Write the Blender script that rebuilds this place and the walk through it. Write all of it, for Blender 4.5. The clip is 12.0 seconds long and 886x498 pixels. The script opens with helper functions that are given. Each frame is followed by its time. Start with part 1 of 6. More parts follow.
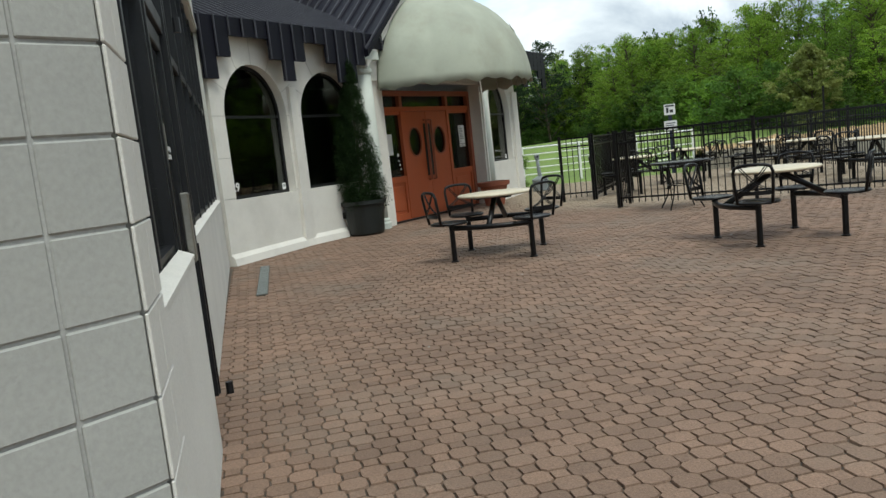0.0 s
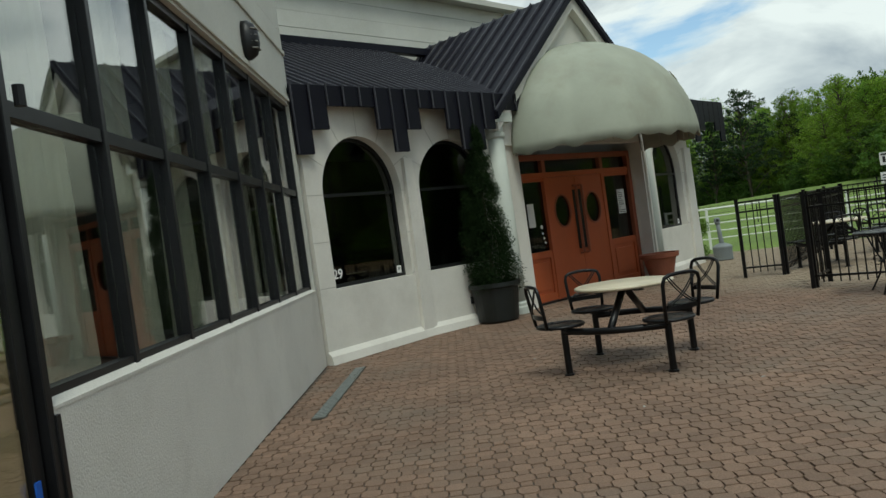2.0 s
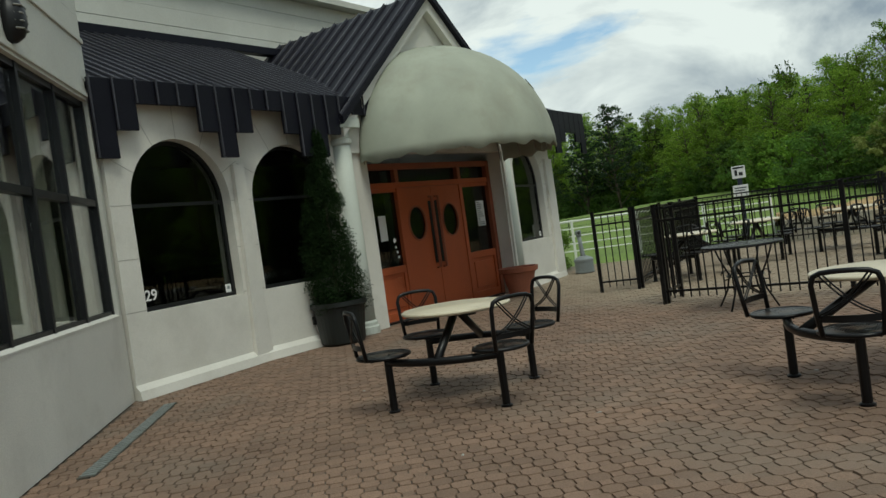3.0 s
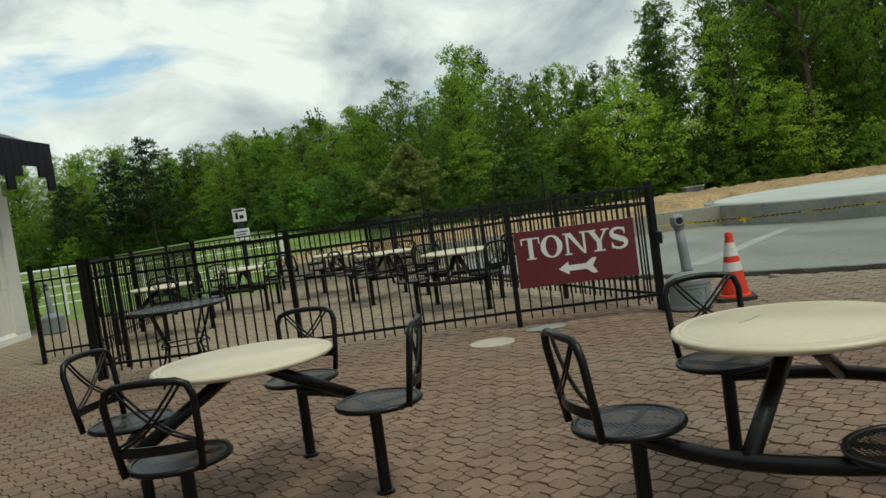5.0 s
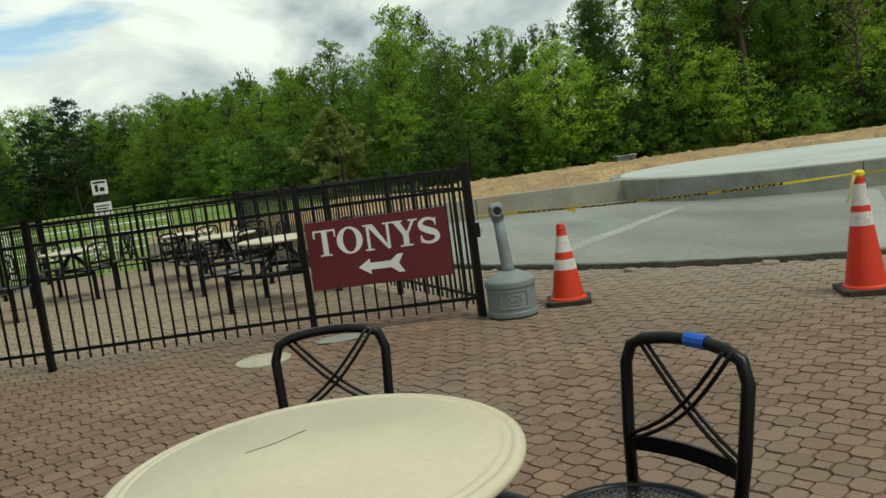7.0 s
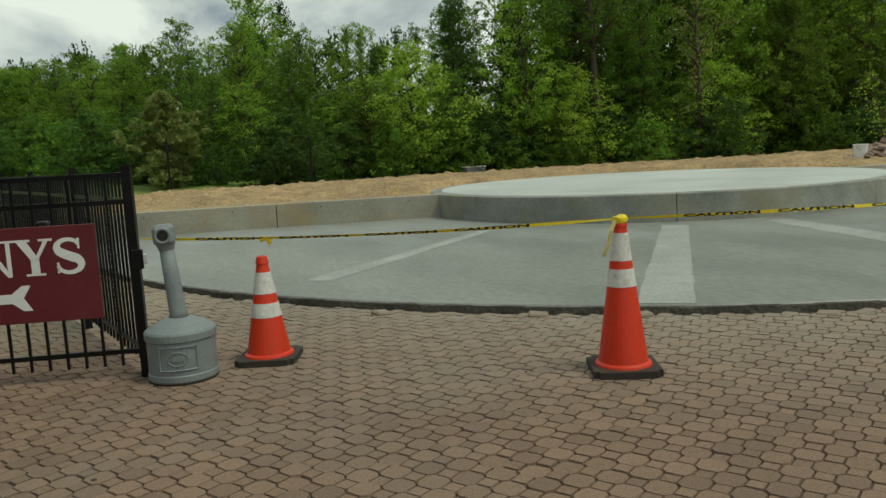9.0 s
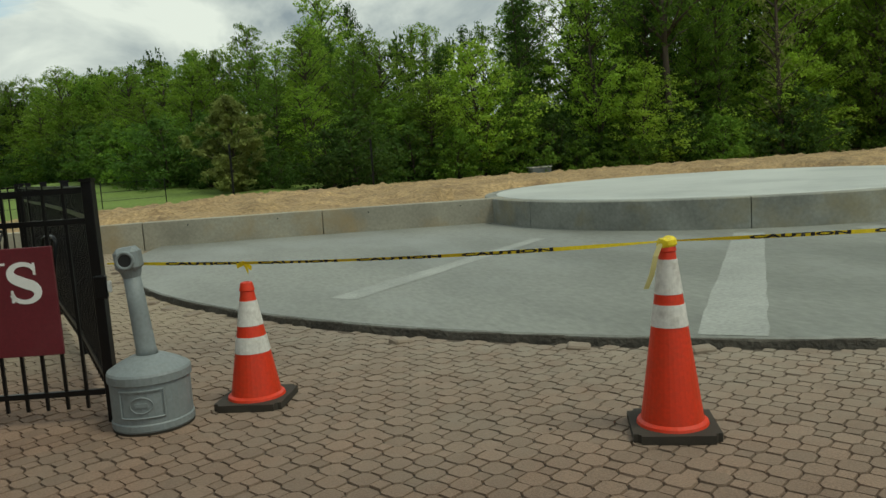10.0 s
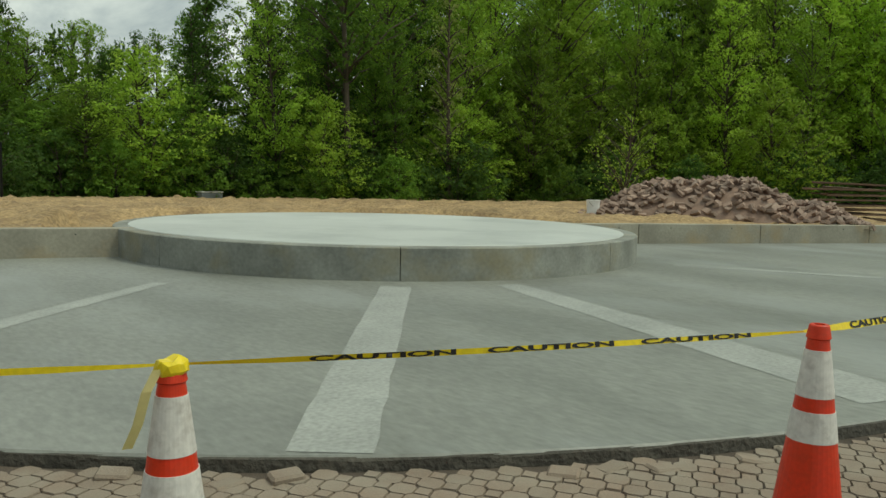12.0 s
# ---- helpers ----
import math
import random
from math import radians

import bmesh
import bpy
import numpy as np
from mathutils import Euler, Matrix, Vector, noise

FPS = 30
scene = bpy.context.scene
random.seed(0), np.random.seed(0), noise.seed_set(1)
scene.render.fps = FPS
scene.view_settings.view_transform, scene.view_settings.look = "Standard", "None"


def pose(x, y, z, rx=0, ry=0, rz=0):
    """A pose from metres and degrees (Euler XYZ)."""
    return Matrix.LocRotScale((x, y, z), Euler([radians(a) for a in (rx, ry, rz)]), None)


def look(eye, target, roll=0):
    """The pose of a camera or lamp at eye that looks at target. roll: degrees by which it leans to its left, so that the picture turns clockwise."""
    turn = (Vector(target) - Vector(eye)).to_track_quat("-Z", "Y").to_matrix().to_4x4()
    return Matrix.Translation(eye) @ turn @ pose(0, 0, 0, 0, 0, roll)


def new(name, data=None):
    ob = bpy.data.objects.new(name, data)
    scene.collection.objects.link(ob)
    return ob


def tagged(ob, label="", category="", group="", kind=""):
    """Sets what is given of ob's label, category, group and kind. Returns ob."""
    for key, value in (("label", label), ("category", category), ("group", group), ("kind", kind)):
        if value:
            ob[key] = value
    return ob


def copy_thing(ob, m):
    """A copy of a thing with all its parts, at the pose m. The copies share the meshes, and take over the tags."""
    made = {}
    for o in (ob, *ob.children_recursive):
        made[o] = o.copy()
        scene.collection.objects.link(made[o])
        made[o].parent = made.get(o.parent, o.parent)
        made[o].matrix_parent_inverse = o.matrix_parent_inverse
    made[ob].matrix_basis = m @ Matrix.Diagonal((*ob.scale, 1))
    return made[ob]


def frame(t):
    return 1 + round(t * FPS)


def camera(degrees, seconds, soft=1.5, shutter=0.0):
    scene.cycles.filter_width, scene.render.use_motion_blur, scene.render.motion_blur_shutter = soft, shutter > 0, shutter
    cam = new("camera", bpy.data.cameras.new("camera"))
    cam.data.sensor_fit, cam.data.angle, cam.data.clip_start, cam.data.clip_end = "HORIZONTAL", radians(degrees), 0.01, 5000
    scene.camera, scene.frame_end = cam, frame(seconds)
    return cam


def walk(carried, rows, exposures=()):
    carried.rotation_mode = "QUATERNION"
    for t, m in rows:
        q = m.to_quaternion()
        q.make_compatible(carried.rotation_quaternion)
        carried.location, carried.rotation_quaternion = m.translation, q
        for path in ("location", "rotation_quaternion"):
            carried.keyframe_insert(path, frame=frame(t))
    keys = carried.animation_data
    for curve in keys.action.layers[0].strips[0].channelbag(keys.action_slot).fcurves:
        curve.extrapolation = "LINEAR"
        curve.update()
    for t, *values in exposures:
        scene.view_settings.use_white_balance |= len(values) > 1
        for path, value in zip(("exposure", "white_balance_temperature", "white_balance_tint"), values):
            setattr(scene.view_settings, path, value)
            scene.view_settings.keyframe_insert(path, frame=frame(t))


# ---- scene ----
cam = camera(59.2, 12.0)
PATH = [
    (0, (1.153, 3.033, 1.258), (0.579, 4.933, 1.01), -6.3),
    (0.5, (1.236, 3.55, 1.286), (0.553, 5.415, 1.048), -6.5),
    (1, (1.307, 4.087, 1.317), (0.418, 5.868, 1.123), -7.2),
    (1.5, (1.327, 4.613, 1.342), (0.355, 6.358, 1.249), -7.9),
    (2, (1.374, 5.123, 1.362), (0.358, 6.845, 1.328), -8.0),
    (2.5, (1.37, 5.637, 1.36), (0.362, 7.364, 1.331), -7.4),
    (3, (1.469, 6.128, 1.34), (0.721, 7.982, 1.29), -8.0),
    (3.5, (1.637, 6.6, 1.355), (1.176, 8.545, 1.276), -7.4),
    (3.7, (1.71, 6.789, 1.371), (1.425, 8.768, 1.299), -7.2),
    (5.3, (2.809, 7.91, 1.33), (3.217, 9.864, 1.205), -8.1),
    (5.5, (2.988, 7.996, 1.342), (3.434, 9.94, 1.202), -8.1),
    (6, (3.401, 8.279, 1.309), (3.886, 10.211, 1.136), -7.5),
    (6.5, (3.818, 8.547, 1.304), (4.301, 10.477, 1.105), -8.0),
    (6.7, (3.981, 8.621, 1.307), (4.441, 10.556, 1.098), -8.1),
    (8.3, (5.315, 9.547, 1.241), (5.752, 11.481, 0.979), -5.7),
    (8.5, (5.465, 9.645, 1.259), (6.081, 11.528, 0.98), -4.3),
    (9, (5.809, 9.913, 1.256), (6.577, 11.743, 1.009), -3.1),
    (9.5, (6.101, 10.208, 1.26), (6.78, 12.074, 1.016), -3.2),
    (10, (6.406, 10.534, 1.273), (7.004, 12.427, 1.037), -3.8),
    (10.5, (6.765, 10.816, 1.296), (7.29, 12.736, 1.094), -3.4),
    (11, (7.011, 11.135, 1.296), (7.614, 13.036, 1.142), -3.2),
    (11.5, (7.311, 11.369, 1.3), (8.273, 13.114, 1.134), -2.2),
    (12, (7.583, 11.504, 1.336), (8.881, 13.016, 1.155), 1.5),
]
EXPOSURES = [(0, 1.02, 6250, 2), (0.7, 0.95, 6250, 0), (1.5, 0.66, 6280, -2), (2.5, 0.44, 6400, -4), (3.7, 0.48, 6550, -4), (5.5, 0.56, 6750, -6), (6.6, 0.64, 6850, -7), (8.5, 0.44, 6900, -7), (9.5, 0.40, 6900, -7), (10.5, 0.36, 6900, -7), (12, 0.52, 6950, -8)]
walk(cam, [(t, look(e, g, r)) for t, e, g, r in PATH], EXPOSURES)

# ---- light ----
world = bpy.data.worlds.new("World")
scene.world = world
world.use_nodes = True
SUN_EL, SUN_AZ = 60.0, 138.0        # degrees; azimuth clockwise from +y


def build_sky():
    nt = world.node_tree
    nt.nodes.clear()
    N, L = nt.nodes.new, nt.links.new
    out, bg = N("ShaderNodeOutputWorld"), N("ShaderNodeBackground")
    sky = N("ShaderNodeTexSky")
    sky.sky_type, sky.sun_disc = "NISHITA", False
    sky.sun_elevation, sky.sun_rotation = radians(SUN_EL), radians(SUN_AZ)
    co = N("ShaderNodeTexCoord")
    # billowing cloud, drawn on the dome of the sky and flattened a little
    flat = N("ShaderNodeMapping"); flat.inputs["Scale"].default_value = (1, 1, 1.7); flat.inputs["Location"].default_value = (0.35, 0.1, 0.2)
    L(co.outputs["Generated"], flat.inputs[0])
    big = N("ShaderNodeTexNoise"); big.inputs["Scale"].default_value = 2.6
    big.inputs["Detail"].default_value = 10; big.inputs["Roughness"].default_value = 0.55; big.inputs["Distortion"].default_value = 0.35
    small = N("ShaderNodeTexNoise"); small.inputs["Scale"].default_value = 4.0
    small.inputs["Detail"].default_value = 10; small.inputs["Roughness"].default_value = 0.55; small.inputs["Distortion"].default_value = 0.5
    off = N("ShaderNodeVectorMath"); off.operation = "ADD"; off.inputs[1].default_value = (3.4, 1.7, 0)
    L(flat.outputs[0], off.inputs[0])
    L(off.outputs[0], big.inputs["Vector"]); L(flat.outputs[0], small.inputs["Vector"])
    cover = N("ShaderNodeValToRGB")
    cover.color_ramp.elements[0].position, cover.color_ramp.elements[1].position = 0.36, 0.425
    L(big.outputs["Fac"], cover.inputs[0])
    shade = N("ShaderNodeValToRGB")
    e = shade.color_ramp.elements
    e[0].position, e[0].color = 0.40, (2.0, 2.3, 2.8, 1)
    e[1].position, e[1].color = 0.62, (5.7, 5.8, 5.9, 1)
    L(small.outputs["Fac"], shade.inputs[0])
    mix = N("ShaderNodeMix"); mix.data_type = "RGBA"
    L(cover.outputs[0], mix.inputs[0]); L(sky.outputs[0], mix.inputs[6]); L(shade.outputs[0], mix.inputs[7])
    L(mix.outputs[2], bg.inputs[0])
    bg.inputs[1].default_value = 0.11
    L(bg.outputs[0], out.inputs[0])


build_sky()
sun_data = bpy.data.lights.new("sun", "SUN")
sun_data.energy, sun_data.angle, sun_data.color = 1.2, radians(20), (1.0, 0.95, 0.88)
_a, _e = radians(SUN_AZ), radians(SUN_EL)
sun = new("sun", sun_data)
sun.matrix_world = look((math.sin(_a) * math.cos(_e) * 60, math.cos(_a) * math.cos(_e) * 60, math.sin(_e) * 60), (0, 0, 0))

# ---- materials ----


def mat(name, color, rough=0.7, metal=0.0, vary=0.25, scale=3.0, grain=60.0, grain_amt=0.12, bump=0.15, bump_d=0.004, spec=0.5,
        stain=None, stain_amt=0.5, stain_scale=0.8, rand=0.0, island=False, stretch=(1, 1, 1)):
    m = bpy.data.materials.new(name)
    m.use_nodes = True
    nt = m.node_tree
    N, L = nt.nodes.new, nt.links.new
    b = nt.nodes["Principled BSDF"]
    b.inputs["Metallic"].default_value = metal
    b.inputs["Specular IOR Level"].default_value = spec
    geo = N("ShaderNodeNewGeometry")
    mp = N("ShaderNodeMapping")
    mp.inputs["Scale"].default_value = stretch
    L(geo.outputs["Position"], mp.inputs[0])
    n1 = N("ShaderNodeTexNoise"); n1.inputs["Scale"].default_value = scale; n1.inputs["Detail"].default_value = 5
    n2 = N("ShaderNodeTexNoise"); n2.inputs["Scale"].default_value = grain; n2.inputs["Detail"].default_value = 3
    L(mp.outputs[0], n1.inputs["Vector"]); L(mp.outputs[0], n2.inputs["Vector"])

    def scaled(sock, amt):
        r = N("ShaderNodeMapRange")
        r.inputs[1].default_value, r.inputs[2].default_value = 0.25, 0.75
        r.inputs[3].default_value, r.inputs[4].default_value = 1 - amt, 1 + amt
        L(sock, r.inputs[0])
        return r.outputs[0]
    mul = N("ShaderNodeMath"); mul.operation = "MULTIPLY"
    L(scaled(n1.outputs["Fac"], vary), mul.inputs[0]); L(scaled(n2.outputs["Fac"], grain_amt), mul.inputs[1])
    val = mul.outputs[0]
    if rand:
        oi = N("ShaderNodeObjectInfo") if not island else geo
        r = N("ShaderNodeMapRange")
        r.inputs[3].default_value, r.inputs[4].default_value = 1 - rand, 1 + rand
        L(oi.outputs["Random"] if not island else geo.outputs["Random Per Island"], r.inputs[0])
        m2 = N("ShaderNodeMath"); m2.operation = "MULTIPLY"
        L(val, m2.inputs[0]); L(r.outputs[0], m2.inputs[1])
        val = m2.outputs[0]
    vm = N("ShaderNodeVectorMath"); vm.operation = "SCALE"
    vm.inputs[0].default_value = color
    L(val, vm.inputs["Scale"])
    col = vm.outputs[0]
    if stain:
        n3 = N("ShaderNodeTexNoise"); n3.inputs["Scale"].default_value = stain_scale; n3.inputs["Detail"].default_value = 8
        n3.inputs["Roughness"].default_value = 0.65
        L(mp.outputs[0], n3.inputs["Vector"])
        rp = N("ShaderNodeMapRange"); rp.inputs[1].default_value, rp.inputs[2].default_value = 0.5, 0.72
        rp.inputs[4].default_value = stain_amt
        L(n3.outputs["Fac"], rp.inputs[0])
        mx = N("ShaderNodeMix"); mx.data_type = "RGBA"
        L(rp.outputs[0], mx.inputs[0]); L(col, mx.inputs[6]); mx.inputs[7].default_value = (*stain, 1)
        col = mx.outputs[2]
    L(col, b.inputs["Base Color"])
    rr = N("ShaderNodeMapRange"); rr.inputs[3].default_value, rr.inputs[4].default_value = max(0.03, rough - 0.12), min(1, rough + 0.12)
    L(n1.outputs["Fac"], rr.inputs[0]); L(rr.outputs[0], b.inputs["Roughness"])
    if bump:
        bp = N("ShaderNodeBump"); bp.inputs["Strength"].default_value = bump; bp.inputs["Distance"].default_value = bump_d
        L(n2.outputs["Fac"], bp.inputs["Height"]); L(bp.outputs[0], b.inputs["Normal"])
    return m


def glass_mat(name, tint, gloss=1.0):
    m = bpy.data.materials.new(name)
    m.use_nodes = True
    nt = m.node_tree
    nt.nodes.clear()
    N, L = nt.nodes.new, nt.links.new
    out, mx, tr, gl, fr = (N("ShaderNodeOutputMaterial"), N("ShaderNodeMixShader"), N("ShaderNodeBsdfTransparent"),
                           N("ShaderNodeBsdfGlossy"), N("ShaderNodeLayerWeight"))
    tr.inputs[0].default_value = (*tint, 1)
    gl.inputs["Roughness"].default_value = 0.015
    fr.inputs[0].default_value = 0.5
    pw = N("ShaderNodeMath"); pw.operation = "POWER"; pw.inputs[1].default_value = 2.7
    mu = N("ShaderNodeMath"); mu.operation = "MULTIPLY_ADD"; mu.inputs[1].default_value = 0.75 * gloss; mu.inputs[2].default_value = 0.075 * gloss
    nz = N("ShaderNodeTexNoise"); nz.inputs["Scale"].default_value = 1.3
    bp = N("ShaderNodeBump"); bp.inputs["Strength"].default_value = 0.05; bp.inputs["Distance"].default_value = 0.02
    geo = N("ShaderNodeNewGeometry")
    L(geo.outputs["Position"], nz.inputs["Vector"]); L(nz.outputs["Fac"], bp.inputs["Height"]); L(bp.outputs[0], gl.inputs["Normal"])
    L(fr.outputs["Facing"], pw.inputs[0]); L(pw.outputs[0], mu.inputs[0]); L(mu.outputs[0], mx.inputs[0])
    L(tr.outputs[0], mx.inputs[1]); L(gl.outputs[0], mx.inputs[2]); L(mx.outputs[0], out.inputs[0])
    return m


M_STUCCO = mat("white_stucco", (0.66, 0.64, 0.585), 0.85, vary=0.07, scale=1.2, grain=90, grain_amt=0.08, bump=0.5, bump_d=0.006, stain=(0.45, 0.43, 0.38), stain_amt=0.35, stain_scale=1.6)
M_BLOCK = mat("painted_block", (0.35, 0.35, 0.325), 0.85, vary=0.10, scale=1.5, grain=70, grain_amt=0.08, bump=0.3, bump_d=0.004, stain=(0.33, 0.32, 0.28), stain_amt=0.3, stain_scale=3)
M_JOINT = mat("block_joint", (0.36, 0.36, 0.34), 0.9, grain=80)
M_SIDING = mat("painted_siding", (0.58, 0.58, 0.53), 0.8, vary=0.08, scale=1.0, grain=40, grain_amt=0.05, bump=0.2, stain=(0.40, 0.38, 0.33), stain_amt=0.3)
M_ROOF = mat("dark_metal_roof", (0.0085, 0.0085, 0.014), 0.42, 0.0, vary=0.25, scale=1.0, grain=30, grain_amt=0.1, bump=0.05, spec=0.16)
# seams paler than the roof: sky glint along their edges put into the colour
M_SEAM = mat("seam_sky_glint", (0.050, 0.050, 0.062), 0.34, 0.0, vary=0.3, scale=3, bump=0.05, spec=0.4)
M_FRAME = mat("dark_aluminium", (0.011, 0.0115, 0.013), 0.42, 0.3, vary=0.2, scale=4, bump=0.05)
M_BLACK = mat("black_powder_coat", (0.0040, 0.0040, 0.0046), 0.34, 0.0, vary=0.3, scale=6, grain=120, grain_amt=0.2, bump=0.1, bump_d=0.001, spec=0.28, stain=(0.022, 0.015, 0.011), stain_amt=0.15, stain_scale=9)
M_DOME = mat("weathered_canvas", (0.35, 0.37, 0.30), 0.85, vary=0.16, scale=1.6, grain=140, grain_amt=0.06, bump=0.25, bump_d=0.003, stain=(0.26, 0.25, 0.19), stain_amt=0.5, stain_scale=1.4)
M_DOOR = mat("orange_paint", (0.41, 0.090, 0.028), 0.5, vary=0.12, scale=2, grain=50, grain_amt=0.06, bump=0.1, stretch=(1, 1, 0.3))
M_DOORTRIM = mat("red_brown_paint", (0.27, 0.075, 0.035), 0.5, vary=0.15, scale=2, grain=50, bump=0.1)
M_COLUMN = mat("pale_green_paint", (0.50, 0.53, 0.48), 0.7, vary=0.08, scale=2, grain=60, grain_amt=0.05, bump=0.2)
M_TERRA = mat("terracotta", (0.30, 0.10, 0.055), 0.75, vary=0.2, scale=5, grain=60, bump=0.2)
M_POT = mat("dark_green_pot", (0.006, 0.009, 0.008), 0.5, vary=0.2, scale=5)
M_TOP = mat("cream_table_top", (0.60, 0.53, 0.39), 0.38, vary=0.06, scale=3, grain=50, grain_amt=0.05, bump=0.05, stain=(0.42, 0.37, 0.26), stain_amt=0.25, stain_scale=4)
M_PAVER = mat("red_paver", (0.198, 0.127, 0.087), 0.85, vary=0.20, scale=0.7, grain=110, grain_amt=0.30, bump=0.7, bump_d=0.006, stain=(0.19, 0.155, 0.12), stain_amt=0.75, stain_scale=0.55, rand=0.16, island=True)
M_PAVER1 = mat("red_paver_piece", (0.198, 0.127, 0.087), 0.85, vary=0.20, scale=0.7, grain=110, grain_amt=0.30, bump=0.7, bump_d=0.006, stain=(0.19, 0.155, 0.12), stain_amt=0.75, stain_scale=0.55, rand=0.16)
M_SAND = mat("joint_sand", (0.085, 0.066, 0.050), 0.95, vary=0.3, scale=2, grain=120, grain_amt=0.3, bump=0.6)
M_SLAB = mat("new_concrete", (0.215, 0.221, 0.197), 0.48, vary=0.26, scale=0.7, grain=26, grain_amt=0.2, bump=0.2, stain=(0.30, 0.315, 0.30), stain_amt=0.85, stain_scale=0.6, stretch=(1, 0.4, 1))
# stage deck: the sky's reflection on the top is put into this pale colour
M_DECK = mat("sky_pale_concrete", (0.50, 0.52, 0.49), 0.55, vary=0.14, scale=0.4, grain=50, grain_amt=0.05, bump=0.1, stain=(0.33, 0.35, 0.34), stain_amt=0.7, stain_scale=0.6)
M_BAND = mat("cement_band", (0.325, 0.335, 0.31), 0.75, vary=0.16, scale=1.5, grain=30, grain_amt=0.2, bump=0.1, stain=(0.20, 0.215, 0.20), stain_amt=0.6, stain_scale=1.7)
M_CONC = mat("cast_concrete", (0.235, 0.24, 0.212), 0.8, vary=0.42, scale=1.5, grain=22, grain_amt=0.16, bump=0.4, stain=(0.27, 0.215, 0.09), stain_amt=0.55, stain_scale=1.1)
M_LID = mat("dusty_pale_concrete", (0.42, 0.38, 0.30), 0.85, vary=0.2, scale=5, grain=60, grain_amt=0.15, bump=0.3, stain=(0.26, 0.22, 0.17), stain_amt=0.5, stain_scale=6)
M_WALLCONC = mat("stained_retaining_concrete", (0.315, 0.295, 0.235), 0.8, vary=0.28, scale=1.3, grain=24, grain_amt=0.14, bump=0.4, stain=(0.36, 0.245, 0.10), stain_amt=0.65, stain_scale=0.9)
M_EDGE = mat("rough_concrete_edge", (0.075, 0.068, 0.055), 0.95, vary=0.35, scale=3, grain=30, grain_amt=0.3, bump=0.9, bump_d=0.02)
M_DIRT = mat("bare_dirt", (0.37, 0.255, 0.125), 0.95, vary=0.3, scale=0.9, grain=13, grain_amt=0.45, bump=1.0, bump_d=0.06, stain=(0.17, 0.105, 0.055), stain_amt=0.85, stain_scale=1.6)
M_LAWN = mat("lawn", (0.135, 0.20, 0.035), 0.95, vary=0.25, scale=0.25, grain=8, grain_amt=0.3, bump=0.8, bump_d=0.05)
M_ORANGE = mat("cone_orange", (0.62, 0.032, 0.006), 0.45, vary=0.08, scale=5, grain=60, bump=0.05, stain=(0.35, 0.06, 0.02), stain_amt=0.3, stain_scale=9)
M_REFLECT = mat("cone_white_band", (0.66, 0.64, 0.60), 0.5, vary=0.1, scale=8, grain=50, stain=(0.22, 0.18, 0.15), stain_amt=0.5, stain_scale=16)
M_RUBBER = mat("cone_rubber", (0.035, 0.028, 0.020), 0.8, vary=0.3, scale=8, grain=60, bump=0.3)
M_GREY = mat("grey_plastic", (0.20, 0.225, 0.23), 0.55, vary=0.08, scale=5, grain=60, bump=0.1, stain=(0.16, 0.165, 0.16), stain_amt=0.4, stain_scale=6)
M_YELLOW = mat("yellow_tape", (0.75, 0.58, 0.02), 0.4, vary=0.08, scale=5, bump=0)
M_INK = mat("black_ink", (0.012, 0.012, 0.012), 0.6, vary=0.1, bump=0)
M_MAROON = mat("maroon_sign", (0.115, 0.010, 0.018), 0.45, vary=0.1, scale=3, grain=60, bump=0.05, stain=(0.16, 0.04, 0.045), stain_amt=0.3, stain_scale=4)
M_WHITE = mat("white_paint", (0.74, 0.74, 0.72), 0.55, vary=0.05, scale=4, grain=50, grain_amt=0.04, bump=0.05)
M_PLY = mat("plywood", (0.42, 0.31, 0.165), 0.75, vary=0.16, scale=2.2, grain=30, grain_amt=0.10, bump=0.1, stretch=(1, 1, 0.25))
M_STEEL = mat("brushed_metal", (0.30, 0.29, 0.26), 0.35, 0.8, vary=0.1, scale=5)
M_CURTAIN = mat("pale_curtain", (0.84, 0.85, 0.72), 0.9, vary=0.1, scale=2, grain=80, bump=0.1)
# dark grey for all room surfaces: the dimness indoors is partly put into the colour
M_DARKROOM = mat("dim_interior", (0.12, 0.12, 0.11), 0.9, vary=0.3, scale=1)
M_BARK = mat("bark", (0.075, 0.058, 0.042), 0.95, vary=0.3, scale=3, grain=14, grain_amt=0.3, bump=0.6, bump_d=0.02, stretch=(1, 1, 0.3))
M_DRAIN = mat("drain_grate", (0.19, 0.21, 0.20), 0.6, 0.2, vary=0.2, scale=6)
M_BRICK = mat("salvaged_brick", (0.24, 0.16, 0.12), 0.9, vary=0.25, scale=4, grain=60, grain_amt=0.2, bump=0.4, stain=(0.30, 0.25, 0.21), stain_amt=0.6, stain_scale=3, rand=0.3, island=True)
M_LUMBER = mat("weathered_lumber", (0.20, 0.13, 0.085), 0.85, vary=0.25, scale=3, grain=30, grain_amt=0.2, rand=0.3, stretch=(1, 0.3, 1))
M_BLUE = mat("blue_tape", (0.01, 0.10, 0.50), 0.6, vary=0.1, bump=0)
M_GLASS = glass_mat("window_glass", (0.95, 0.97, 0.95), 1.2)
M_GLASS_D = glass_mat("tinted_glass", (0.34, 0.37, 0.35), 0.55)


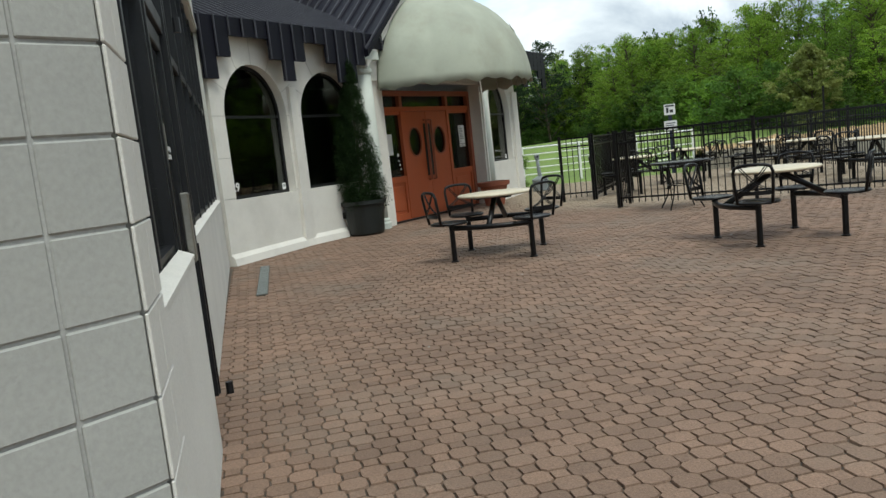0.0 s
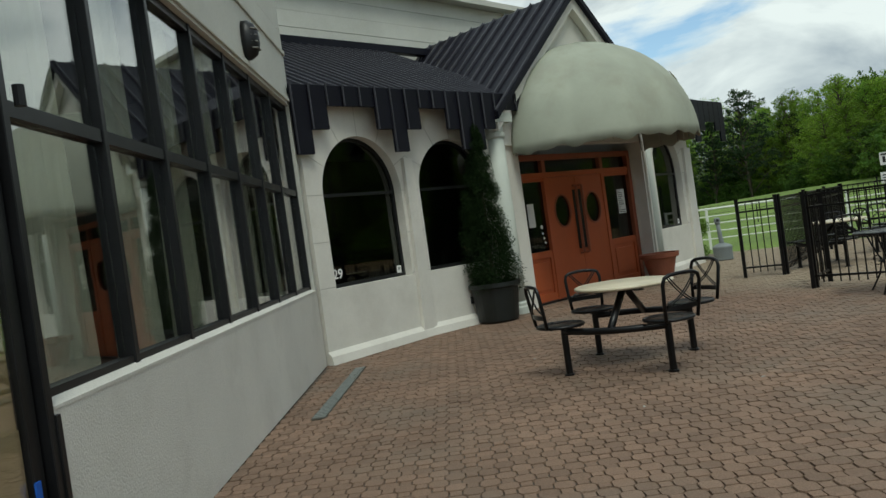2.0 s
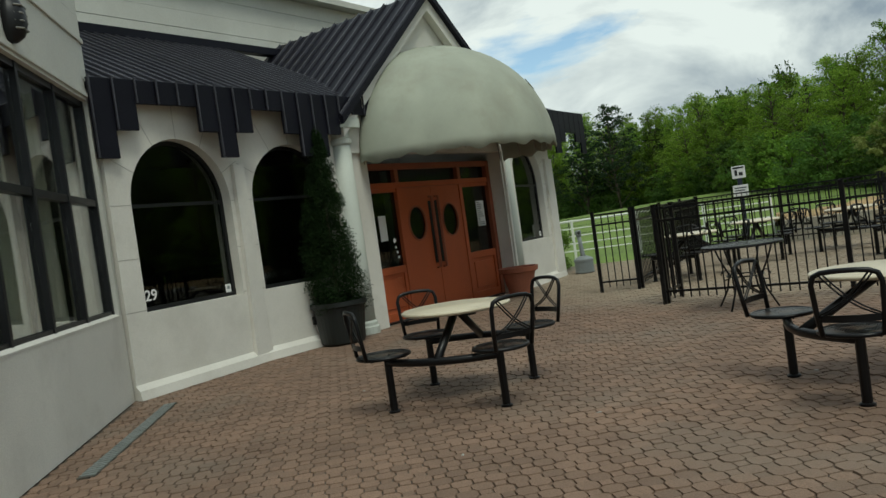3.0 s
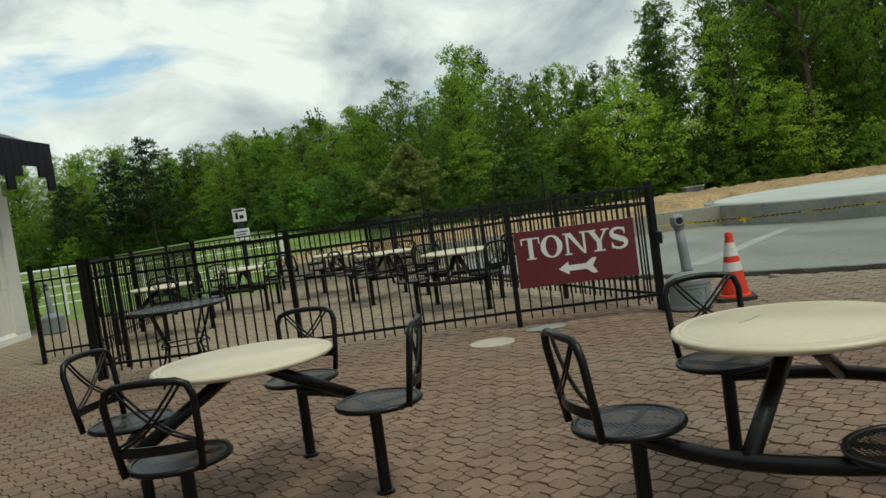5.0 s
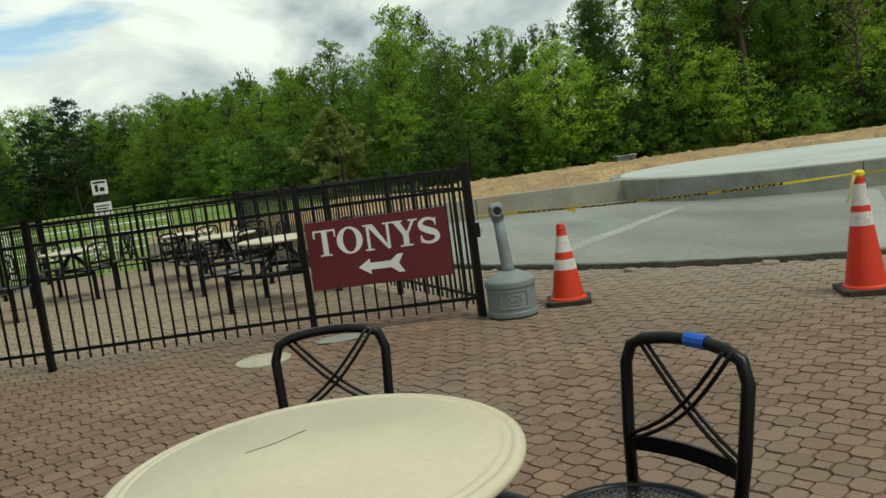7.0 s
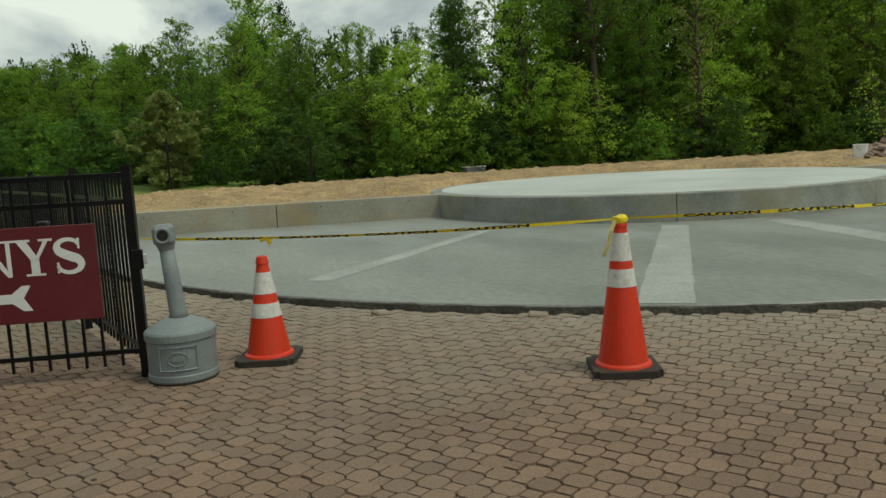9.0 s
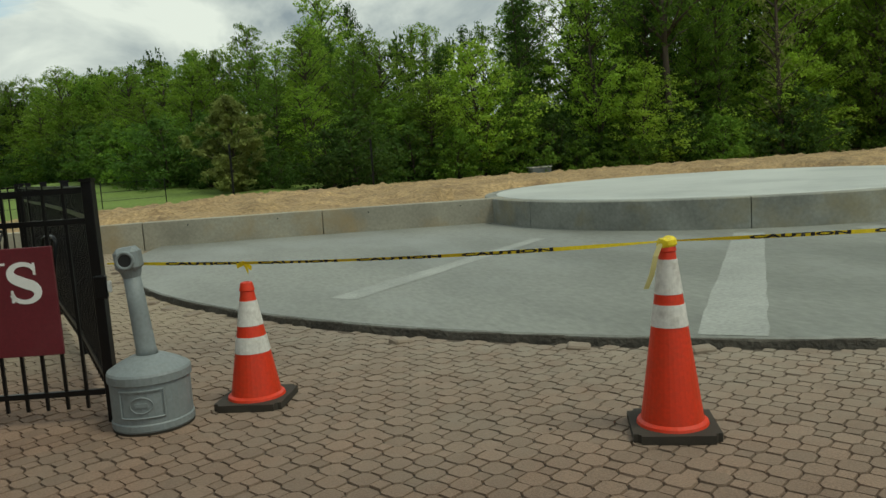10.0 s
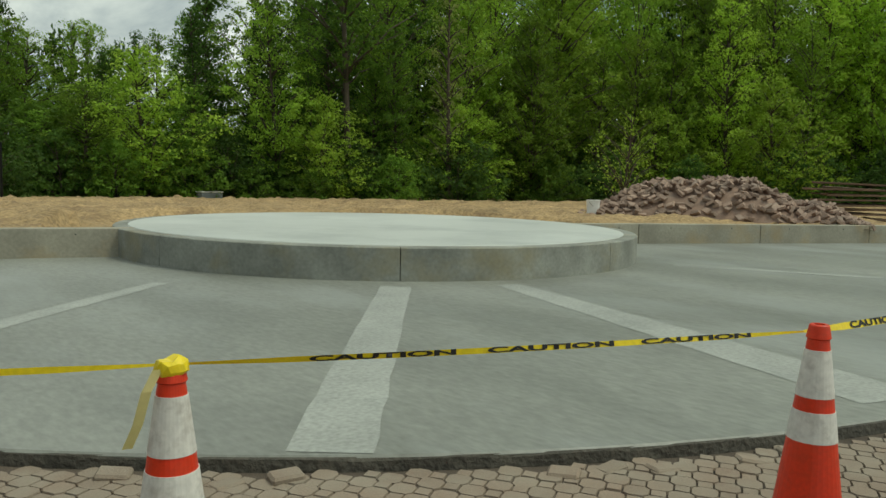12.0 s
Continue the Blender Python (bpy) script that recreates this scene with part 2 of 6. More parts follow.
def leaf_mat(name, c1, c2):
    m = bpy.data.materials.new(name)
    m.use_nodes = True
    nt = m.node_tree
    N, L = nt.nodes.new, nt.links.new
    b = nt.nodes["Principled BSDF"]
    geo, oi = N("ShaderNodeNewGeometry"), N("ShaderNodeObjectInfo")
    n1 = N("ShaderNodeTexNoise"); n1.inputs["Scale"].default_value = 0.45; n1.inputs["Detail"].default_value = 3
    L(geo.outputs["Position"], n1.inputs["Vector"])
    mx = N("ShaderNodeMix"); mx.data_type = "RGBA"
    mx.inputs[6].default_value, mx.inputs[7].default_value = (*c1, 1), (*c2, 1)
    ad = N("ShaderNodeMath"); ad.operation = "MULTIPLY_ADD"; ad.inputs[1].default_value = 0.55
    L(geo.outputs["Random Per Island"], ad.inputs[0]); L(n1.outputs["Fac"], ad.inputs[2])
    sb = N("ShaderNodeMath"); sb.operation = "SUBTRACT"; sb.inputs[1].default_value = 0.28
    L(ad.outputs[0], sb.inputs[0]); L(sb.outputs[0], mx.inputs[0])
    r = N("ShaderNodeMapRange"); r.inputs[3].default_value, r.inputs[4].default_value = 0.6, 1.4
    L(oi.outputs["Random"], r.inputs[0])
    vm = N("ShaderNodeVectorMath"); vm.operation = "SCALE"
    L(mx.outputs[2], vm.inputs[0]); L(r.outputs[0], vm.inputs["Scale"])
    L(vm.outputs[0], b.inputs["Base Color"])
    b.inputs["Roughness"].default_value = 0.7
    b.inputs["Specular IOR Level"].default_value = 0.18
    tr = N("ShaderNodeBsdfTranslucent")
    L(vm.outputs[0], tr.inputs[0])
    ms = N("ShaderNodeMixShader"); ms.inputs[0].default_value = 0.48
    L(b.outputs[0], ms.inputs[1]); L(tr.outputs[0], ms.inputs[2]); L(ms.outputs[0], nt.nodes["Material Output"].inputs[0])
    return m


M_LEAF_SPRING = leaf_mat("spring_leaves", (0.105, 0.200, 0.022), (0.30, 0.44, 0.055))
M_LEAF_FRESH = leaf_mat("fresh_leaves", (0.20, 0.33, 0.032), (0.42, 0.58, 0.08))
M_LEAF_MID = leaf_mat("green_leaves", (0.072, 0.155, 0.022), (0.21, 0.34, 0.045))
M_LEAF_DARK = leaf_mat("dark_leaves", (0.038, 0.088, 0.020), (0.115, 0.20, 0.034))
M_LEAF_PALE = leaf_mat("pale_leaves", (0.27, 0.33, 0.09), (0.46, 0.52, 0.16))
M_LEAF_PINE = leaf_mat("pine_needles", (0.022, 0.046, 0.020), (0.055, 0.092, 0.036))
M_LEAF_CEDAR = leaf_mat("cypress_leaves", (0.016, 0.040, 0.012), (0.042, 0.085, 0.022))



def dust(m, centre, far, near, amount, colour):
    """Dry dust trodden over the pavers round a place."""
    nt = m.node_tree
    N, L = nt.nodes.new, nt.links.new
    b = nt.nodes["Principled BSDF"]
    old = b.inputs["Base Color"].links[0].from_socket
    geo = N("ShaderNodeNewGeometry")
    ds = N("ShaderNodeVectorMath"); ds.operation = "DISTANCE"; ds.inputs[1].default_value = centre
    L(geo.outputs["Position"], ds.inputs[0])
    r = N("ShaderNodeMapRange"); r.inputs[1].default_value, r.inputs[2].default_value = far, near
    r.inputs[3].default_value, r.inputs[4].default_value = 0.0, amount
    L(ds.outputs["Value"], r.inputs[0])
    nz = N("ShaderNodeTexNoise"); nz.inputs["Scale"].default_value = 5.0; nz.inputs["Detail"].default_value = 6
    L(geo.outputs["Position"], nz.inputs["Vector"])
    mu = N("ShaderNodeMath"); mu.operation = "MULTIPLY"; mu.use_clamp = True
    L(r.outputs[0], mu.inputs[0]); L(nz.outputs["Fac"], mu.inputs[1])
    mx = N("ShaderNodeMix"); mx.data_type = "RGBA"; mx.inputs[7].default_value = (*colour, 1)
    L(mu.outputs[0], mx.inputs[0]); L(old, mx.inputs[6]); L(mx.outputs[2], b.inputs["Base Color"])


for m in (M_PAVER, M_PAVER1):
    dust(m, (14.87, 22.14, 0), 11.9, 9.5, 1.2, (0.29, 0.255, 0.20))
for m in (M_PAVER, M_SAND):
    dust(m, (2.6, 21.8, 0), 6.6, 5.0, 1.5, (0.33, 0.27, 0.19))
M_TAIL = mat("faded_tape", (0.66, 0.60, 0.30), 0.5, vary=0.1, grain_amt=0.05, bump=0.0)

# ---- mesh helpers ----


def part(name, bm, material, parent=None, label="", smooth=False):
    me = bpy.data.meshes.new(name)
    bm.to_mesh(me)
    bm.free()
    me.materials.append(material)
    if smooth:
        for p in me.polygons:
            p.use_smooth = True
    ob = new(name, me)
    if parent:
        ob.parent = parent
    if label:
        tagged(ob, label)
    return ob


def soup(name, verts, faces, material, parent=None, label="", smooth=False):
    me = bpy.data.meshes.new(name)
    me.from_pydata(verts, [], faces)
    me.materials.append(material)
    if smooth:
        for p in me.polygons:
            p.use_smooth = True
    ob = new(name, me)
    if parent:
        ob.parent = parent
    if label:
        tagged(ob, label)
    return ob


def thing(name, m, label, category, group="", kind=""):
    ob = new(name)
    ob.empty_display_size = 0.1
    ob.matrix_world = m
    return tagged(ob, label, category, group, kind)


def box(bm, x0, x1, y0, y1, z0, z1, m=None, bevel=0.0):
    vs = [bm.verts.new((x, y, z)) for z in (z0, z1) for x, y in ((x0, y0), (x1, y0), (x1, y1), (x0, y1))]
    if m:
        for v in vs:
            v.co = m @ v.co
    fs = [bm.faces.new([vs[i] for i in q]) for q in ((3, 2, 1, 0), (4, 5, 6, 7), (0, 1, 5, 4), (1, 2, 6, 5), (2, 3, 7, 6), (3, 0, 4, 7))]
    if bevel:
        es = list({e for f in fs for e in f.edges})
        bmesh.ops.bevel(bm, geom=es, offset=bevel, segments=1, affect="EDGES")
    return bm


def boxes(*bs, bevel=0.0):
    bm = bmesh.new()
    for b in bs:
        box(bm, *b, bevel=bevel)
    return bm


def prism(bm, pts, y0, y1, m=None):
    """A flat outline in x and z, given depth from y0 to y1."""
    a = [bm.verts.new((x, y0, z)) for x, z in pts]
    b = [bm.verts.new((x, y1, z)) for x, z in pts]
    if m:
        for v in a + b:
            v.co = m @ v.co
    n = len(pts)
    bm.faces.new(a); bm.faces.new(b[::-1])
    for i in range(n):
        bm.faces.new((a[i], b[i], b[(i + 1) % n], a[(i + 1) % n]))
    return bm


def tube(bm, pts, r, n=8, closed=False, caps=True):
    pts = [Vector(p) for p in pts]
    rings = []
    k = len(pts)
    up = None
    for i, p in enumerate(pts):
        d = (pts[(i + 1) % k] - pts[i - 1]) if closed else (pts[min(i + 1, k - 1)] - pts[max(i - 1, 0)])
        d.normalize()
        if up is None:
            up = Vector((0, 0, 1)) if abs(d.z) < 0.9 else Vector((1, 0, 0))
        s = d.cross(up)
        s.normalize()
        up = s.cross(d)
        rr = r[i] if isinstance(r, (list, tuple)) else r
        rings.append([bm.verts.new(p + (s * math.cos(a) + up * math.sin(a)) * rr) for a in (2 * math.pi * j / n for j in range(n))])
    for i in range(k if closed else k - 1):
        a, b = rings[i], rings[(i + 1) % k]
        for j in range(n):
            bm.faces.new((a[j], a[(j + 1) % n], b[(j + 1) % n], b[j]))
    if caps and not closed:
        bm.faces.new(rings[0][::-1]); bm.faces.new(rings[-1])
    return bm


def lathe(bm, prof, n=24, cx=0.0, cy=0.0, wob=None):
    rings = []
    for r, z in prof:
        rings.append([bm.verts.new((cx + r * math.cos(2 * math.pi * j / n), cy + r * math.sin(2 * math.pi * j / n), z)) for j in range(n)])
    for a, b in zip(rings, rings[1:]):
        for j in range(n):
            bm.faces.new((a[j], a[(j + 1) % n], b[(j + 1) % n], b[j]))
    if prof[0][0] > 1e-4:
        bm.faces.new(rings[0][::-1])
    if prof[-1][0] > 1e-4:
        bm.faces.new(rings[-1])
    bmesh.ops.remove_doubles(bm, verts=[v for r in (rings[0], rings[-1]) for v in r], dist=1e-5)
    return bm


def along(ox, oy, az):
    """A frame for a wall: x runs along it at the azimuth az from +y, y runs into the building."""
    return pose(ox, oy, 0, 0, 0, 90 - az)

# ---- ground ----
STAGE, STAGE_R = (15.78, 22.74), 4.42
SLAB_A, SLAB_B, SLAB_R = (14.87, 22.14), (21.0, 20.5), 9.4


def land(x, y):
    """Height of the open land."""
    h = -0.16 + 1.45 * math.exp(-((x - 4) / 26) ** 2 - ((y - 66) / 16) ** 2)
    far = max(0.0, math.hypot(x - 10, y - 20) - 120)
    return h + 0.25 * math.sin(x * 0.05) * math.sin(y * 0.043) * min(1, far / 40)


def ground_sheet():
    xs = [-900, -400, -200, -120] + list(range(-80, 121, 5)) + [150, 220, 400, 900]
    ys = [-900, -400, -200, -100] + list(range(-60, 141, 5)) + [180, 260, 420, 900]
    vs = [(x, y, land(x, y)) for y in ys for x in xs]
    n = len(xs)
    fs = [(j * n + i, j * n + i + 1, (j + 1) * n + i + 1, (j + 1) * n + i) for j in range(len(ys) - 1) for i in range(n - 1)]
    return tagged(soup("ground", vs, fs, M_LAWN, smooth=True), "mown green lawn rising to a low crest", "lawn", kind="structure")


ground_sheet()

# bedding under the pavers
bed = bmesh.new()
box(bed, -9, 34, -14, 25.1, -0.3, -0.014)
tagged(part("pavement_bed", bed, M_SAND), "sandy joint bedding between the brick pavers", "pavement", kind="structure")


def disc(bm, cx, cy, r, z0, z1, n=120, a0=0.0, a1=360.0, bevel=0.0):
    k = n if a1 - a0 >= 360 else n + 1
    at = [radians(a0 + (a1 - a0) * i / n) for i in range(k)]
    prof = [(r, z0), (r, z1 - bevel), (r - bevel, z1)] if bevel else [(r, z0), (r, z1)]
    rings = [[bm.verts.new((cx + q * math.cos(a), cy + q * math.sin(a), z)) for a in at] for q, z in prof]
    for a, b in zip(rings, rings[1:]):
        for i in range(k if a1 - a0 >= 360 else k - 1):
            bm.faces.new((a[i], a[(i + 1) % k], b[(i + 1) % k], b[i]))
    bm.faces.new(rings[-1])
    return bm


SLAB_Z, WALL_Z = 0.06, 0.482


def slab_outline(r, n=130):
    """Two rounded ends joined by straight sides."""
    tilt = math.atan2(SLAB_B[1] - SLAB_A[1], SLAB_B[0] - SLAB_A[0])
    out = []
    for (cx, cy), a0 in ((SLAB_A, tilt + math.pi / 2), (SLAB_B, tilt - math.pi / 2)):
        out += [(cx + r * math.cos(a0 + math.pi * i / n), cy + r * math.sin(a0 + math.pi * i / n)) for i in range(n + 1)]
    return out


def in_slab(x, y, extra=0.0):
    dx, dy = SLAB_B[0] - SLAB_A[0], SLAB_B[1] - SLAB_A[1]
    u = max(0, min(1, ((x - SLAB_A[0]) * dx + (y - SLAB_A[1]) * dy) / (dx * dx + dy * dy)))
    return math.hypot(x - SLAB_A[0] - u * dx, y - SLAB_A[1] - u * dy) < SLAB_R + extra


slab = thing("pavement_slab", pose(0, 0, 0), "new grey concrete slab with curved edge", "concrete slab", kind="structure")
bm = bmesh.new()
rings = [[bm.verts.new((x, y, z)) for x, y in slab_outline(r)] for r, z in ((SLAB_R, -0.1), (SLAB_R, SLAB_Z - 0.012), (SLAB_R - 0.012, SLAB_Z))]
for a, b in zip(rings, rings[1:]):
    for i in range(len(a)):
        k = (i + 1) % len(a)
        bm.faces.new((a[i], a[k], b[k], b[i]))
bm.faces.new(rings[-1])
part("slab_top", bm, M_SLAB, slab)
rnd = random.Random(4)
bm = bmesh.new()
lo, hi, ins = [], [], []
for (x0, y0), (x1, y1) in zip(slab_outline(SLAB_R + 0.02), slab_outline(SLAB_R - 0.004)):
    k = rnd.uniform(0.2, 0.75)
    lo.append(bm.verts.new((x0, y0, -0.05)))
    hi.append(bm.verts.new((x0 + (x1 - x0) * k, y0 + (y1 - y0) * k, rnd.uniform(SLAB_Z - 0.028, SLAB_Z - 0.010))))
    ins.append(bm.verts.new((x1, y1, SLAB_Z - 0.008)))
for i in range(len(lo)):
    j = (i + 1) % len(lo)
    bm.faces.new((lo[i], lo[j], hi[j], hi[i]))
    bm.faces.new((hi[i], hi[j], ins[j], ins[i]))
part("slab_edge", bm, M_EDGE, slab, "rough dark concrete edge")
# paler finishing bands trowelled over the joints
for (ax, ay), (bx, by), wa, wb in (((9.48, 14.485), (13.05, 18.70), 0.42, 0.36), ((12.75, 13.22), (14.35, 18.15), 0.62, 0.34), ((18.35, 18.45), (21.3, 12.9), 0.16, 0.32), ((7.6, 17.4), (10.9, 20.3), 0.30, 0.2)):
    d = Vector((bx - ax, by - ay, 0))
    nrm = Vector((-d.y, d.x, 0)).normalized()
    bm = bmesh.new()
    lv, rv = [], []
    for i in range(25):
        p = Vector((ax, ay, SLAB_Z + 0.003)) + d * (i / 24)
        w = wa + (wb - wa) * i / 24
        lv.append(bm.verts.new(p + nrm * (w / 2 + 0.010 * rnd.uniform(-1, 1))))
        rv.append(bm.verts.new(p - nrm * (w / 2 + 0.012 * rnd.uniform(-1, 1))))
    for i in range(24):
        bm.faces.new((rv[i], rv[i + 1], lv[i + 1], lv[i]))
    part("finish_band", bm, M_BAND, slab, "paler trowelled cement band")

stage = thing("stage", pose(STAGE[0], STAGE[1], SLAB_Z), "round raised concrete stage platform on the slab", "stage")
for a0 in range(0, 360, 45):
    seg = bmesh.new()
    at = [radians(a0 + 12 + 44.85 * i / 16) for i in range(17)]
    prof = [(STAGE_R - 0.30, -0.02), (STAGE_R, -0.02), (STAGE_R, 0.406), (STAGE_R - 0.012, 0.418), (STAGE_R - 0.30, 0.418)]
    rings = [[seg.verts.new((q * math.cos(a), q * math.sin(a), z)) for q, z in prof] for a in at]
    for p, q in zip(rings, rings[1:]):
        for i in range(4):
            seg.faces.new((p[i], q[i], q[i + 1], p[i + 1]))
    seg.faces.new(rings[0]); seg.faces.new(rings[-1][::-1])
    part("curved_wall", seg, M_CONC, stage)
part("deck", disc(bmesh.new(), 0, 0, STAGE_R - 0.22, 0, 0.430, 96, bevel=0.01), M_DECK, stage, "smooth concrete deck, pale with sky reflection in its colour")


def low_wall(name, pts, thick, z0, z1, label):
    w = thing(name, pose(0, 0, 0), label, "retaining wall", kind="structure")
    for (ax, ay), (bx, by) in zip(pts, pts[1:]):
        d = math.hypot(bx - ax, by - ay)
        n = max(1, round(d / 2.9))
        az = math.degrees(math.atan2(bx - ax, by - ay))
        for i in range(n):
            m = pose(ax, ay, 0, 0, 0, 90 - az)
            bm = boxes((d * i / n + 0.006, d * (i + 1) / n - 0.006, 0, thick, z0, z1), bevel=0.01)
            bm.transform(m)
            part("panel", bm, M_WALLCONC, w)
            for k in (0.25, 0.75):
                hb = bmesh.new()
                lathe(hb, [(0.012, -0.003), (0.012, 0.003)], 8)
                hb.transform(m @ pose(d * (i + k) / n, -0.004, z1 - 0.09, 90, 0, 0))
                part("tie_hole", hb, M_INK, w)
    return w


low_wall("wall_retaining", [(2.0, 25.0), (5.55, 24.75), (8.52, 24.05), (11.62, 23.2)], 0.22, -0.2, WALL_Z, "low cast concrete retaining wall with stains")
low_wall("wall_retaining_far", [(19.55, 21.95), (21.5, 21.35), (27.3, 18.95), (36, 14.9)], 0.22, -0.2, WALL_Z, "low cast concrete retaining wall")


def dirt_field():
    vs, fs = [], []
    xs = np.concatenate((np.linspace(2.0, 30, 220), np.linspace(30.3, 75, 90)))
    back = lambda x: float(np.interp(x, [-3, 2.6, 5.55, 8.52, 11.32, 15.6, 19.55, 21.5, 27.3, 36, 75], [25.5, 25.15, 24.95, 24.25, 23.5, 23.2, 22.15, 21.55, 19.15, 15.1, -3]))
    rows = 64
    for j in range(rows):
        v = (j / (rows - 1)) ** 1.6
        for x in xs:
            y0 = back(x) + 0.02
            y1 = 47 - 0.0 * x if x > 9 else 27.5 + max(0, x + 3) ** 1.25
            y = y0 + v * (max(y1, y0 + 2) - y0)
            z = WALL_Z - 0.03 + 0.16 * math.sin(min(1, v * 3) * math.pi / 2) - 0.55 * v
            z += (0.17 * noise.noise((x * 0.8, y * 0.8, 0)) + 0.11 * noise.noise((x * 2.3, y * 2.3, 3)) + 0.13 * abs(noise.noise((x * 5.5, y * 5.5, 7)))) * min(1, v * 12)
            if math.hypot(x - STAGE[0], y - STAGE[1]) < STAGE_R + 0.95:
                z = min(z, SLAB_Z + 0.26)
            if j == rows - 1:
                z = land(x, y) - 0.05
            vs.append((float(x), y, z))
    n = len(xs)
    for j in range(rows - 1):
        for i in range(n - 1):
            fs.append((j * n + i, j * n + i + 1, (j + 1) * n + i + 1, (j + 1) * n + i))
    tagged(soup("ground_dirt", vs, fs, M_DIRT, smooth=True), "bare orange-brown dirt, freshly graded and lumpy", "dirt", kind="structure")


dirt_field()

# ---- building ----
GLASS_AZ, GX, GY = -30.7, -0.204, 4.737
G = along(GX, GY, GLASS_AZ)               # the glazed wall
G_LEN = 8.93
SILL, MIDRAIL, HEAD, WALL_TOP = 0.92, 2.095, 3.15, 5.4
DOOR_A, DOOR_B, PIER0, PIER = 1.50, 2.49, -0.30, 0.03
PROUD = -0.05             # the short stretch before the door stands a little forward
A = along(-4.71, 12.42, 7.4)              # first arched bay
B = along(-4.47, 14.32, 17.3)             # second arched bay
D = along(-3.58, 18.38, 16.0)             # entrance, x = 0 at the middle of the doors
R = along(-2.72, 20.05, 6.0)              # arched bay past the entrance


def wall_with_arches(m, length, height, thick, holes, z0=0.0):
    """Wall in strips round arched holes (x0, x1, sill, spring)."""
    bm = bmesh.new()
    xs = {0.0, length}
    for x0, x1, s, sp in holes:
        xs |= {x0 + (x1 - x0) * (1 - math.cos(math.pi * i / 20)) / 2 for i in range(21)}
    xs = sorted(xs)

    def top(h, x):
        x0, x1, s, sp = h
        r = (x1 - x0) / 2
        return sp + math.sqrt(max(0, r * r - (x - x0 - r) ** 2))
    for xa, xb in zip(xs, xs[1:]):
        mid = (xa + xb) / 2
        hs = [h for h in holes if h[0] < mid < h[1]]
        if not hs:
            box(bm, xa, xb, 0, thick, z0, height, m)
        else:
            h = hs[0]
            box(bm, xa, xb, 0, thick, z0, h[2], m)
            prism(bm, [(xa, top(h, xa)), (xb, top(h, xb)), (xb, height), (xa, height)], 0, thick, m)
    bmesh.ops.remove_doubles(bm, verts=bm.verts, dist=1e-4)
    return bm


def arch_outline(x0, x1, s, sp, inset=0.0, n=24):
    r = (x1 - x0) / 2 - inset
    c = (x0 + x1) / 2
    return [(x0 + inset, s + inset), (x1 - inset, s + inset)] + [(c + r * math.cos(math.pi * i / n), sp + r * math.sin(math.pi * i / n)) for i in range(n + 1)]


def arched_window(name, m, hole, label):
    w = thing(name, m, label, "window", kind="structure")
    x0, x1, s, sp = hole
    bm = bmesh.new()
    o, i = arch_outline(*hole, 0.004), arch_outline(*hole, 0.05)
    ring = []
    for y in (0.13, 0.19):
        ring.append(([bm.verts.new((x, y, z)) for x, z in o], [bm.verts.new((x, y, z)) for x, z in i]))
    n = len(o)
    for k in range(n):
        j = (k + 1) % n
        bm.faces.new((ring[0][0][k], ring[0][0][j], ring[0][1][j], ring[0][1][k]))
        bm.faces.new((ring[0][1][k], ring[0][1][j], ring[1][1][j], ring[1][1][k]))
    part("window_frame", bm, M_FRAME, w)
    part("rail", boxes((x0 + 0.05, x1 - 0.05, 0.13, 0.17, sp - 0.02, sp + 0.02)), M_FRAME, w)
    pane = bmesh.new()
    low = [(x0 + 0.05, s + 0.05), (x1 - 0.05, s + 0.05), (x1 - 0.05, sp - 0.02), (x0 + 0.05, sp - 0.02)]
    prism(pane, low, 0.15, 0.156)
    part("pane", pane, M_GLASS_D, w)
    pane = bmesh.new()
    prism(pane, [(x1 - 0.05, sp + 0.02)] + [(x, z + 0.02) for x, z in i[3:-1]] + [(x0 + 0.05, sp + 0.02)], 0.15, 0.156)
    part("pane", pane, M_GLASS_D, w)
    for o_ in w.children:
        if o_.name.startswith("pane"):
            o_.visible_shadow = False
    return w


EAVE = 3.30
HOLE_A = (0.27, 1.75, 0.89, 2.06)
HOLE_B = (0.20, 1.60, 0.89, 2.06)
HOLE_R = (0.32, 1.92, 0.88, 1.98)
wall_a = tagged(part("wall_arcade", wall_with_arches(A, 1.96, EAVE, 0.3, [HOLE_A]), M_STUCCO), "white stucco wall with an arched window", "wall", kind="structure")
wall_b = tagged(part("wall_arcade_2", wall_with_arches(B, 1.95, EAVE, 0.3, [HOLE_B]), M_STUCCO), "white stucco wall with an arched window behind a cypress", "wall", kind="structure")
wall_r = tagged(part("wall_arcade_3", wall_with_arches(R, 2.48, EAVE, 0.3, [HOLE_R]), M_STUCCO), "white stucco wall with an arched window past the entrance", "wall", kind="structure")
bm = bmesh.new()
box(bm, 2.18, 2.48, 0.3, 6.0, 0, EAVE, R)
tagged(part("wall_side", bm, M_STUCCO), "plain white stucco side wall", "wall", kind="structure")
arched_window("window_1", A, HOLE_A, "large arched window with dark tinted glass")
arched_window("window_2", B, HOLE_B, "arched window with dark tinted glass")
arched_window("window_3", R, HOLE_R, "arched window with dark tinted glass past the entrance")
M_CRACK = mat("stucco_joint", (0.40, 0.385, 0.345), 0.9, vary=0.2, scale=6, bump=0)
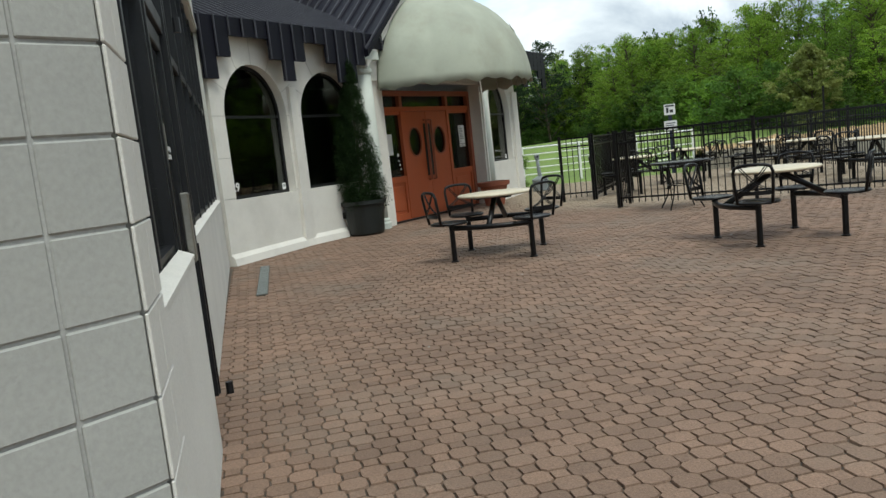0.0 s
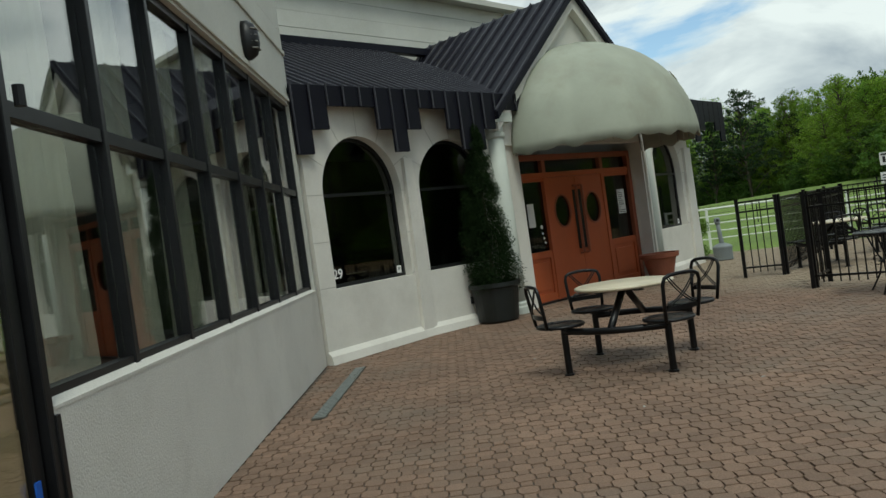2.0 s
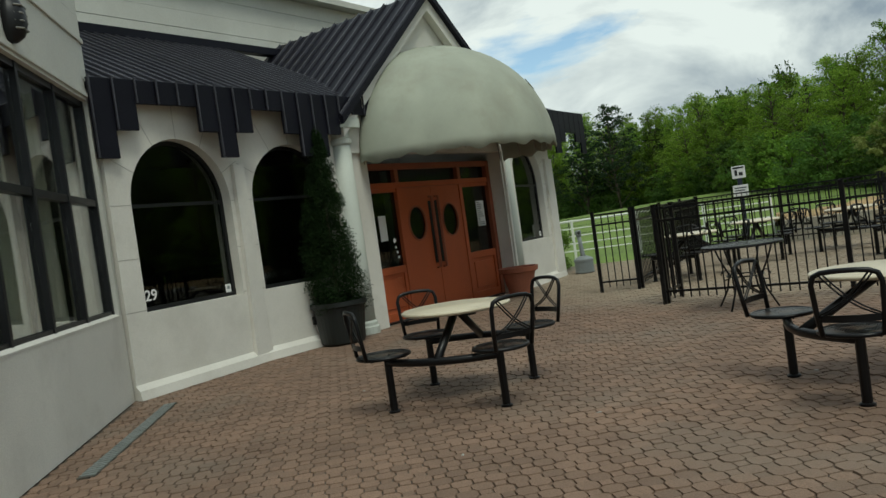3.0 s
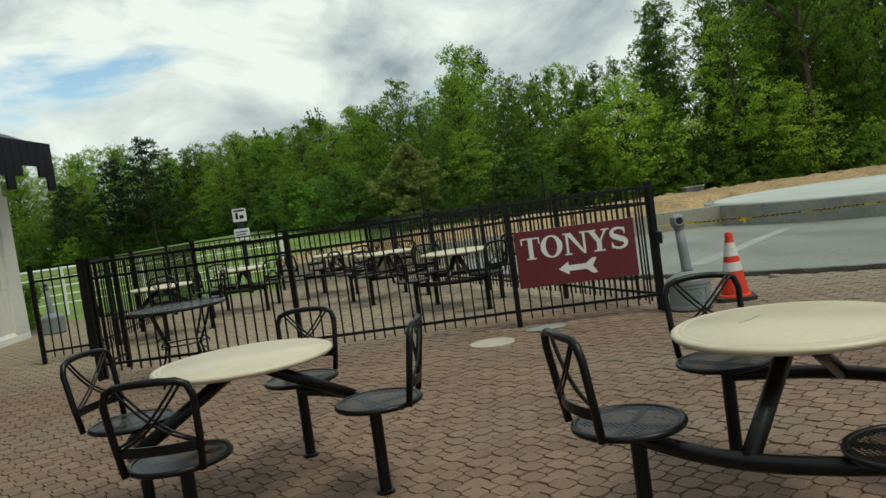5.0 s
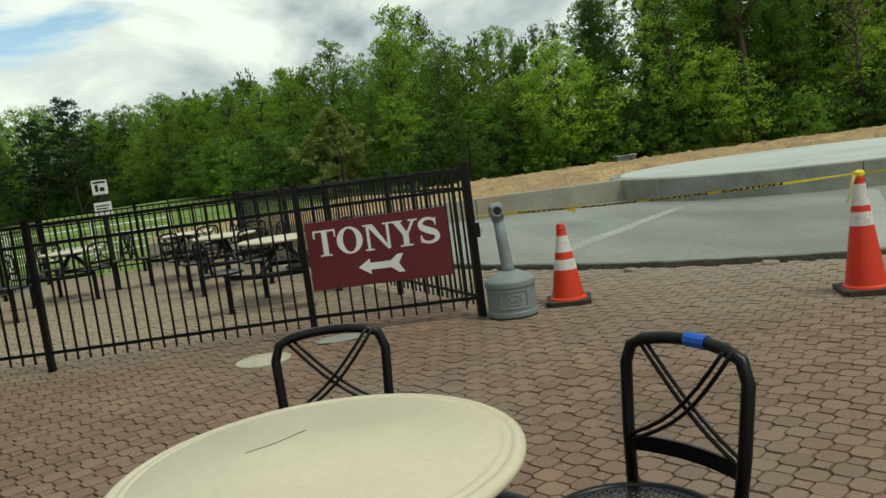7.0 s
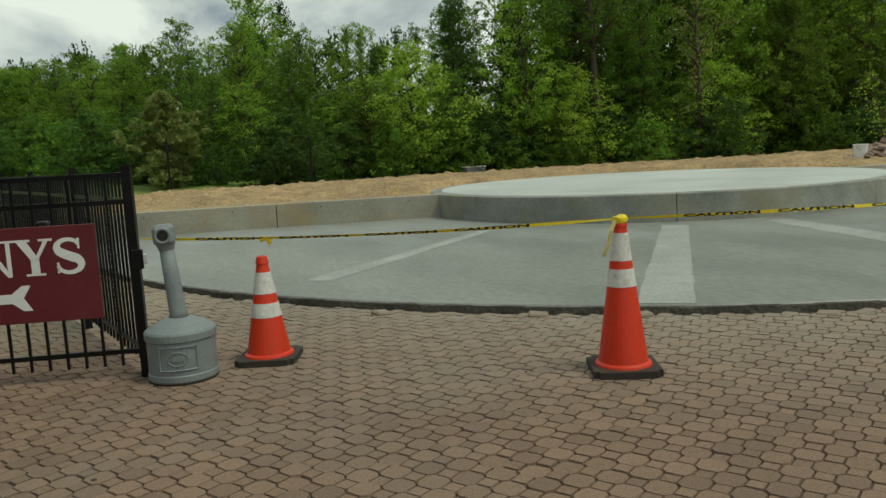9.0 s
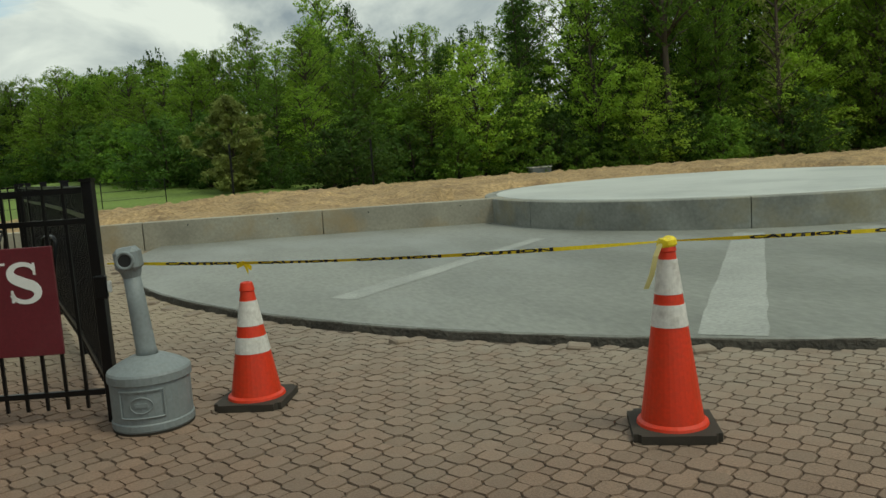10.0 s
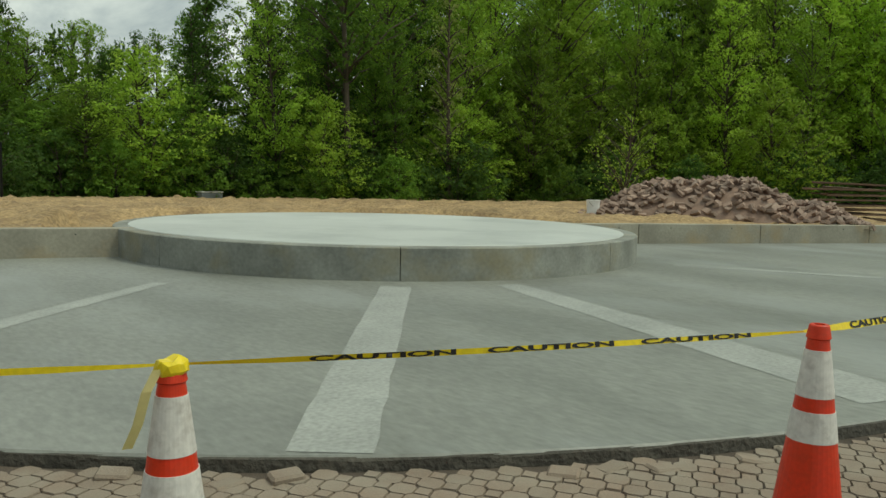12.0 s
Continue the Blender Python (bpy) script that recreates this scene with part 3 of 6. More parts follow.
for wall, m, hole, length in ((wall_a, A, HOLE_A, 1.96), (wall_b, B, HOLE_B, 1.95), (wall_r, R, HOLE_R, 2.48)):
    x0, x1, sill, sp = hole
    r, c = (x1 - x0) / 2, (x0 + x1) / 2
    strips = [((xa, z), (xb, z)) for z in (sill + 0.03, 1.48, sp) for xa, xb in ((0.0, x0), (x1, length))]
    strips += [((c + r * math.cos(q), sp + r * math.sin(q)), (c + (r + k) * math.cos(q), sp + (r + k) * math.sin(q))) for q, k in ((radians(d), w) for d, w in ((28, 0.30), (62, 0.40), (90, 0.38), (118, 0.40), (152, 0.30)))]
    for (xa, za), (xb, zb) in strips:
        n = Vector((za - zb, xb - xa)).normalized() * 0.0035
        bm = bmesh.new()
        prism(bm, [(xa - n.x, za - n.y), (xb - n.x, zb - n.y), (xb + n.x, zb + n.y), (xa + n.x, za + n.y)], -0.0025, 0.004, m)
        bmesh.ops.recalc_face_normals(bm, faces=bm.faces)
        part("joint", bm, M_CRACK, wall, "hairline joint in the stucco")
for nm, m, x1 in (("baseboard", A, 1.95), ("baseboard_2", B, 1.62), ("baseboard_3", R, 2.5)):
    bm = bmesh.new()
    prism(bm, [(-0.085, 0), (-0.002, 0), (-0.002, 0.16), (-0.03, 0.135), (-0.065, 0.10)], -0.02, x1, Matrix(((0, 1, 0, 0), (1, 0, 0, 0), (0, 0, 1, 0), (0, 0, 0, 1))))
    bmesh.ops.recalc_face_normals(bm, faces=bm.faces)
    bm.transform(m)
    tagged(part(nm, bm, M_STUCCO), "white stucco base course along the wall", "baseboard", kind="structure")
for nm, m, xa, xb in (("trim", A, 1.80, 2.02), ("trim_2", R, 2.08, 2.50)):
    bm = bmesh.new()
    prism(bm, [(xa - 0.04, 0), (xb + 0.04, 0), (xb, 0.9), (xb - 0.02, 2.5), (xa + 0.02, 2.5), (xa, 0.9)], -0.06, -0.003, m)
    tagged(part(nm, bm, M_STUCCO), "white stucco pilaster", "pilaster", kind="structure")

# glazed wall
bm = bmesh.new()
box(bm, PIER + 0.01, DOOR_A, PROUD, 0.25, 0, SILL, G)
box(bm, DOOR_B, G_LEN, 0.0, 0.25, 0, SILL, G)
tagged(part("wall_sill", bm, M_STUCCO), "low white stucco wall under the glazing", "wall", kind="structure")
bm = bmesh.new()
box(bm, PIER + 0.01, G_LEN, 0.0, 0.25, HEAD, HEAD + 0.5, G)
box(bm, 8.825, G_LEN, 0.001, 0.25, SILL + 0.001, HEAD - 0.001, G)
z = HEAD + 0.5
while z < WALL_TOP:
    prism(bm, [(PIER + 0.01, z), (G_LEN, z), (G_LEN, z + 0.398), (PIER + 0.01, z + 0.398)], 0.0, 0.25, G)
    z += 0.4
tagged(part("wall_upper", bm, M_SIDING), "painted white wall above the glazing", "wall", kind="structure")
for nm, za in (("trim_band", HEAD + 0.0), ("trim_band_2", HEAD + 0.58)):
    bm = boxes((PIER + 0.02, G_LEN, -0.022, -0.002, za + 0.03, za + 0.085), bevel=0.006)
    bm.transform(G)
    tagged(part(nm, bm, M_SIDING), "narrow painted moulding on the wall", "trim", kind="structure")


def window_wall():
    w = thing("window_4", G, "tall window wall in dark aluminium frames with drapes behind", "window", kind="structure")
    xs_l = [PIER + 0.01, 0.73, DOOR_A - 0.02]
    xs_r = [DOOR_B + 0.04] + [3.48 + 0.886 * i for i in range(7)]
    for xs in (xs_l, xs_r):
        y0, y1 = (0.02, 0.10) if xs is xs_l else (0.05, 0.13)
        for i, x in enumerate(xs):
            part("mullion", boxes((x - 0.026, x + 0.026, y0 - 0.01, y1, SILL, HEAD), bevel=0.004), M_FRAME, w)
        for z, t in ((SILL + 0.03, 0.03), (MIDRAIL, 0.033), (HEAD - 0.03, 0.03)):
            for xa, xb in zip(xs, xs[1:]):
                part("rail", boxes((xa + 0.032, xb - 0.032, y0, y1, z - t, z + t)), M_FRAME, w)
        for xa, xb in zip(xs, xs[1:]):
            for za, zb in ((SILL + 0.06, MIDRAIL - 0.034), (MIDRAIL + 0.034, HEAD - 0.06)):
                p = part("pane", boxes((xa + 0.032, xb - 0.032, y0 + 0.038, y0 + 0.044, za, zb)), M_GLASS, w)
                p.visible_shadow = False
    # sloping sill
    for xa, xb, yf in ((PIER + 0.012, DOOR_A, PROUD - 0.004), (DOOR_B, 8.825, -0.004)):
        bm = bmesh.new()
        for x in (xa, xb):
            for y, z in ((yf, SILL + 0.002), (yf + 0.064, SILL + 0.03), (yf + 0.064, SILL - 0.0), (yf, SILL - 0.012)):
                bm.verts.new((x, y, z))
        bm.verts.ensure_lookup_table()
        v = bm.verts
        for q in ((0, 1, 5, 4), (1, 2, 6, 5), (2, 3, 7, 6), (3, 0, 4, 7), (0, 3, 2, 1), (4, 5, 6, 7)):
            bm.faces.new([v[k] for k in q])
        part("window_sill", bm, M_STUCCO, w)
    return w


window_wall()


def side_door():
    d = thing("door_1", G, "glass side door covered inside with brown paper", "door", kind="structure")
    a, b = DOOR_A, DOOR_B
    top = 2.05
    for nm, bx in (("door_frame", (a - 0.0, a + 0.06, 0.0, 0.14, 0.0, HEAD)), ("door_frame", (b - 0.05, b, -0.012, 0.14, 0.0, HEAD)),
                   ("transom", (a + 0.06, b - 0.06, 0.0, 0.12, top, top + 0.09)), ("door_frame", (a + 0.06, b - 0.06, 0.0, 0.12, HEAD - 0.06, HEAD))):
        part(nm, boxes(bx, bevel=0.004), M_FRAME, d)
    for bx in ((a + 0.07, a + 0.15, 0.02, 0.07, 0.02, top - 0.01), (b - 0.15, b - 0.07, 0.02, 0.07, 0.02, top - 0.01),
               (a + 0.15, b - 0.15, 0.02, 0.07, top - 0.10, top - 0.01), (a + 0.15, b - 0.15, 0.02, 0.07, 0.02, 0.26)):
        part("stile", boxes(bx, bevel=0.004), M_FRAME, d)
    part("board", boxes((a + 0.15, b - 0.15, 0.055, 0.067, 0.84, top - 0.10)), M_PLY, d, "wrinkled brown paper sheet")
    p = part("pane", boxes((a + 0.15, b - 0.15, 0.036, 0.042, 0.26, top - 0.10)), M_GLASS, d)
    p.visible_shadow = False
    part("board", boxes((a + 0.15, b - 0.15, 0.048, 0.054, 0.26, 0.88)), M_PLY, d, "lower sheet of brown paper")
    p = part("pane", boxes((a + 0.06, b - 0.06, 0.05, 0.056, top + 0.09, HEAD - 0.06)), M_GLASS, d)
    p.visible_shadow = False
    part("latch_guard", boxes((a + 0.045, a + 0.125, -0.06, -0.022, 0.88, 1.20), bevel=0.006), M_STEEL, d, "brushed metal latch guard")
    part("lock", boxes((a + 0.08, a + 0.12, 0.0, 0.02, 1.36, 1.52), bevel=0.004), M_STEEL, d)
    h = bmesh.new()
    tube(h, [(b - 0.035, -0.075, 2.06), (b - 0.035, -0.075, 2.14)], 0.022, 10)
    part("hinge", h, M_FRAME, d)
    h = bmesh.new()
    tube(h, [(b - 0.035, -0.075, 0.0), (b - 0.035, -0.075, 0.07)], 0.022, 10)
    part("hinge", h, M_FRAME, d)
    for z in (0.12, 0.55):
        part("tape", boxes((b - 0.155, b - 0.118, 0.012, 0.019, z, z + 0.13)), M_BLUE, d, "strip of blue tape")
    return d


side_door()


def text_mesh(body, size, m, material, name, parent, bold=0.0, depth=0.0015, sx=1.0):
    c = bpy.data.curves.new(name, "FONT")
    c.body, c.size, c.extrude, c.offset = body, size, depth, bold
    c.align_x, c.align_y = "CENTER", "CENTER"
    tmp = new(name, c)
    me = bpy.data.meshes.new_from_object(tmp.evaluated_get(bpy.context.evaluated_depsgraph_get()))
    bpy.data.objects.remove(tmp)
    bpy.data.curves.remove(c)
    me.transform(Matrix.Diagonal((sx, 1, 1, 1)))
    me.transform(m)
    me.materials.clear()
    me.materials.append(material)
    ob = new(name, me)
    ob.parent = parent
    return ob


def arrow_notice():
    t = thing("paper_sign", G @ pose(0.5 * (DOOR_A + DOOR_B) + 0.02, 0.030, 1.40), "white paper arrow notice stuck on the door", "sign")
    bm = bmesh.new()
    prism(bm, [(-0.15, 0.0), (-0.09, 0.06), (-0.09, 0.032), (0.15, 0.032), (0.15, -0.032), (-0.09, -0.032), (-0.09, -0.06)], 0, 0.001)
    part("paper", bm, M_WHITE, t)
    text_mesh("Please Use Main Entrance", 0.026, pose(0.02, -0.0015, 0, 90, 0, 0), M_INK, "lettering", t, 0.0002, 0.0004, 0.82)


arrow_notice()

# block wall at the near corner, laid in stack bond; it meets the glazed wall at a blunt angle
BLOCK_AZ, BLOCK_LEN, COURSE = 23.0, 4.7, 0.2
COURSE_0 = 0.17
_c = G @ Vector((PIER0, PROUD, 0))
K = along(_c.x - BLOCK_LEN * math.sin(radians(BLOCK_AZ)), _c.y - BLOCK_LEN * math.cos(radians(BLOCK_AZ)), BLOCK_AZ)
pier = thing("wall_block", K, "painted grey concrete block wall with straight joints", "wall", kind="structure")
part("mortar", boxes((0, BLOCK_LEN - 0.01, 0.007, 0.20, 0, WALL_TOP - 0.05)), M_JOINT, pier)
blocks = {}
for q in (0.185, 0.43):
    for kind in range(3):
        bm = boxes((0.0045, q - 0.0045, 0, 0.15, 0.0045, COURSE - 0.0045), bevel=0.004)
        blocks[q, kind] = bpy.data.meshes.new("block")
        bm.to_mesh(blocks[q, kind]); bm.free()
        blocks[q, kind].materials.append(M_BLOCK)
rnd = random.Random(19)
for k in range(-1, 25):
    x = BLOCK_LEN
    for q in [0.185] + [0.43] * 10:
        x -= q
        ob = new("block", blocks[q, rnd.randrange(3)])
        ob.parent = pier
        ob.matrix_local = pose(x, rnd.uniform(-0.0015, 0.0015), COURSE_0 + COURSE * k)
# smooth white return on the courtyard side of the corner
ret = thing("wall_return", G, "white painted block return beside the glazing", "wall", kind="structure")
part("core", boxes((PIER0 + 0.03, PIER - 0.004, PROUD + 0.004, 0.22, 0, WALL_TOP - 0.05)), M_JOINT, ret)
for k in range(-1, 25):
    z = COURSE_0 + COURSE * k
    for xa, xb in ((PIER0 - 0.002, PIER0 + 0.190), (PIER0 + 0.193, PIER)):
        part("facing_block", boxes((xa, xb, PROUD - 0.006, PROUD + 0.003, max(0, z) + 0.0025, z + COURSE - 0.0025), bevel=0.003), M_STUCCO, ret)
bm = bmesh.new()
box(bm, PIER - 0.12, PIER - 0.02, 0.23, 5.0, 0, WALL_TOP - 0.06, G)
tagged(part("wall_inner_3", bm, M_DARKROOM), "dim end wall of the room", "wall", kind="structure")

bm = bmesh.new()
box(bm, 0.0, 3.4, -0.2, 0.0, 0, WALL_TOP - 0.06, along(-1.84, 0.18, -56.2))
tagged(part("wall_back", bm, M_STUCCO), "plain back wall of the building", "wall", kind="structure")

# wall lamp
lamp = thing("wall_lamp", G @ pose(6.85, -0.002, 3.42), "dark oval bulkhead lamp on the white wall", "lamp")
bm = bmesh.new()
lathe(bm, [(0.0, 0.0), (0.15, 0.0), (0.15, 0.05), (0.12, 0.11), (0.06, 0.14), (0.0, 0.145)], 20)
bm.transform(pose(0, 0, 0, 90, 0, 0) @ Matrix.Diagonal((0.72, 1.25, 1, 1)))
part("housing", bm, M_FRAME, lamp, smooth=True)
for k in (-0.09, -0.03, 0.03, 0.09):
    bm = bmesh.new()
    tube(bm, [(-0.085, -0.09, k), (-0.05, -0.135, k), (0.05, -0.135, k), (0.085, -0.09, k)], 0.008, 6)
    part("rib", bm, M_STEEL, lamp)

# drapes behind the glazing
rnd = random.Random(11)


def drape(x, w, lean):
    d = thing("curtain", G @ pose(x, 0.165, SILL - 0.35), "long pale gathered curtain behind the glass", "curtain", "drapes behind the window wall")
    bm = bmesh.new()
    n, rows = 26, 8
    grid = []
    for j in range(rows + 1):
        z = 2.75 * j / rows
        wz = w * (1.0 - 0.40 * j / rows)
        grid.append([bm.verts.new(((i / n - 0.5) * wz + lean * (j / rows - 0.5), 0.032 * math.sin(i * 1.35 + x) * (0.6 + 0.4 * math.sin(i * 0.37)), z)) for i in range(n + 1)])
    for a, b in zip(grid, grid[1:]):
        for i in range(n):
            bm.faces.new((a[i], a[i + 1], b[i + 1], b[i]))
    bmesh.ops.solidify(bm, geom=bm.faces[:], thickness=0.006)
    part("cloth", bm, M_CURTAIN, d, smooth=True)


for i in range(7):
    drape(2.98 + i * 0.886, 0.72, rnd.uniform(-0.05, 0.05))
drape(0.42, 0.84, 0.0)
drape(1.14, 0.84, 0.03)

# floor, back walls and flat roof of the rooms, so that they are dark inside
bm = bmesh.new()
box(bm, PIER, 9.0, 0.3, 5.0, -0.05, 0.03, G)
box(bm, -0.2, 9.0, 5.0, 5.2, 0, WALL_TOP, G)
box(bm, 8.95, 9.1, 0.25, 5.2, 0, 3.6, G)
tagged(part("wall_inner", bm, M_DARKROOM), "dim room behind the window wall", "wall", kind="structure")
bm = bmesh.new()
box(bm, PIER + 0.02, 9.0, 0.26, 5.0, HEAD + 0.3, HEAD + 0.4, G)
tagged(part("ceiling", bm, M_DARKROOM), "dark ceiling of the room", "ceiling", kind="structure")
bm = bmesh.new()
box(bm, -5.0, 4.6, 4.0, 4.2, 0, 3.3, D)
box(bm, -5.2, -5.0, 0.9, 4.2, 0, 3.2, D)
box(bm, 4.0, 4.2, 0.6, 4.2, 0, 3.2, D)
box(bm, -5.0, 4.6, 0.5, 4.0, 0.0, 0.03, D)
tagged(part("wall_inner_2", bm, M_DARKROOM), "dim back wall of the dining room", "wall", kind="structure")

# upper siding wall of the main hall behind the low roof
U = along(-7.93, 14.2, 13.5)
hall = thing("wall_hall", U, "painted lap siding wall of the main hall", "wall", kind="structure")
for k in range(11):
    bm = bmesh.new()
    z = 3.0 + 0.3 * k
    prism(bm, [(-5.5, z), (9, z), (9, z + 0.294), (-5.5, z + 0.294)], 0.005 * (k % 2), 0.2)
    part("board", bm, M_SIDING, hall)
bm = boxes((-5.5, 9, -0.25, 0.3, 6.3, 6.42))
bm.transform(U)
tagged(part("trim_hall", bm, M_SIDING), "painted eave board of the main hall", "trim", kind="structure")

# low metal roof with standing seams
LOW = along(-4.53, 14.2, 14.5)


def low_roof():
    r = thing("roof_low", LOW, "dark metal roof with standing seams over the arcade", "roof", kind="structure")
    x0, x1, depth, rise = -2.1, 3.0, 3.2, 1.72
    y0 = -0.30
    bm = bmesh.new()
    for x in (x0, x1):
        for y, z in ((y0, EAVE + 0.05), (depth, EAVE + 0.05 + rise), (depth, EAVE + rise - 0.02), (y0, EAVE - 0.02)):
            bm.verts.new((x, y, z))
    bm.verts.ensure_lookup_table()
    v = bm.verts
    for q in ((0, 1, 5, 4), (1, 2, 6, 5), (2, 3, 7, 6), (3, 0, 4, 7), (0, 3, 2, 1), (4, 5, 6, 7)):
        bm.faces.new([v[k] for k in q])
    part("deck", bm, M_ROOF, r)
    a = math.atan2(rise, depth - y0)
    ln = math.hypot(rise, depth - y0)
    x = x0 + 0.05
    while x < x1:
        sb = boxes((-0.011, 0.011, 0, ln - 0.1, 0.0, 0.030), bevel=0.004)
        sb.transform(pose(x, y0, EAVE + 0.05, math.degrees(a), 0, 0))
        part("seam", sb, M_SEAM, r)
        x += 0.175
    part("flashing", boxes((x0, x1 + 1.2, depth - 0.16, depth + 0.01, EAVE + rise - 0.01, EAVE + rise + 0.13), bevel=0.006), M_ROOF, r)
    # stepped fascia panels
    x = x0 + 0.02
    drops = [0.70, 0.40, 0.10, 0.10, 0.10, 0.40, 0.70, 0.40, 0.10, 0.10, 0.40, 0.70]
    k = 0
    x = -1.86
    while x < 2.35:
        w = 0.262
        drop = (0.26, 0.55, 0.85)[(0.1, 0.4, 0.7).index(drops[k % 12])]
        part("fascia_panel", boxes((x, x + w - 0.008, y0 - 0.05 - 0.012 * (k % 2), y0 - 0.012, EAVE + 0.10 - drop, EAVE + 0.10), bevel=0.004), M_ROOF, r)
        part("fascia_seam", boxes((x - 0.009, x + 0.007, y0 - 0.090, y0 - 0.064, EAVE + 0.10 - drop, EAVE + 0.12), bevel=0.003), M_SEAM, r)
        x += w
        k += 1
    return r


low_roof()

# right-hand end of the eaves
LOWR = along(-2.62, 20.7, 11.0)
rr = thing("roof_low_2", LOWR, "dark metal eave over the far arched window", "roof", kind="structure")
bm = bmesh.new()
for x in (-0.6, 2.6):
    for y, z in ((-0.35, EAVE + 0.05), (4.0, EAVE + 2.0), (4.0, EAVE + 1.9), (-0.35, EAVE - 0.05)):
        bm.verts.new((x, y, z))
bm.verts.ensure_lookup_table()
for q in ((0, 1, 5, 4), (1, 2, 6, 5), (2, 3, 7, 6), (3, 0, 4, 7), (0, 3, 2, 1), (4, 5, 6, 7)):
    bm.faces.new([bm.verts[k] for k in q])
part("deck", bm, M_ROOF, rr)
for i in range(9):
    x = 0.2 + i * 0.262
    dr = (0.18, 0.18, 0.42, 0.72, 0.42, 0.18, 0.18, 0.42, 0.72)[i]
    part("fascia_panel", boxes((x, x + 0.254, -0.41, -0.37, EAVE - 0.2 - dr * 0.78, EAVE + 0.1), bevel=0.004), M_ROOF, rr)


# entrance gable
GF = -0.38            # front of the gable, ahead of the doors
PEAK, HALF = 5.15, 2.25


def gable():
    g = thing("roof_gable", D @ pose(-0.08, 0, 0), "steep entrance gable roof, dark standing-seam metal", "roof", kind="structure")
    slope = (PEAK - 3.12) / HALF
    for sgn in (-1, 1):
        bm = bmesh.new()
        for x, z in ((0, PEAK + 0.10), (sgn * (HALF + 0.12), PEAK + 0.10 - slope * (HALF + 0.12))):
            for y in (GF - 0.22, 6.5):
                for dz in (0.0, -0.07):
                    bm.verts.new((x, y, z + dz))
        bm.verts.ensure_lookup_table()
        v = bm.verts
        for q in ((0, 2, 6, 4), (1, 5, 7, 3), (0, 4, 5, 1), (2, 3, 7, 6), (4, 6, 7, 5), (0, 1, 3, 2)):
            bm.faces.new([v[k] for k in q])
        bmesh.ops.recalc_face_normals(bm, faces=bm.faces)
        part("slope", bm, M_ROOF, g)
        ln = math.hypot(HALF + 0.12, slope * (HALF + 0.12))
        ang = math.degrees(math.atan(slope))
        y = GF - 0.2
        while y < 5.5:
            sb = boxes((0, ln, -0.010, 0.010, 0, 0.045), bevel=0.003)
            if sgn > 0:
                sb.transform(pose(0, y, PEAK + 0.10, 0, ang, 0))
            else:
                sb.transform(pose(0, y, PEAK + 0.10, 0, -ang, 0) @ Matrix.Diagonal((-1, 1, 1, 1)))
            bmesh.ops.recalc_face_normals(sb, faces=sb.faces)
            part("seam", sb, M_SEAM, g)
            y += 0.30
        # white barge board and its dark drip edge
        bm = bmesh.new()
        prism(bm, [(0, PEAK + 0.03), (0, PEAK - 0.22), (sgn * (HALF + 0.08), PEAK - 0.22 - slope * (HALF + 0.08)), (sgn * (HALF + 0.08), PEAK + 0.03 - slope * (HALF + 0.08))], GF - 0.16, GF - 0.02)
        bmesh.ops.recalc_face_normals(bm, faces=bm.faces)
        part("barge_board", bm, M_STUCCO, g)
        bm = bmesh.new()
        prism(bm, [(0, PEAK + 0.11), (0, PEAK + 0.0), (sgn * (HALF + 0.14), PEAK - slope * (HALF + 0.14)), (sgn * (HALF + 0.14), PEAK + 0.11 - slope * (HALF + 0.14))], GF - 0.25, GF - 0.165)
        bmesh.ops.recalc_face_normals(bm, faces=bm.faces)
        part("drip_edge", bm, M_ROOF, g)
    return g


gable()
slope = (PEAK - 3.12) / HALF
bm = bmesh.new()
prism(bm, [(-HALF, 2.62), (HALF, 2.62), (HALF, 3.08), (0, PEAK - 0.05), (-HALF, 3.08)], GF, GF + 0.2, D)
tagged(part("wall_gable", bm, M_STUCCO), "white stucco gable wall over the entrance", "wall", kind="structure")
bm = bmesh.new()
box(bm, -2.2, -1.80, GF + 0.05, 0.35, 0, 2.62, D)
box(bm, 1.80, 2.2, GF + 0.05, 0.35, 0, 2.62, D)
tagged(part("wall_jamb", bm, M_STUCCO), "white stucco jambs beside the entrance", "wall", kind="structure")


def column(name, m, label):
    c = thing(name, m, label, "column", kind="structure")
    bm = bmesh.new()
    lathe(bm, [(0.20, 0.0), (0.20, 0.10), (0.175, 0.12), (0.175, 0.16), (0.15, 0.19)], 24)
    part("base", bm, M_COLUMN, c, smooth=False)
    bm = bmesh.new()
    lathe(bm, [(0.15, 0.19), (0.152, 1.0), (0.138, 2.72)], 24)
    part("shaft", bm, M_COLUMN, c, smooth=True)
    bm = bmesh.new()
    lathe(bm, [(0.138, 2.72), (0.165, 2.75), (0.165, 2.80), (0.145, 2.82), (0.15, 2.90), (0.21, 2.96)], 24)
    box(bm, -0.22, 0.22, -0.22, 0.22, 2.96, 3.10)
    part("capital", bm, M_COLUMN, c)


column("column_1", D @ pose(-2.30, -0.33, 0), "pale green round column with a square capital beside the doors")
column("column_2", D @ pose(2.02, -0.24, 0), "pale green round column past the doors")


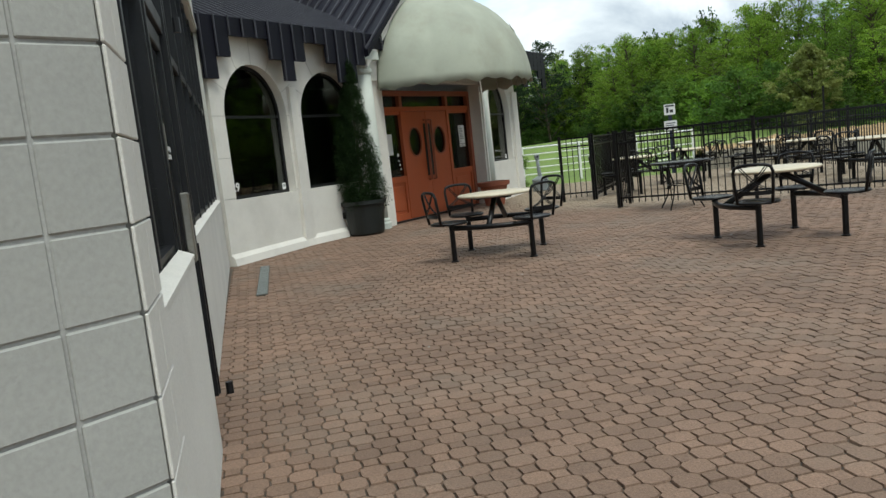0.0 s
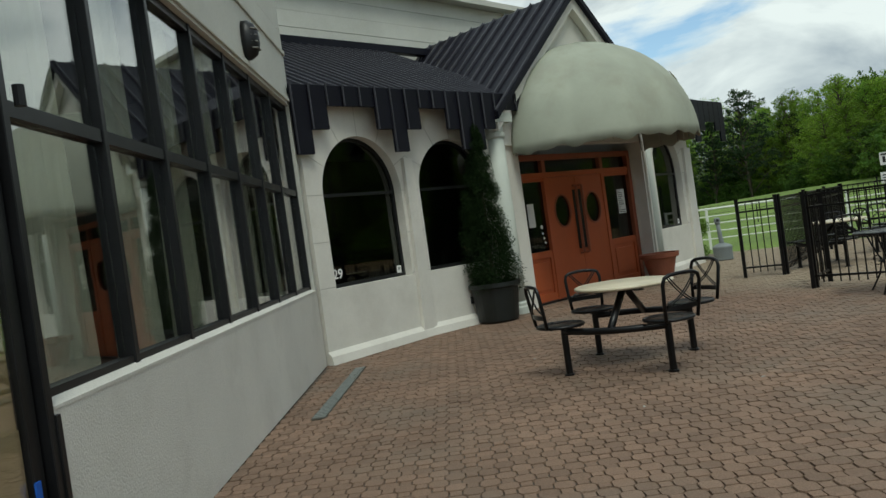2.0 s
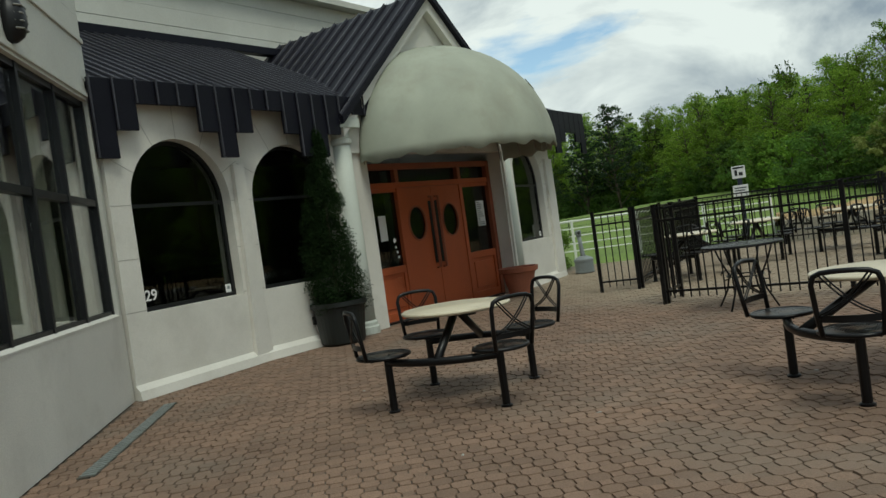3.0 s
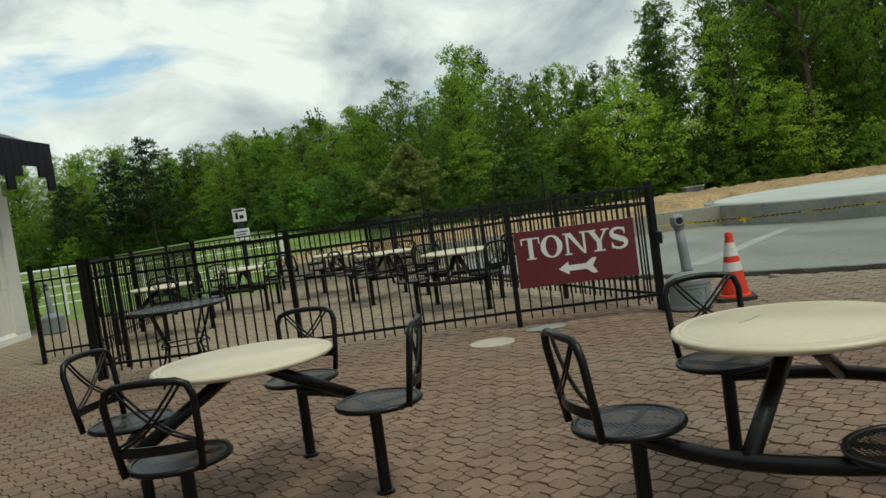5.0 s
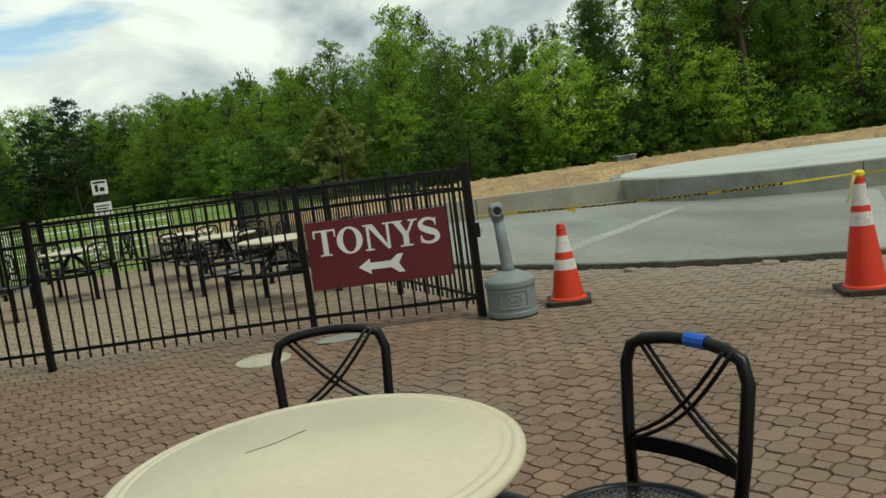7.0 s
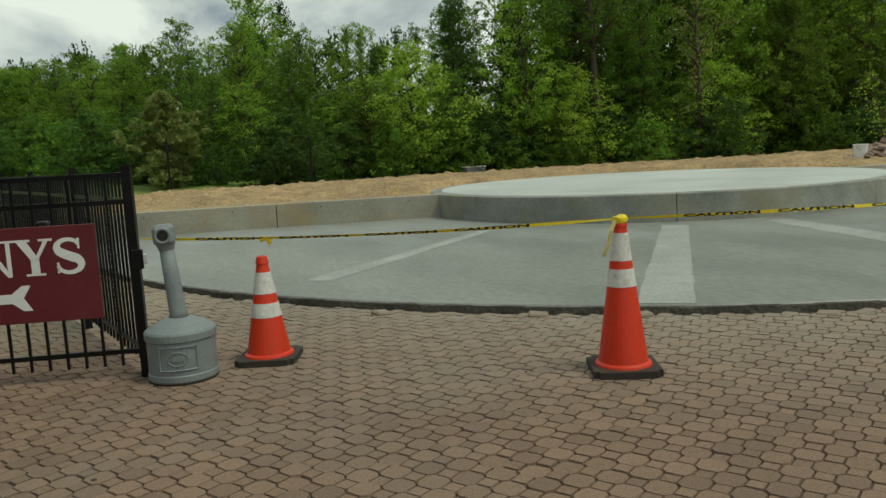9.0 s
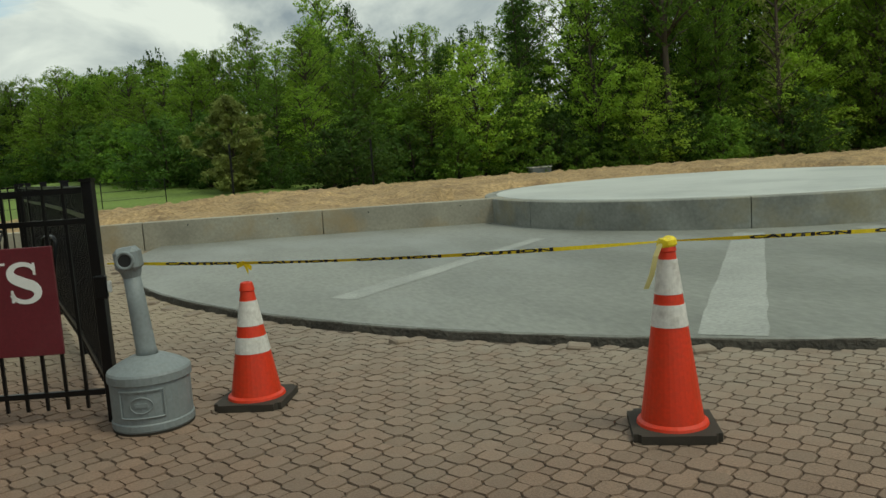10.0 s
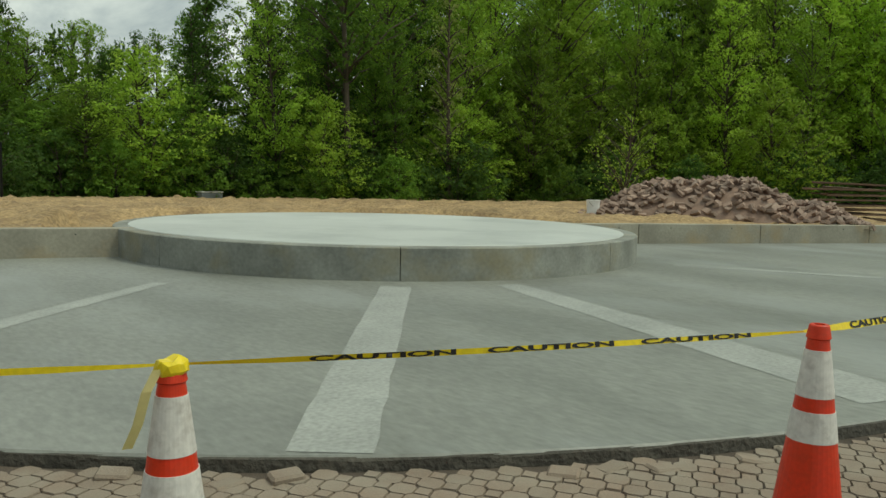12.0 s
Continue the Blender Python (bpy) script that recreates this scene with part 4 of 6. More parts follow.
def entrance():
    d = thing("door_2", D, "orange double entrance doors with oval windows and sidelights", "door", kind="structure")
    H, W = 2.10, 0.965
    # outer frame and transom lights
    for bx in ((-1.80, -1.70, -0.06, 0.14, 0, 2.50), (1.70, 1.80, -0.06, 0.14, 0, 2.50), (-1.70, 1.70, -0.06, 0.14, 2.40, 2.50), (-1.70, 1.70, -0.05, 0.12, 2.10, 2.19),
               (-0.89, -0.80, -0.05, 0.12, 0, 2.10), (0.80, 0.89, -0.05, 0.12, 0, 2.10), (-0.89, -0.80, -0.05, 0.12, 2.19, 2.40), (0.80, 0.89, -0.05, 0.12, 2.19, 2.40)):
        part("door_frame", boxes(bx, bevel=0.006), M_DOORTRIM if bx[5] > 2.3 else M_DOOR, d)
    for xa, xb in ((-1.70, -0.89), (-0.80, 0.80), (0.89, 1.70)):
        p = part("transom_pane", boxes((xa, xb, 0.03, 0.036, 2.19, 2.40)), M_GLASS_D, d)
        p.visible_shadow = False
    for sgn in (-1, 1):
        xa, xb = sorted((sgn * 0.89, sgn * 1.70))
        for bx in ((xa, xb, -0.03, 0.06, 0.0, 0.14), (xa, xb, -0.03, 0.06, 0.74, 0.86), (xa, xa + 0.06, -0.03, 0.06, 0.14, 0.74), (xb - 0.06, xb, -0.03, 0.06, 0.14, 0.74), (xa, xb, -0.03, 0.06, 2.04, 2.10)):
            part("sidelight_rail", boxes(bx, bevel=0.005), M_DOOR, d)
        part("sidelight_panel", boxes((xa + 0.06, xb - 0.06, 0.0, 0.05, 0.14, 0.74)), M_DOOR, d)
        part("panel_field", boxes((xa + 0.11, xb - 0.11, -0.018, -0.001, 0.20, 0.68), bevel=0.012), M_DOOR, d)
        p = part("sidelight_pane", boxes((xa, xb, 0.02, 0.026, 0.86, 2.04)), M_GLASS_D, d)
        p.visible_shadow = False
        # leaf with an oval light
        x0, x1 = sorted((sgn * 0.006, sgn * 0.795))
        cx, cz, rx, rz = (x0 + x1) / 2 + sgn * 0.05, 1.50, 0.225, 0.285
        bm = bmesh.new()
        n = 32
        for y in (-0.03, 0.03):
            ov = [(cx + rx * math.cos(2 * math.pi * i / n), cz + rz * math.sin(2 * math.pi * i / n)) for i in range(n)]
            sq = []
            for i in range(n):
                a = 2 * math.pi * i / n
                c, s = math.cos(a), math.sin(a)
                t = min(((x1 - cx) / c if c > 1e-6 else 9e9), ((x0 - cx) / c if c < -1e-6 else 9e9), ((H - 0.005 - cz) / s if s > 1e-6 else 9e9), ((0.015 - cz) / s if s < -1e-6 else 9e9))
                sq.append((cx + c * t, cz + s * t))
            for cxx, czz in ((x0, 0.015), (x1, 0.015), (x1, H - 0.005), (x0, H - 0.005)):
                best = min(range(n), key=lambda i: (sq[i][0] - cxx) ** 2 + (sq[i][1] - czz) ** 2)
                sq[best] = (cxx, czz)
            a_ = [bm.verts.new((x, y, z)) for x, z in ov]
            b_ = [bm.verts.new((x, y, z)) for x, z in sq]
            for i in range(n):
                j = (i + 1) % n
                bm.faces.new((a_[i], a_[j], b_[j], b_[i]))
            if y < 0:
                fa, fb = a_, b_
        for i in range(n):
            j = (i + 1) % n
            bm.faces.new((fa[i], fa[j], a_[j], a_[i])); bm.faces.new((fb[i], fb[j], b_[j], b_[i]))
        bmesh.ops.recalc_face_normals(bm, faces=bm.faces)
        leaf = part("door_leaf", bm, M_DOOR, d)
        bm = bmesh.new()
        tube(bm, [(cx + (rx - 0.004) * math.cos(2 * math.pi * i / 32), -0.034, cz + (rz - 0.004) * math.sin(2 * math.pi * i / 32)) for i in range(32)], 0.016, 6, closed=True)
        part("oval_trim", bm, M_DOORTRIM, leaf)
        bm = bmesh.new()
        prism(bm, [(cx + (rx - 0.002) * math.cos(2 * math.pi * i / 32), cz + (rz - 0.002) * math.sin(2 * math.pi * i / 32)) for i in range(32)], 0.0, 0.006)
        p = part("oval_pane", bm, M_GLASS_D, leaf)
        p.visible_shadow = False
        bm = bmesh.new()
        hx = sgn * 0.085
        tube(bm, [(hx, -0.03, 0.72), (hx, -0.10, 0.72), (hx, -0.10, 1.92), (hx, -0.03, 1.92)], 0.022, 8)
        part("pull_handle", bm, M_DOORTRIM, leaf, "long dark pull handle")
        bm = boxes((hx - 0.035, hx + 0.035, -0.038, -0.031, 0.80, 1.85))
        part("push_plate", bm, M_FRAME, leaf)
    part("threshold", boxes((-1.70, 1.70, -0.12, 0.12, -0.01, 0.015), bevel=0.004), M_FRAME, d)
    return d


entrance()


def awning():
    a = thing("awning", D @ pose(-0.12, GF - 0.03, 2.44), "pale green half-dome canvas awning over the entrance", "awning")
    RX, RY, RZ = 1.93, 1.93, 1.86
    bm = bmesh.new()
    n, rows = 96, 18
    grid = []
    for j in range(rows + 1):
        ph = math.pi / 2 * j / rows
        ring = []
        for i in range(n + 1):
            th = math.pi * i / n
            lobe = 1 - 0.020 * (1 - abs(math.sin(th * 5.5)) ** 0.5)
            sag = (0.022 * math.sin(th * 31) + 0.02 * math.sin(th * 17 + 1)) if j == 0 else 0
            c = math.cos(ph)
            ring.append(bm.verts.new((-RX * math.cos(th) * c * lobe, -RY * math.sin(th) * c * lobe, RZ * math.sin(ph) + sag)))
        grid.append(ring)
    for p, q in zip(grid, grid[1:]):
        for i in range(n):
            bm.faces.new((p[i], p[i + 1], q[i + 1], q[i]))
    bmesh.ops.remove_doubles(bm, verts=bm.verts, dist=1e-4)
    bmesh.ops.solidify(bm, geom=bm.faces[:], thickness=0.012)
    part("canvas", bm, M_DOME, a, smooth=True)
    for i in range(1, 11, 2):
        th = math.pi * i / 11
        bm = bmesh.new()
        tube(bm, [(-RX * 0.979 * math.cos(th) * math.cos(p), -RY * 0.979 * math.sin(th) * math.cos(p), RZ * math.sin(p) + 0.004) for p in (math.pi / 2 * k / 24 for k in range(23))], 0.007, 5)
        part("seam", bm, M_DOME, a, "stitched canvas seam")
    for i in range(13):
        th = math.pi * i / 12
        bm = bmesh.new()
        tube(bm, [(-(RX - 0.11) * math.cos(th) * math.cos(p), -(RY - 0.11) * math.sin(th) * math.cos(p), (RZ - 0.11) * math.sin(p)) for p in (math.pi / 2 * k / 8 for k in range(9))], 0.012, 5)
        part("rib", bm, M_STEEL, a)
    # faded lettering patch on the front
    for k, (th, ph, w) in enumerate(((101, 33, 0.10), (106, 32, 0.12), (111, 31, 0.10))):
        t, p = radians(th + 12), radians(ph)
        c = Vector((-RX * math.cos(t) * math.cos(p), -RY * math.sin(t) * math.cos(p), RZ * math.sin(p))) * 1.004
        nrm = c.normalized().to_track_quat("Z", "Y").to_matrix().to_4x4()
        bm = bmesh.new()
        tube(bm, [Vector((0.05 * math.cos(q), 0.09 * math.sin(q), 0.0)) for q in (2 * math.pi * i / 14 for i in range(10 + 4 * (k != 1)))], 0.007, 4)
        bm.transform(Matrix.Translation(c) @ nrm)
        part("faded_mark", bm, M_CONC, a)


awning()

# ---- courtyard things ----
rnd = random.Random(7)


def mesh_seat(bm, r, z, k=13):
    """A round sheet of perforated metal."""
    w = r / k
    grid = {}

    def at(x, y):
        key = (round(x, 5), round(y, 5))
        if key not in grid:
            d = math.hypot(x, y)
            f = min(1.0, (r - 0.001) / d) if d > 1e-6 else 1.0
            grid[key] = bm.verts.new((x * f, y * f, z))
        return grid[key]
    for i in range(-k, k):
        for j in range(-k, k):
            x, y = i * w, j * w
            if math.hypot(x + w / 2, y + w / 2) > r + w * 0.2:
                continue
            o = [at(x, y), at(x + w, y), at(x + w, y + w), at(x, y + w)]
            if max(v.co.xy.length for v in o) > r - 0.004:
                if len({v for v in o}) == 4:
                    bm.faces.new(o)
                continue
            h = w * 0.27
            inn = [bm.verts.new((x + a, y + b, z)) for a, b in ((h, h), (w - h, h), (w - h, w - h), (h, w - h))]
            for q in range(4):
                bm.faces.new((o[q], o[(q + 1) % 4], inn[(q + 1) % 4], inn[q]))
    return bm


def cafe_table(m, label):
    t = thing("cafe_table", m, label, "table", "courtyard cafe tables")
    TR, LEG = 0.44, 0.635
    bm = bmesh.new()
    lathe(bm, [(0.0, 0.690), (TR - 0.03, 0.690), (TR - 0.012, 0.694), (TR, 0.706), (TR - 0.002, 0.716), (TR - 0.012, 0.722), (TR - 0.026, 0.7235),
               (TR - 0.030, 0.7180), (TR - 0.035, 0.7235), (TR - 0.048, 0.7250), (TR - 0.051, 0.7225), (TR - 0.055, 0.7255), (0.0, 0.727)], 56)
    part("tabletop", bm, M_TOP, t, smooth=True)
    bm = bmesh.new()
    box(bm, -0.28, 0.28, -0.03, 0.03, 0.662, 0.688)
    box(bm, -0.03, 0.03, -0.28, 0.28, 0.660, 0.686)
    part("bracket", bm, M_BLACK, t)
    for base in (180, 0):
        arc = bmesh.new()
        p0 = Vector((LEG * math.cos(radians(base)), LEG * math.sin(radians(base)), 0.385))
        p1 = Vector((LEG * math.cos(radians(base + 90)), LEG * math.sin(radians(base + 90)), 0.385))
        mid = (p0 + p1) / 2
        out = Vector((mid.x, mid.y, 0)).normalized()
        pts = []
        for i in range(13):
            u = i / 12
            p = p0.lerp(p1, u) + out * (0.12 * math.sin(math.pi * u))
            pts.append(p)
        tube(arc, pts, 0.030, 10)
        part("rail", arc, M_BLACK, t, smooth=True)
        st = bmesh.new()
        lowp = pts[6]
        tube(st, [lowp, lowp.lerp(Vector((out.x * 0.06, out.y * 0.06, 0.665)), 0.5), Vector((out.x * 0.06, out.y * 0.06, 0.665))], 0.032, 10)
        part("strut", st, M_BLACK, t, smooth=True)
    for k in range(4):
        a = radians(90 * k)
        d = Vector((math.cos(a), math.sin(a), 0))
        lg = bmesh.new()
        tube(lg, [d * LEG, d * LEG + Vector((0, 0, 0.40))], 0.030, 12)
        leg = part("leg", lg, M_BLACK, t, smooth=False)
        ft = bmesh.new()
        lathe(ft, [(0.045, 0.0), (0.045, 0.012), (0.034, 0.018)], 14, (d * LEG).x, (d * LEG).y)
        part("foot", ft, M_BLACK, leg)
    return t


def cafe_seat(table, m):
    """Swivel seat bolted to the table; its x axis points away from the table."""
    s = part("seat", mesh_seat(bmesh.new(), 0.192, 0.452), M_BLACK, table, "black perforated metal swivel seat")
    s.matrix_local = m
    bm = bmesh.new()
    tube(bm, [(-0.024, 0, 0.402), (-0.024, 0, 0.43)], 0.036, 12)
    part("swivel", bm, M_BLACK, s)
    bm = bmesh.new()
    n = 36
    tube(bm, [(0.2 * math.cos(2 * math.pi * i / n), 0.2 * math.sin(2 * math.pi * i / n), 0.445) for i in range(n)], 0.0135, 8, closed=True)
    part("seat_rim", bm, M_BLACK, s, smooth=True)
    for a in (45, 135):
        bm = bmesh.new()
        c = Vector((math.cos(radians(a)), math.sin(radians(a)), 0)) * 0.19
        tube(bm, [c + Vector((0, 0, 0.433)), -c + Vector((0, 0, 0.433))], 0.010, 6)
        part("seat_brace", bm, M_BLACK, s)
    # back frame leaning slightly outward
    lean = lambda z: 0.172 + (z - 0.445) * 0.13
    low = lambda z: 0.445 + (z - 0.445) * 0.885
    hw = 0.165
    pts = [(lean(0.445), -hw + 0.01, 0.445), (lean(0.60), -hw - 0.004, 0.60), (lean(0.78), -hw - 0.012, 0.78), (lean(0.835), -hw + 0.005, 0.835), (lean(0.855), -hw + 0.045, 0.855)]
    full = pts + [(lean(0.86) + 0.012, -0.06, 0.862), (lean(0.86) + 0.016, 0, 0.864), (lean(0.86) + 0.012, 0.06, 0.862)] + [(x, -y, z) for x, y, z in pts[::-1]]
    bm = bmesh.new()
    tube(bm, [(x, y, low(z)) for x, y, z in full], 0.0155, 10)
    part("back_frame", bm, M_BLACK, s, smooth=True)
    bm = bmesh.new()
    zc = 0.545
    for i in range(8):
        ya, yb = -0.165 + 0.33 * i / 8, -0.165 + 0.33 * (i + 1) / 8
        bow = lambda y: lean(zc) + 0.03 * (1 - (y / 0.165) ** 2)
        vs = [bm.verts.new((bow(y) + dx, y, z)) for y in (ya, yb) for dx in (-0.004, 0.004) for z in (zc - 0.02, zc + 0.02)]
        for q in ((0, 1, 5, 4), (2, 6, 7, 3), (1, 3, 7, 5), (0, 4, 6, 2)):
            bm.faces.new([vs[k] for k in q])
    bmesh.ops.remove_doubles(bm, verts=bm.verts, dist=1e-4)
    part("lumbar_bar", bm, M_BLACK, s)
    for sg in (-1, 1):
        for off in (0.0, 0.045):
            bm = bmesh.new()
            pp = []
            for i in range(9):
                u = i / 8
                y = sg * (-0.145 + 0.29 * u - (off if u > 0.1 else off) * (1 - 0.3 * u)) + sg * off * 0.2
                z = low(0.572 + 0.283 * u - 0.045 * math.sin(math.pi * u))
                pp.append((lean(z) + 0.008 * sg + 0.016 * math.sin(math.pi * u), max(-0.16, min(0.16, y)), z))
            tube(bm, pp, 0.0055, 6)
            part("cross_rod", bm, M_BLACK, s, smooth=True)
    return s


TABLES = [((-0.83, 11.92), 47, 0), ((2.17, 11.70), -22, 0), ((4.271, 10.373), -6, 0)]
FAR_TABLES = [((4.40, 17.50), 20), ((3.72, 19.7), 60), ((3.05, 21.8), 25), ((0.45, 19.4), 10), ((1.45, 21.3), 35)]
TURN = {0: (8, -10, -6, 5), 1: (6, 4, -4, 10), 2: (26, -6, 8, -4)}
proto_t = cafe_table(pose(TABLES[0][0][0], TABLES[0][0][1], 0, 0, 0, TABLES[0][1]), "round cream-topped cafe table with four black swivel seats")
for k in range(4):
    cafe_seat(proto_t, pose(0, 0, 0, 0, 0, 90 * k) @ pose(0.662, 0, 0, 0, 0, TURN[0][k]))
for ti, ((tx, ty), rz) in enumerate([(a, b) for a, b, c in TABLES] + FAR_TABLES):
    tb = copy_thing(proto_t, pose(tx, ty, 0, 0, 0, rz)) if ti else proto_t
    if ti == 2:
        tagged(tb, "round cafe table with blue tape on one seat")
    if ti >= 3:
        tagged(tb, "round cream-topped cafe table inside the fence")
    seats = [o for o in tb.children if o.name.startswith("seat")]
    for k, o in enumerate(seats):
        o.matrix_local = pose(0, 0, 0, 0, 0, 90 * k) @ pose(0.662, 0, 0, 0, 0, TURN.get(ti, (5, -7, 3, 9))[k])
    if ti == 2:
        bm = bmesh.new()
        tube(bm, [(0.2415, 0.0, 0.8165), (0.239, -0.06, 0.8145)], 0.0175, 10)
        part("tape", bm, M_BLUE, seats[0], "band of blue tape on the back rail")
        bm = bmesh.new()
        tube(bm, [(-0.16, 0.10, 0.7268), (-0.10, 0.13, 0.7270), (-0.03, 0.19, 0.7268)], 0.0010, 5)
        part("scratch", bm, M_BARK, tb, "dark hairline crack across the top")


# ---- fence ----
FH = 1.235


def picket_panel(f, ax, ay, bx, by, gap=0.104, post_a=True, post_b=True, zoff=0.0, thin=0.0075):
    d = math.hypot(bx - ax, by - ay)
    az = math.degrees(math.atan2(bx - ax, by - ay))
    m = pose(ax, ay, zoff, 0, 0, 90 - az)
    for flag, x in ((post_a, 0.0), (post_b, d)):
        if flag:
            bm = boxes((x - 0.026, x + 0.026, -0.026, 0.026, -0.02, FH + 0.03), bevel=0.003)
            box(bm, x - 0.031, x + 0.031, -0.031, 0.031, FH + 0.03, FH + 0.045)
            bm.transform(m)
            part("post", bm, M_BLACK, f)
    for z in (0.16, FH - 0.17, FH - 0.012):
        bm = boxes((0.026, d - 0.026, -0.013, 0.013, z - 0.014, z + 0.014))
        bm.transform(m)
        part("rail", bm, M_BLACK, f)
    n = max(2, int(round((d - 0.05) / gap)))
    for i in range(1, n):
        x = 0.026 + (d - 0.052) * i / n
        bm = boxes((x - thin, x + thin, -thin, thin, 0.075, FH - 0.012))
        bm.transform(m)
        part("picket", bm, M_BLACK, f)


def fence(name, pts, label, **kw):
    f = thing(name, pose(0, 0, 0), label, "fence", "patio fence panels")
    for i, (p, q) in enumerate(zip(pts, pts[1:])):
        picket_panel(f, *p, *q, post_a=(i == 0), **kw)
    return f


fence("metal_fence", [(0.28, 16.356), (2.374, 15.76), (4.54, 15.31), (5.905, 14.908)], "black metal picket fence with a maroon sign on it")
fence("metal_fence", [(5.905, 14.97), (5.54, 16.75), (5.08, 18.76), (4.62, 20.6), (4.22, 22.4), (3.9, 24.0)], "black metal picket fence beside the ash bin")
fence("metal_fence", [(3.84, 24.1), (2.0, 24.4), (0.27, 24.7)], "black metal picket fence before the lawn")
fence("metal_fence", [(-0.905, 18.43), (-0.32, 18.43)], "short black metal fence panel by the walkway")
fence("metal_fence", [(-0.28, 18.49), (-0.1, 20.5), (0.08, 22.6), (0.24, 24.64)], "black metal picket fence along the walkway")
fence("metal_gate", [(0.31, 16.41), (0.43, 17.0)], "open black metal gate folded inward")

# latch on the end post
lt = thing("gate_latch", pose(5.905, 14.908, 0.72, 0, 0, -15), "black metal latch box on the fence post", "latch")
part("box", boxes((-0.01, 0.055, -0.055, -0.027, -0.06, 0.06), bevel=0.006), M_BLACK, lt)
part("keeper", boxes((0.056, 0.075, -0.05, -0.03, -0.03, 0.03), bevel=0.004), M_WHITE, lt)

# direction sign on the fence
S_AZ = math.degrees(math.atan2(5.905 - 4.54, 14.908 - 15.31))
sign = thing("sign_board", pose(4.59, 15.295, 0.385, 0, 0, 90 - S_AZ) @ pose(0, 0, 0), "maroon sign board with white letters and arrow", "sign")
SW, SH = 1.17, 0.565
bd = boxes((0, SW, -0.052, -0.034, 0, SH), bevel=0.003)
part("board", bd, M_MAROON, sign)


def glyph(parent, strokes, x, w, h, z):
    bm = bmesh.new()
    for s in strokes:
        prism(bm, [(x + px * w, z + pz * h) for px, pz in s], -0.0545, -0.0515)
    bmesh.ops.recalc_face_normals(bm, faces=bm.faces)
    part("letter", bm, M_WHITE, parent)


def rect(x0, x1, z0, z1):
    return [(x0, z0), (x1, z0), (x1, z1), (x0, z1)]


def ring_strokes(n=22, t=0.24, tz=0.07):
    out = []
    for i in range(n):
        a, b = 2 * math.pi * i / n, 2 * math.pi * (i + 1) / n
        o = lambda q: (0.5 + 0.5 * math.cos(q), 0.5 + 0.52 * math.sin(q))
        e = lambda q: (0.5 + (0.5 - t) * math.cos(q), 0.5 + (0.52 - tz) * math.sin(q))
        out.append([o(a), o(b), e(b), e(a)])
    return out


def s_strokes(n=26):
    pts = []
    for i in range(n + 1):
        u = i / n
        if u < 0.5:
            a = radians(20 + u * 2 * 235)
            pts.append((0.5 + 0.36 * math.cos(a), 0.745 + 0.205 * math.sin(a)))
        else:
            a = radians(75 - (u - 0.5) * 2 * 250)
            pts.append((0.5 + 0.38 * math.cos(a), 0.255 + 0.215 * math.sin(a)))
    out, sides = [], []
    for i, (x, z) in enumerate(pts):
        (ax, az), (bx, bz) = pts[max(0, i - 1)], pts[min(n, i + 1)]
        w = 0.05 + 0.075 * math.exp(-((i / n - 0.5) / 0.2) ** 2)
        ln = math.hypot(bx - ax, bz - az) or 1
        nx, nz = -(bz - az) / ln * w * 1.3, (bx - ax) / ln * w
        sides.append(((x - nx, z - nz), (x + nx, z + nz)))
    for (a, b), (c, d) in zip(sides, sides[1:]):
        out.append([a, c, d, b])
    return out + [rect(0.80, 0.87, 0.68, 0.97), rect(0.10, 0.17, 0.03, 0.33)]


LETTERS = [
    (0.060, 0.185, [rect(0.38, 0.62, 0.03, 0.94), rect(0.24, 0.76, 0, 0.06), rect(0, 1, 0.93, 1), rect(0, 0.07, 0.70, 0.94), rect(0.93, 1, 0.70, 0.94)]),
    (0.250, 0.215, ring_strokes()),
    (0.478, 0.235, [rect(0.10, 0.20, 0.04, 0.96), rect(0.80, 0.90, 0.04, 0.96), [(0.10, 1), (0.34, 1), (0.90, 0.0), (0.80, 0.0)], rect(0.0, 0.32, 0, 0.06), rect(0.0, 0.2, 0.94, 1), rect(0.68, 1.0, 0.94, 1)]),
    (0.712, 0.215, [rect(0.40, 0.62, 0.04, 0.46), rect(0.26, 0.76, 0, 0.06), [(0.06, 0.96), (0.32, 0.96), (0.62, 0.44), (0.40, 0.44)], [(0.78, 0.96), (0.90, 0.96), (0.60, 0.44), (0.50, 0.44)], rect(0, 0.42, 0.94, 1), rect(0.64, 1.0, 0.94, 1)]),
    (0.925, 0.175, s_strokes()),
]
for lx, lw, st in LETTERS:
    glyph(sign, st, lx, lw, 0.215, 0.278)
bm = bmesh.new()
ax, az_ = 0.40, 0.150
prism(bm, [(ax, az_), (ax + 0.10, az_ + 0.065), (ax + 0.10, az_ + 0.028), (ax + 0.27, az_ + 0.028), (ax + 0.33, az_ + 0.075), (ax + 0.38, az_ + 0.075),
           (ax + 0.335, az_), (ax + 0.38, az_ - 0.075), (ax + 0.33, az_ - 0.075), (ax + 0.27, az_ - 0.028), (ax + 0.10, az_ - 0.028), (ax + 0.10, az_ - 0.065)], -0.0545, -0.0515)
bmesh.ops.recalc_face_normals(bm, faces=bm.faces)
part("arrow", bm, M_WHITE, sign)


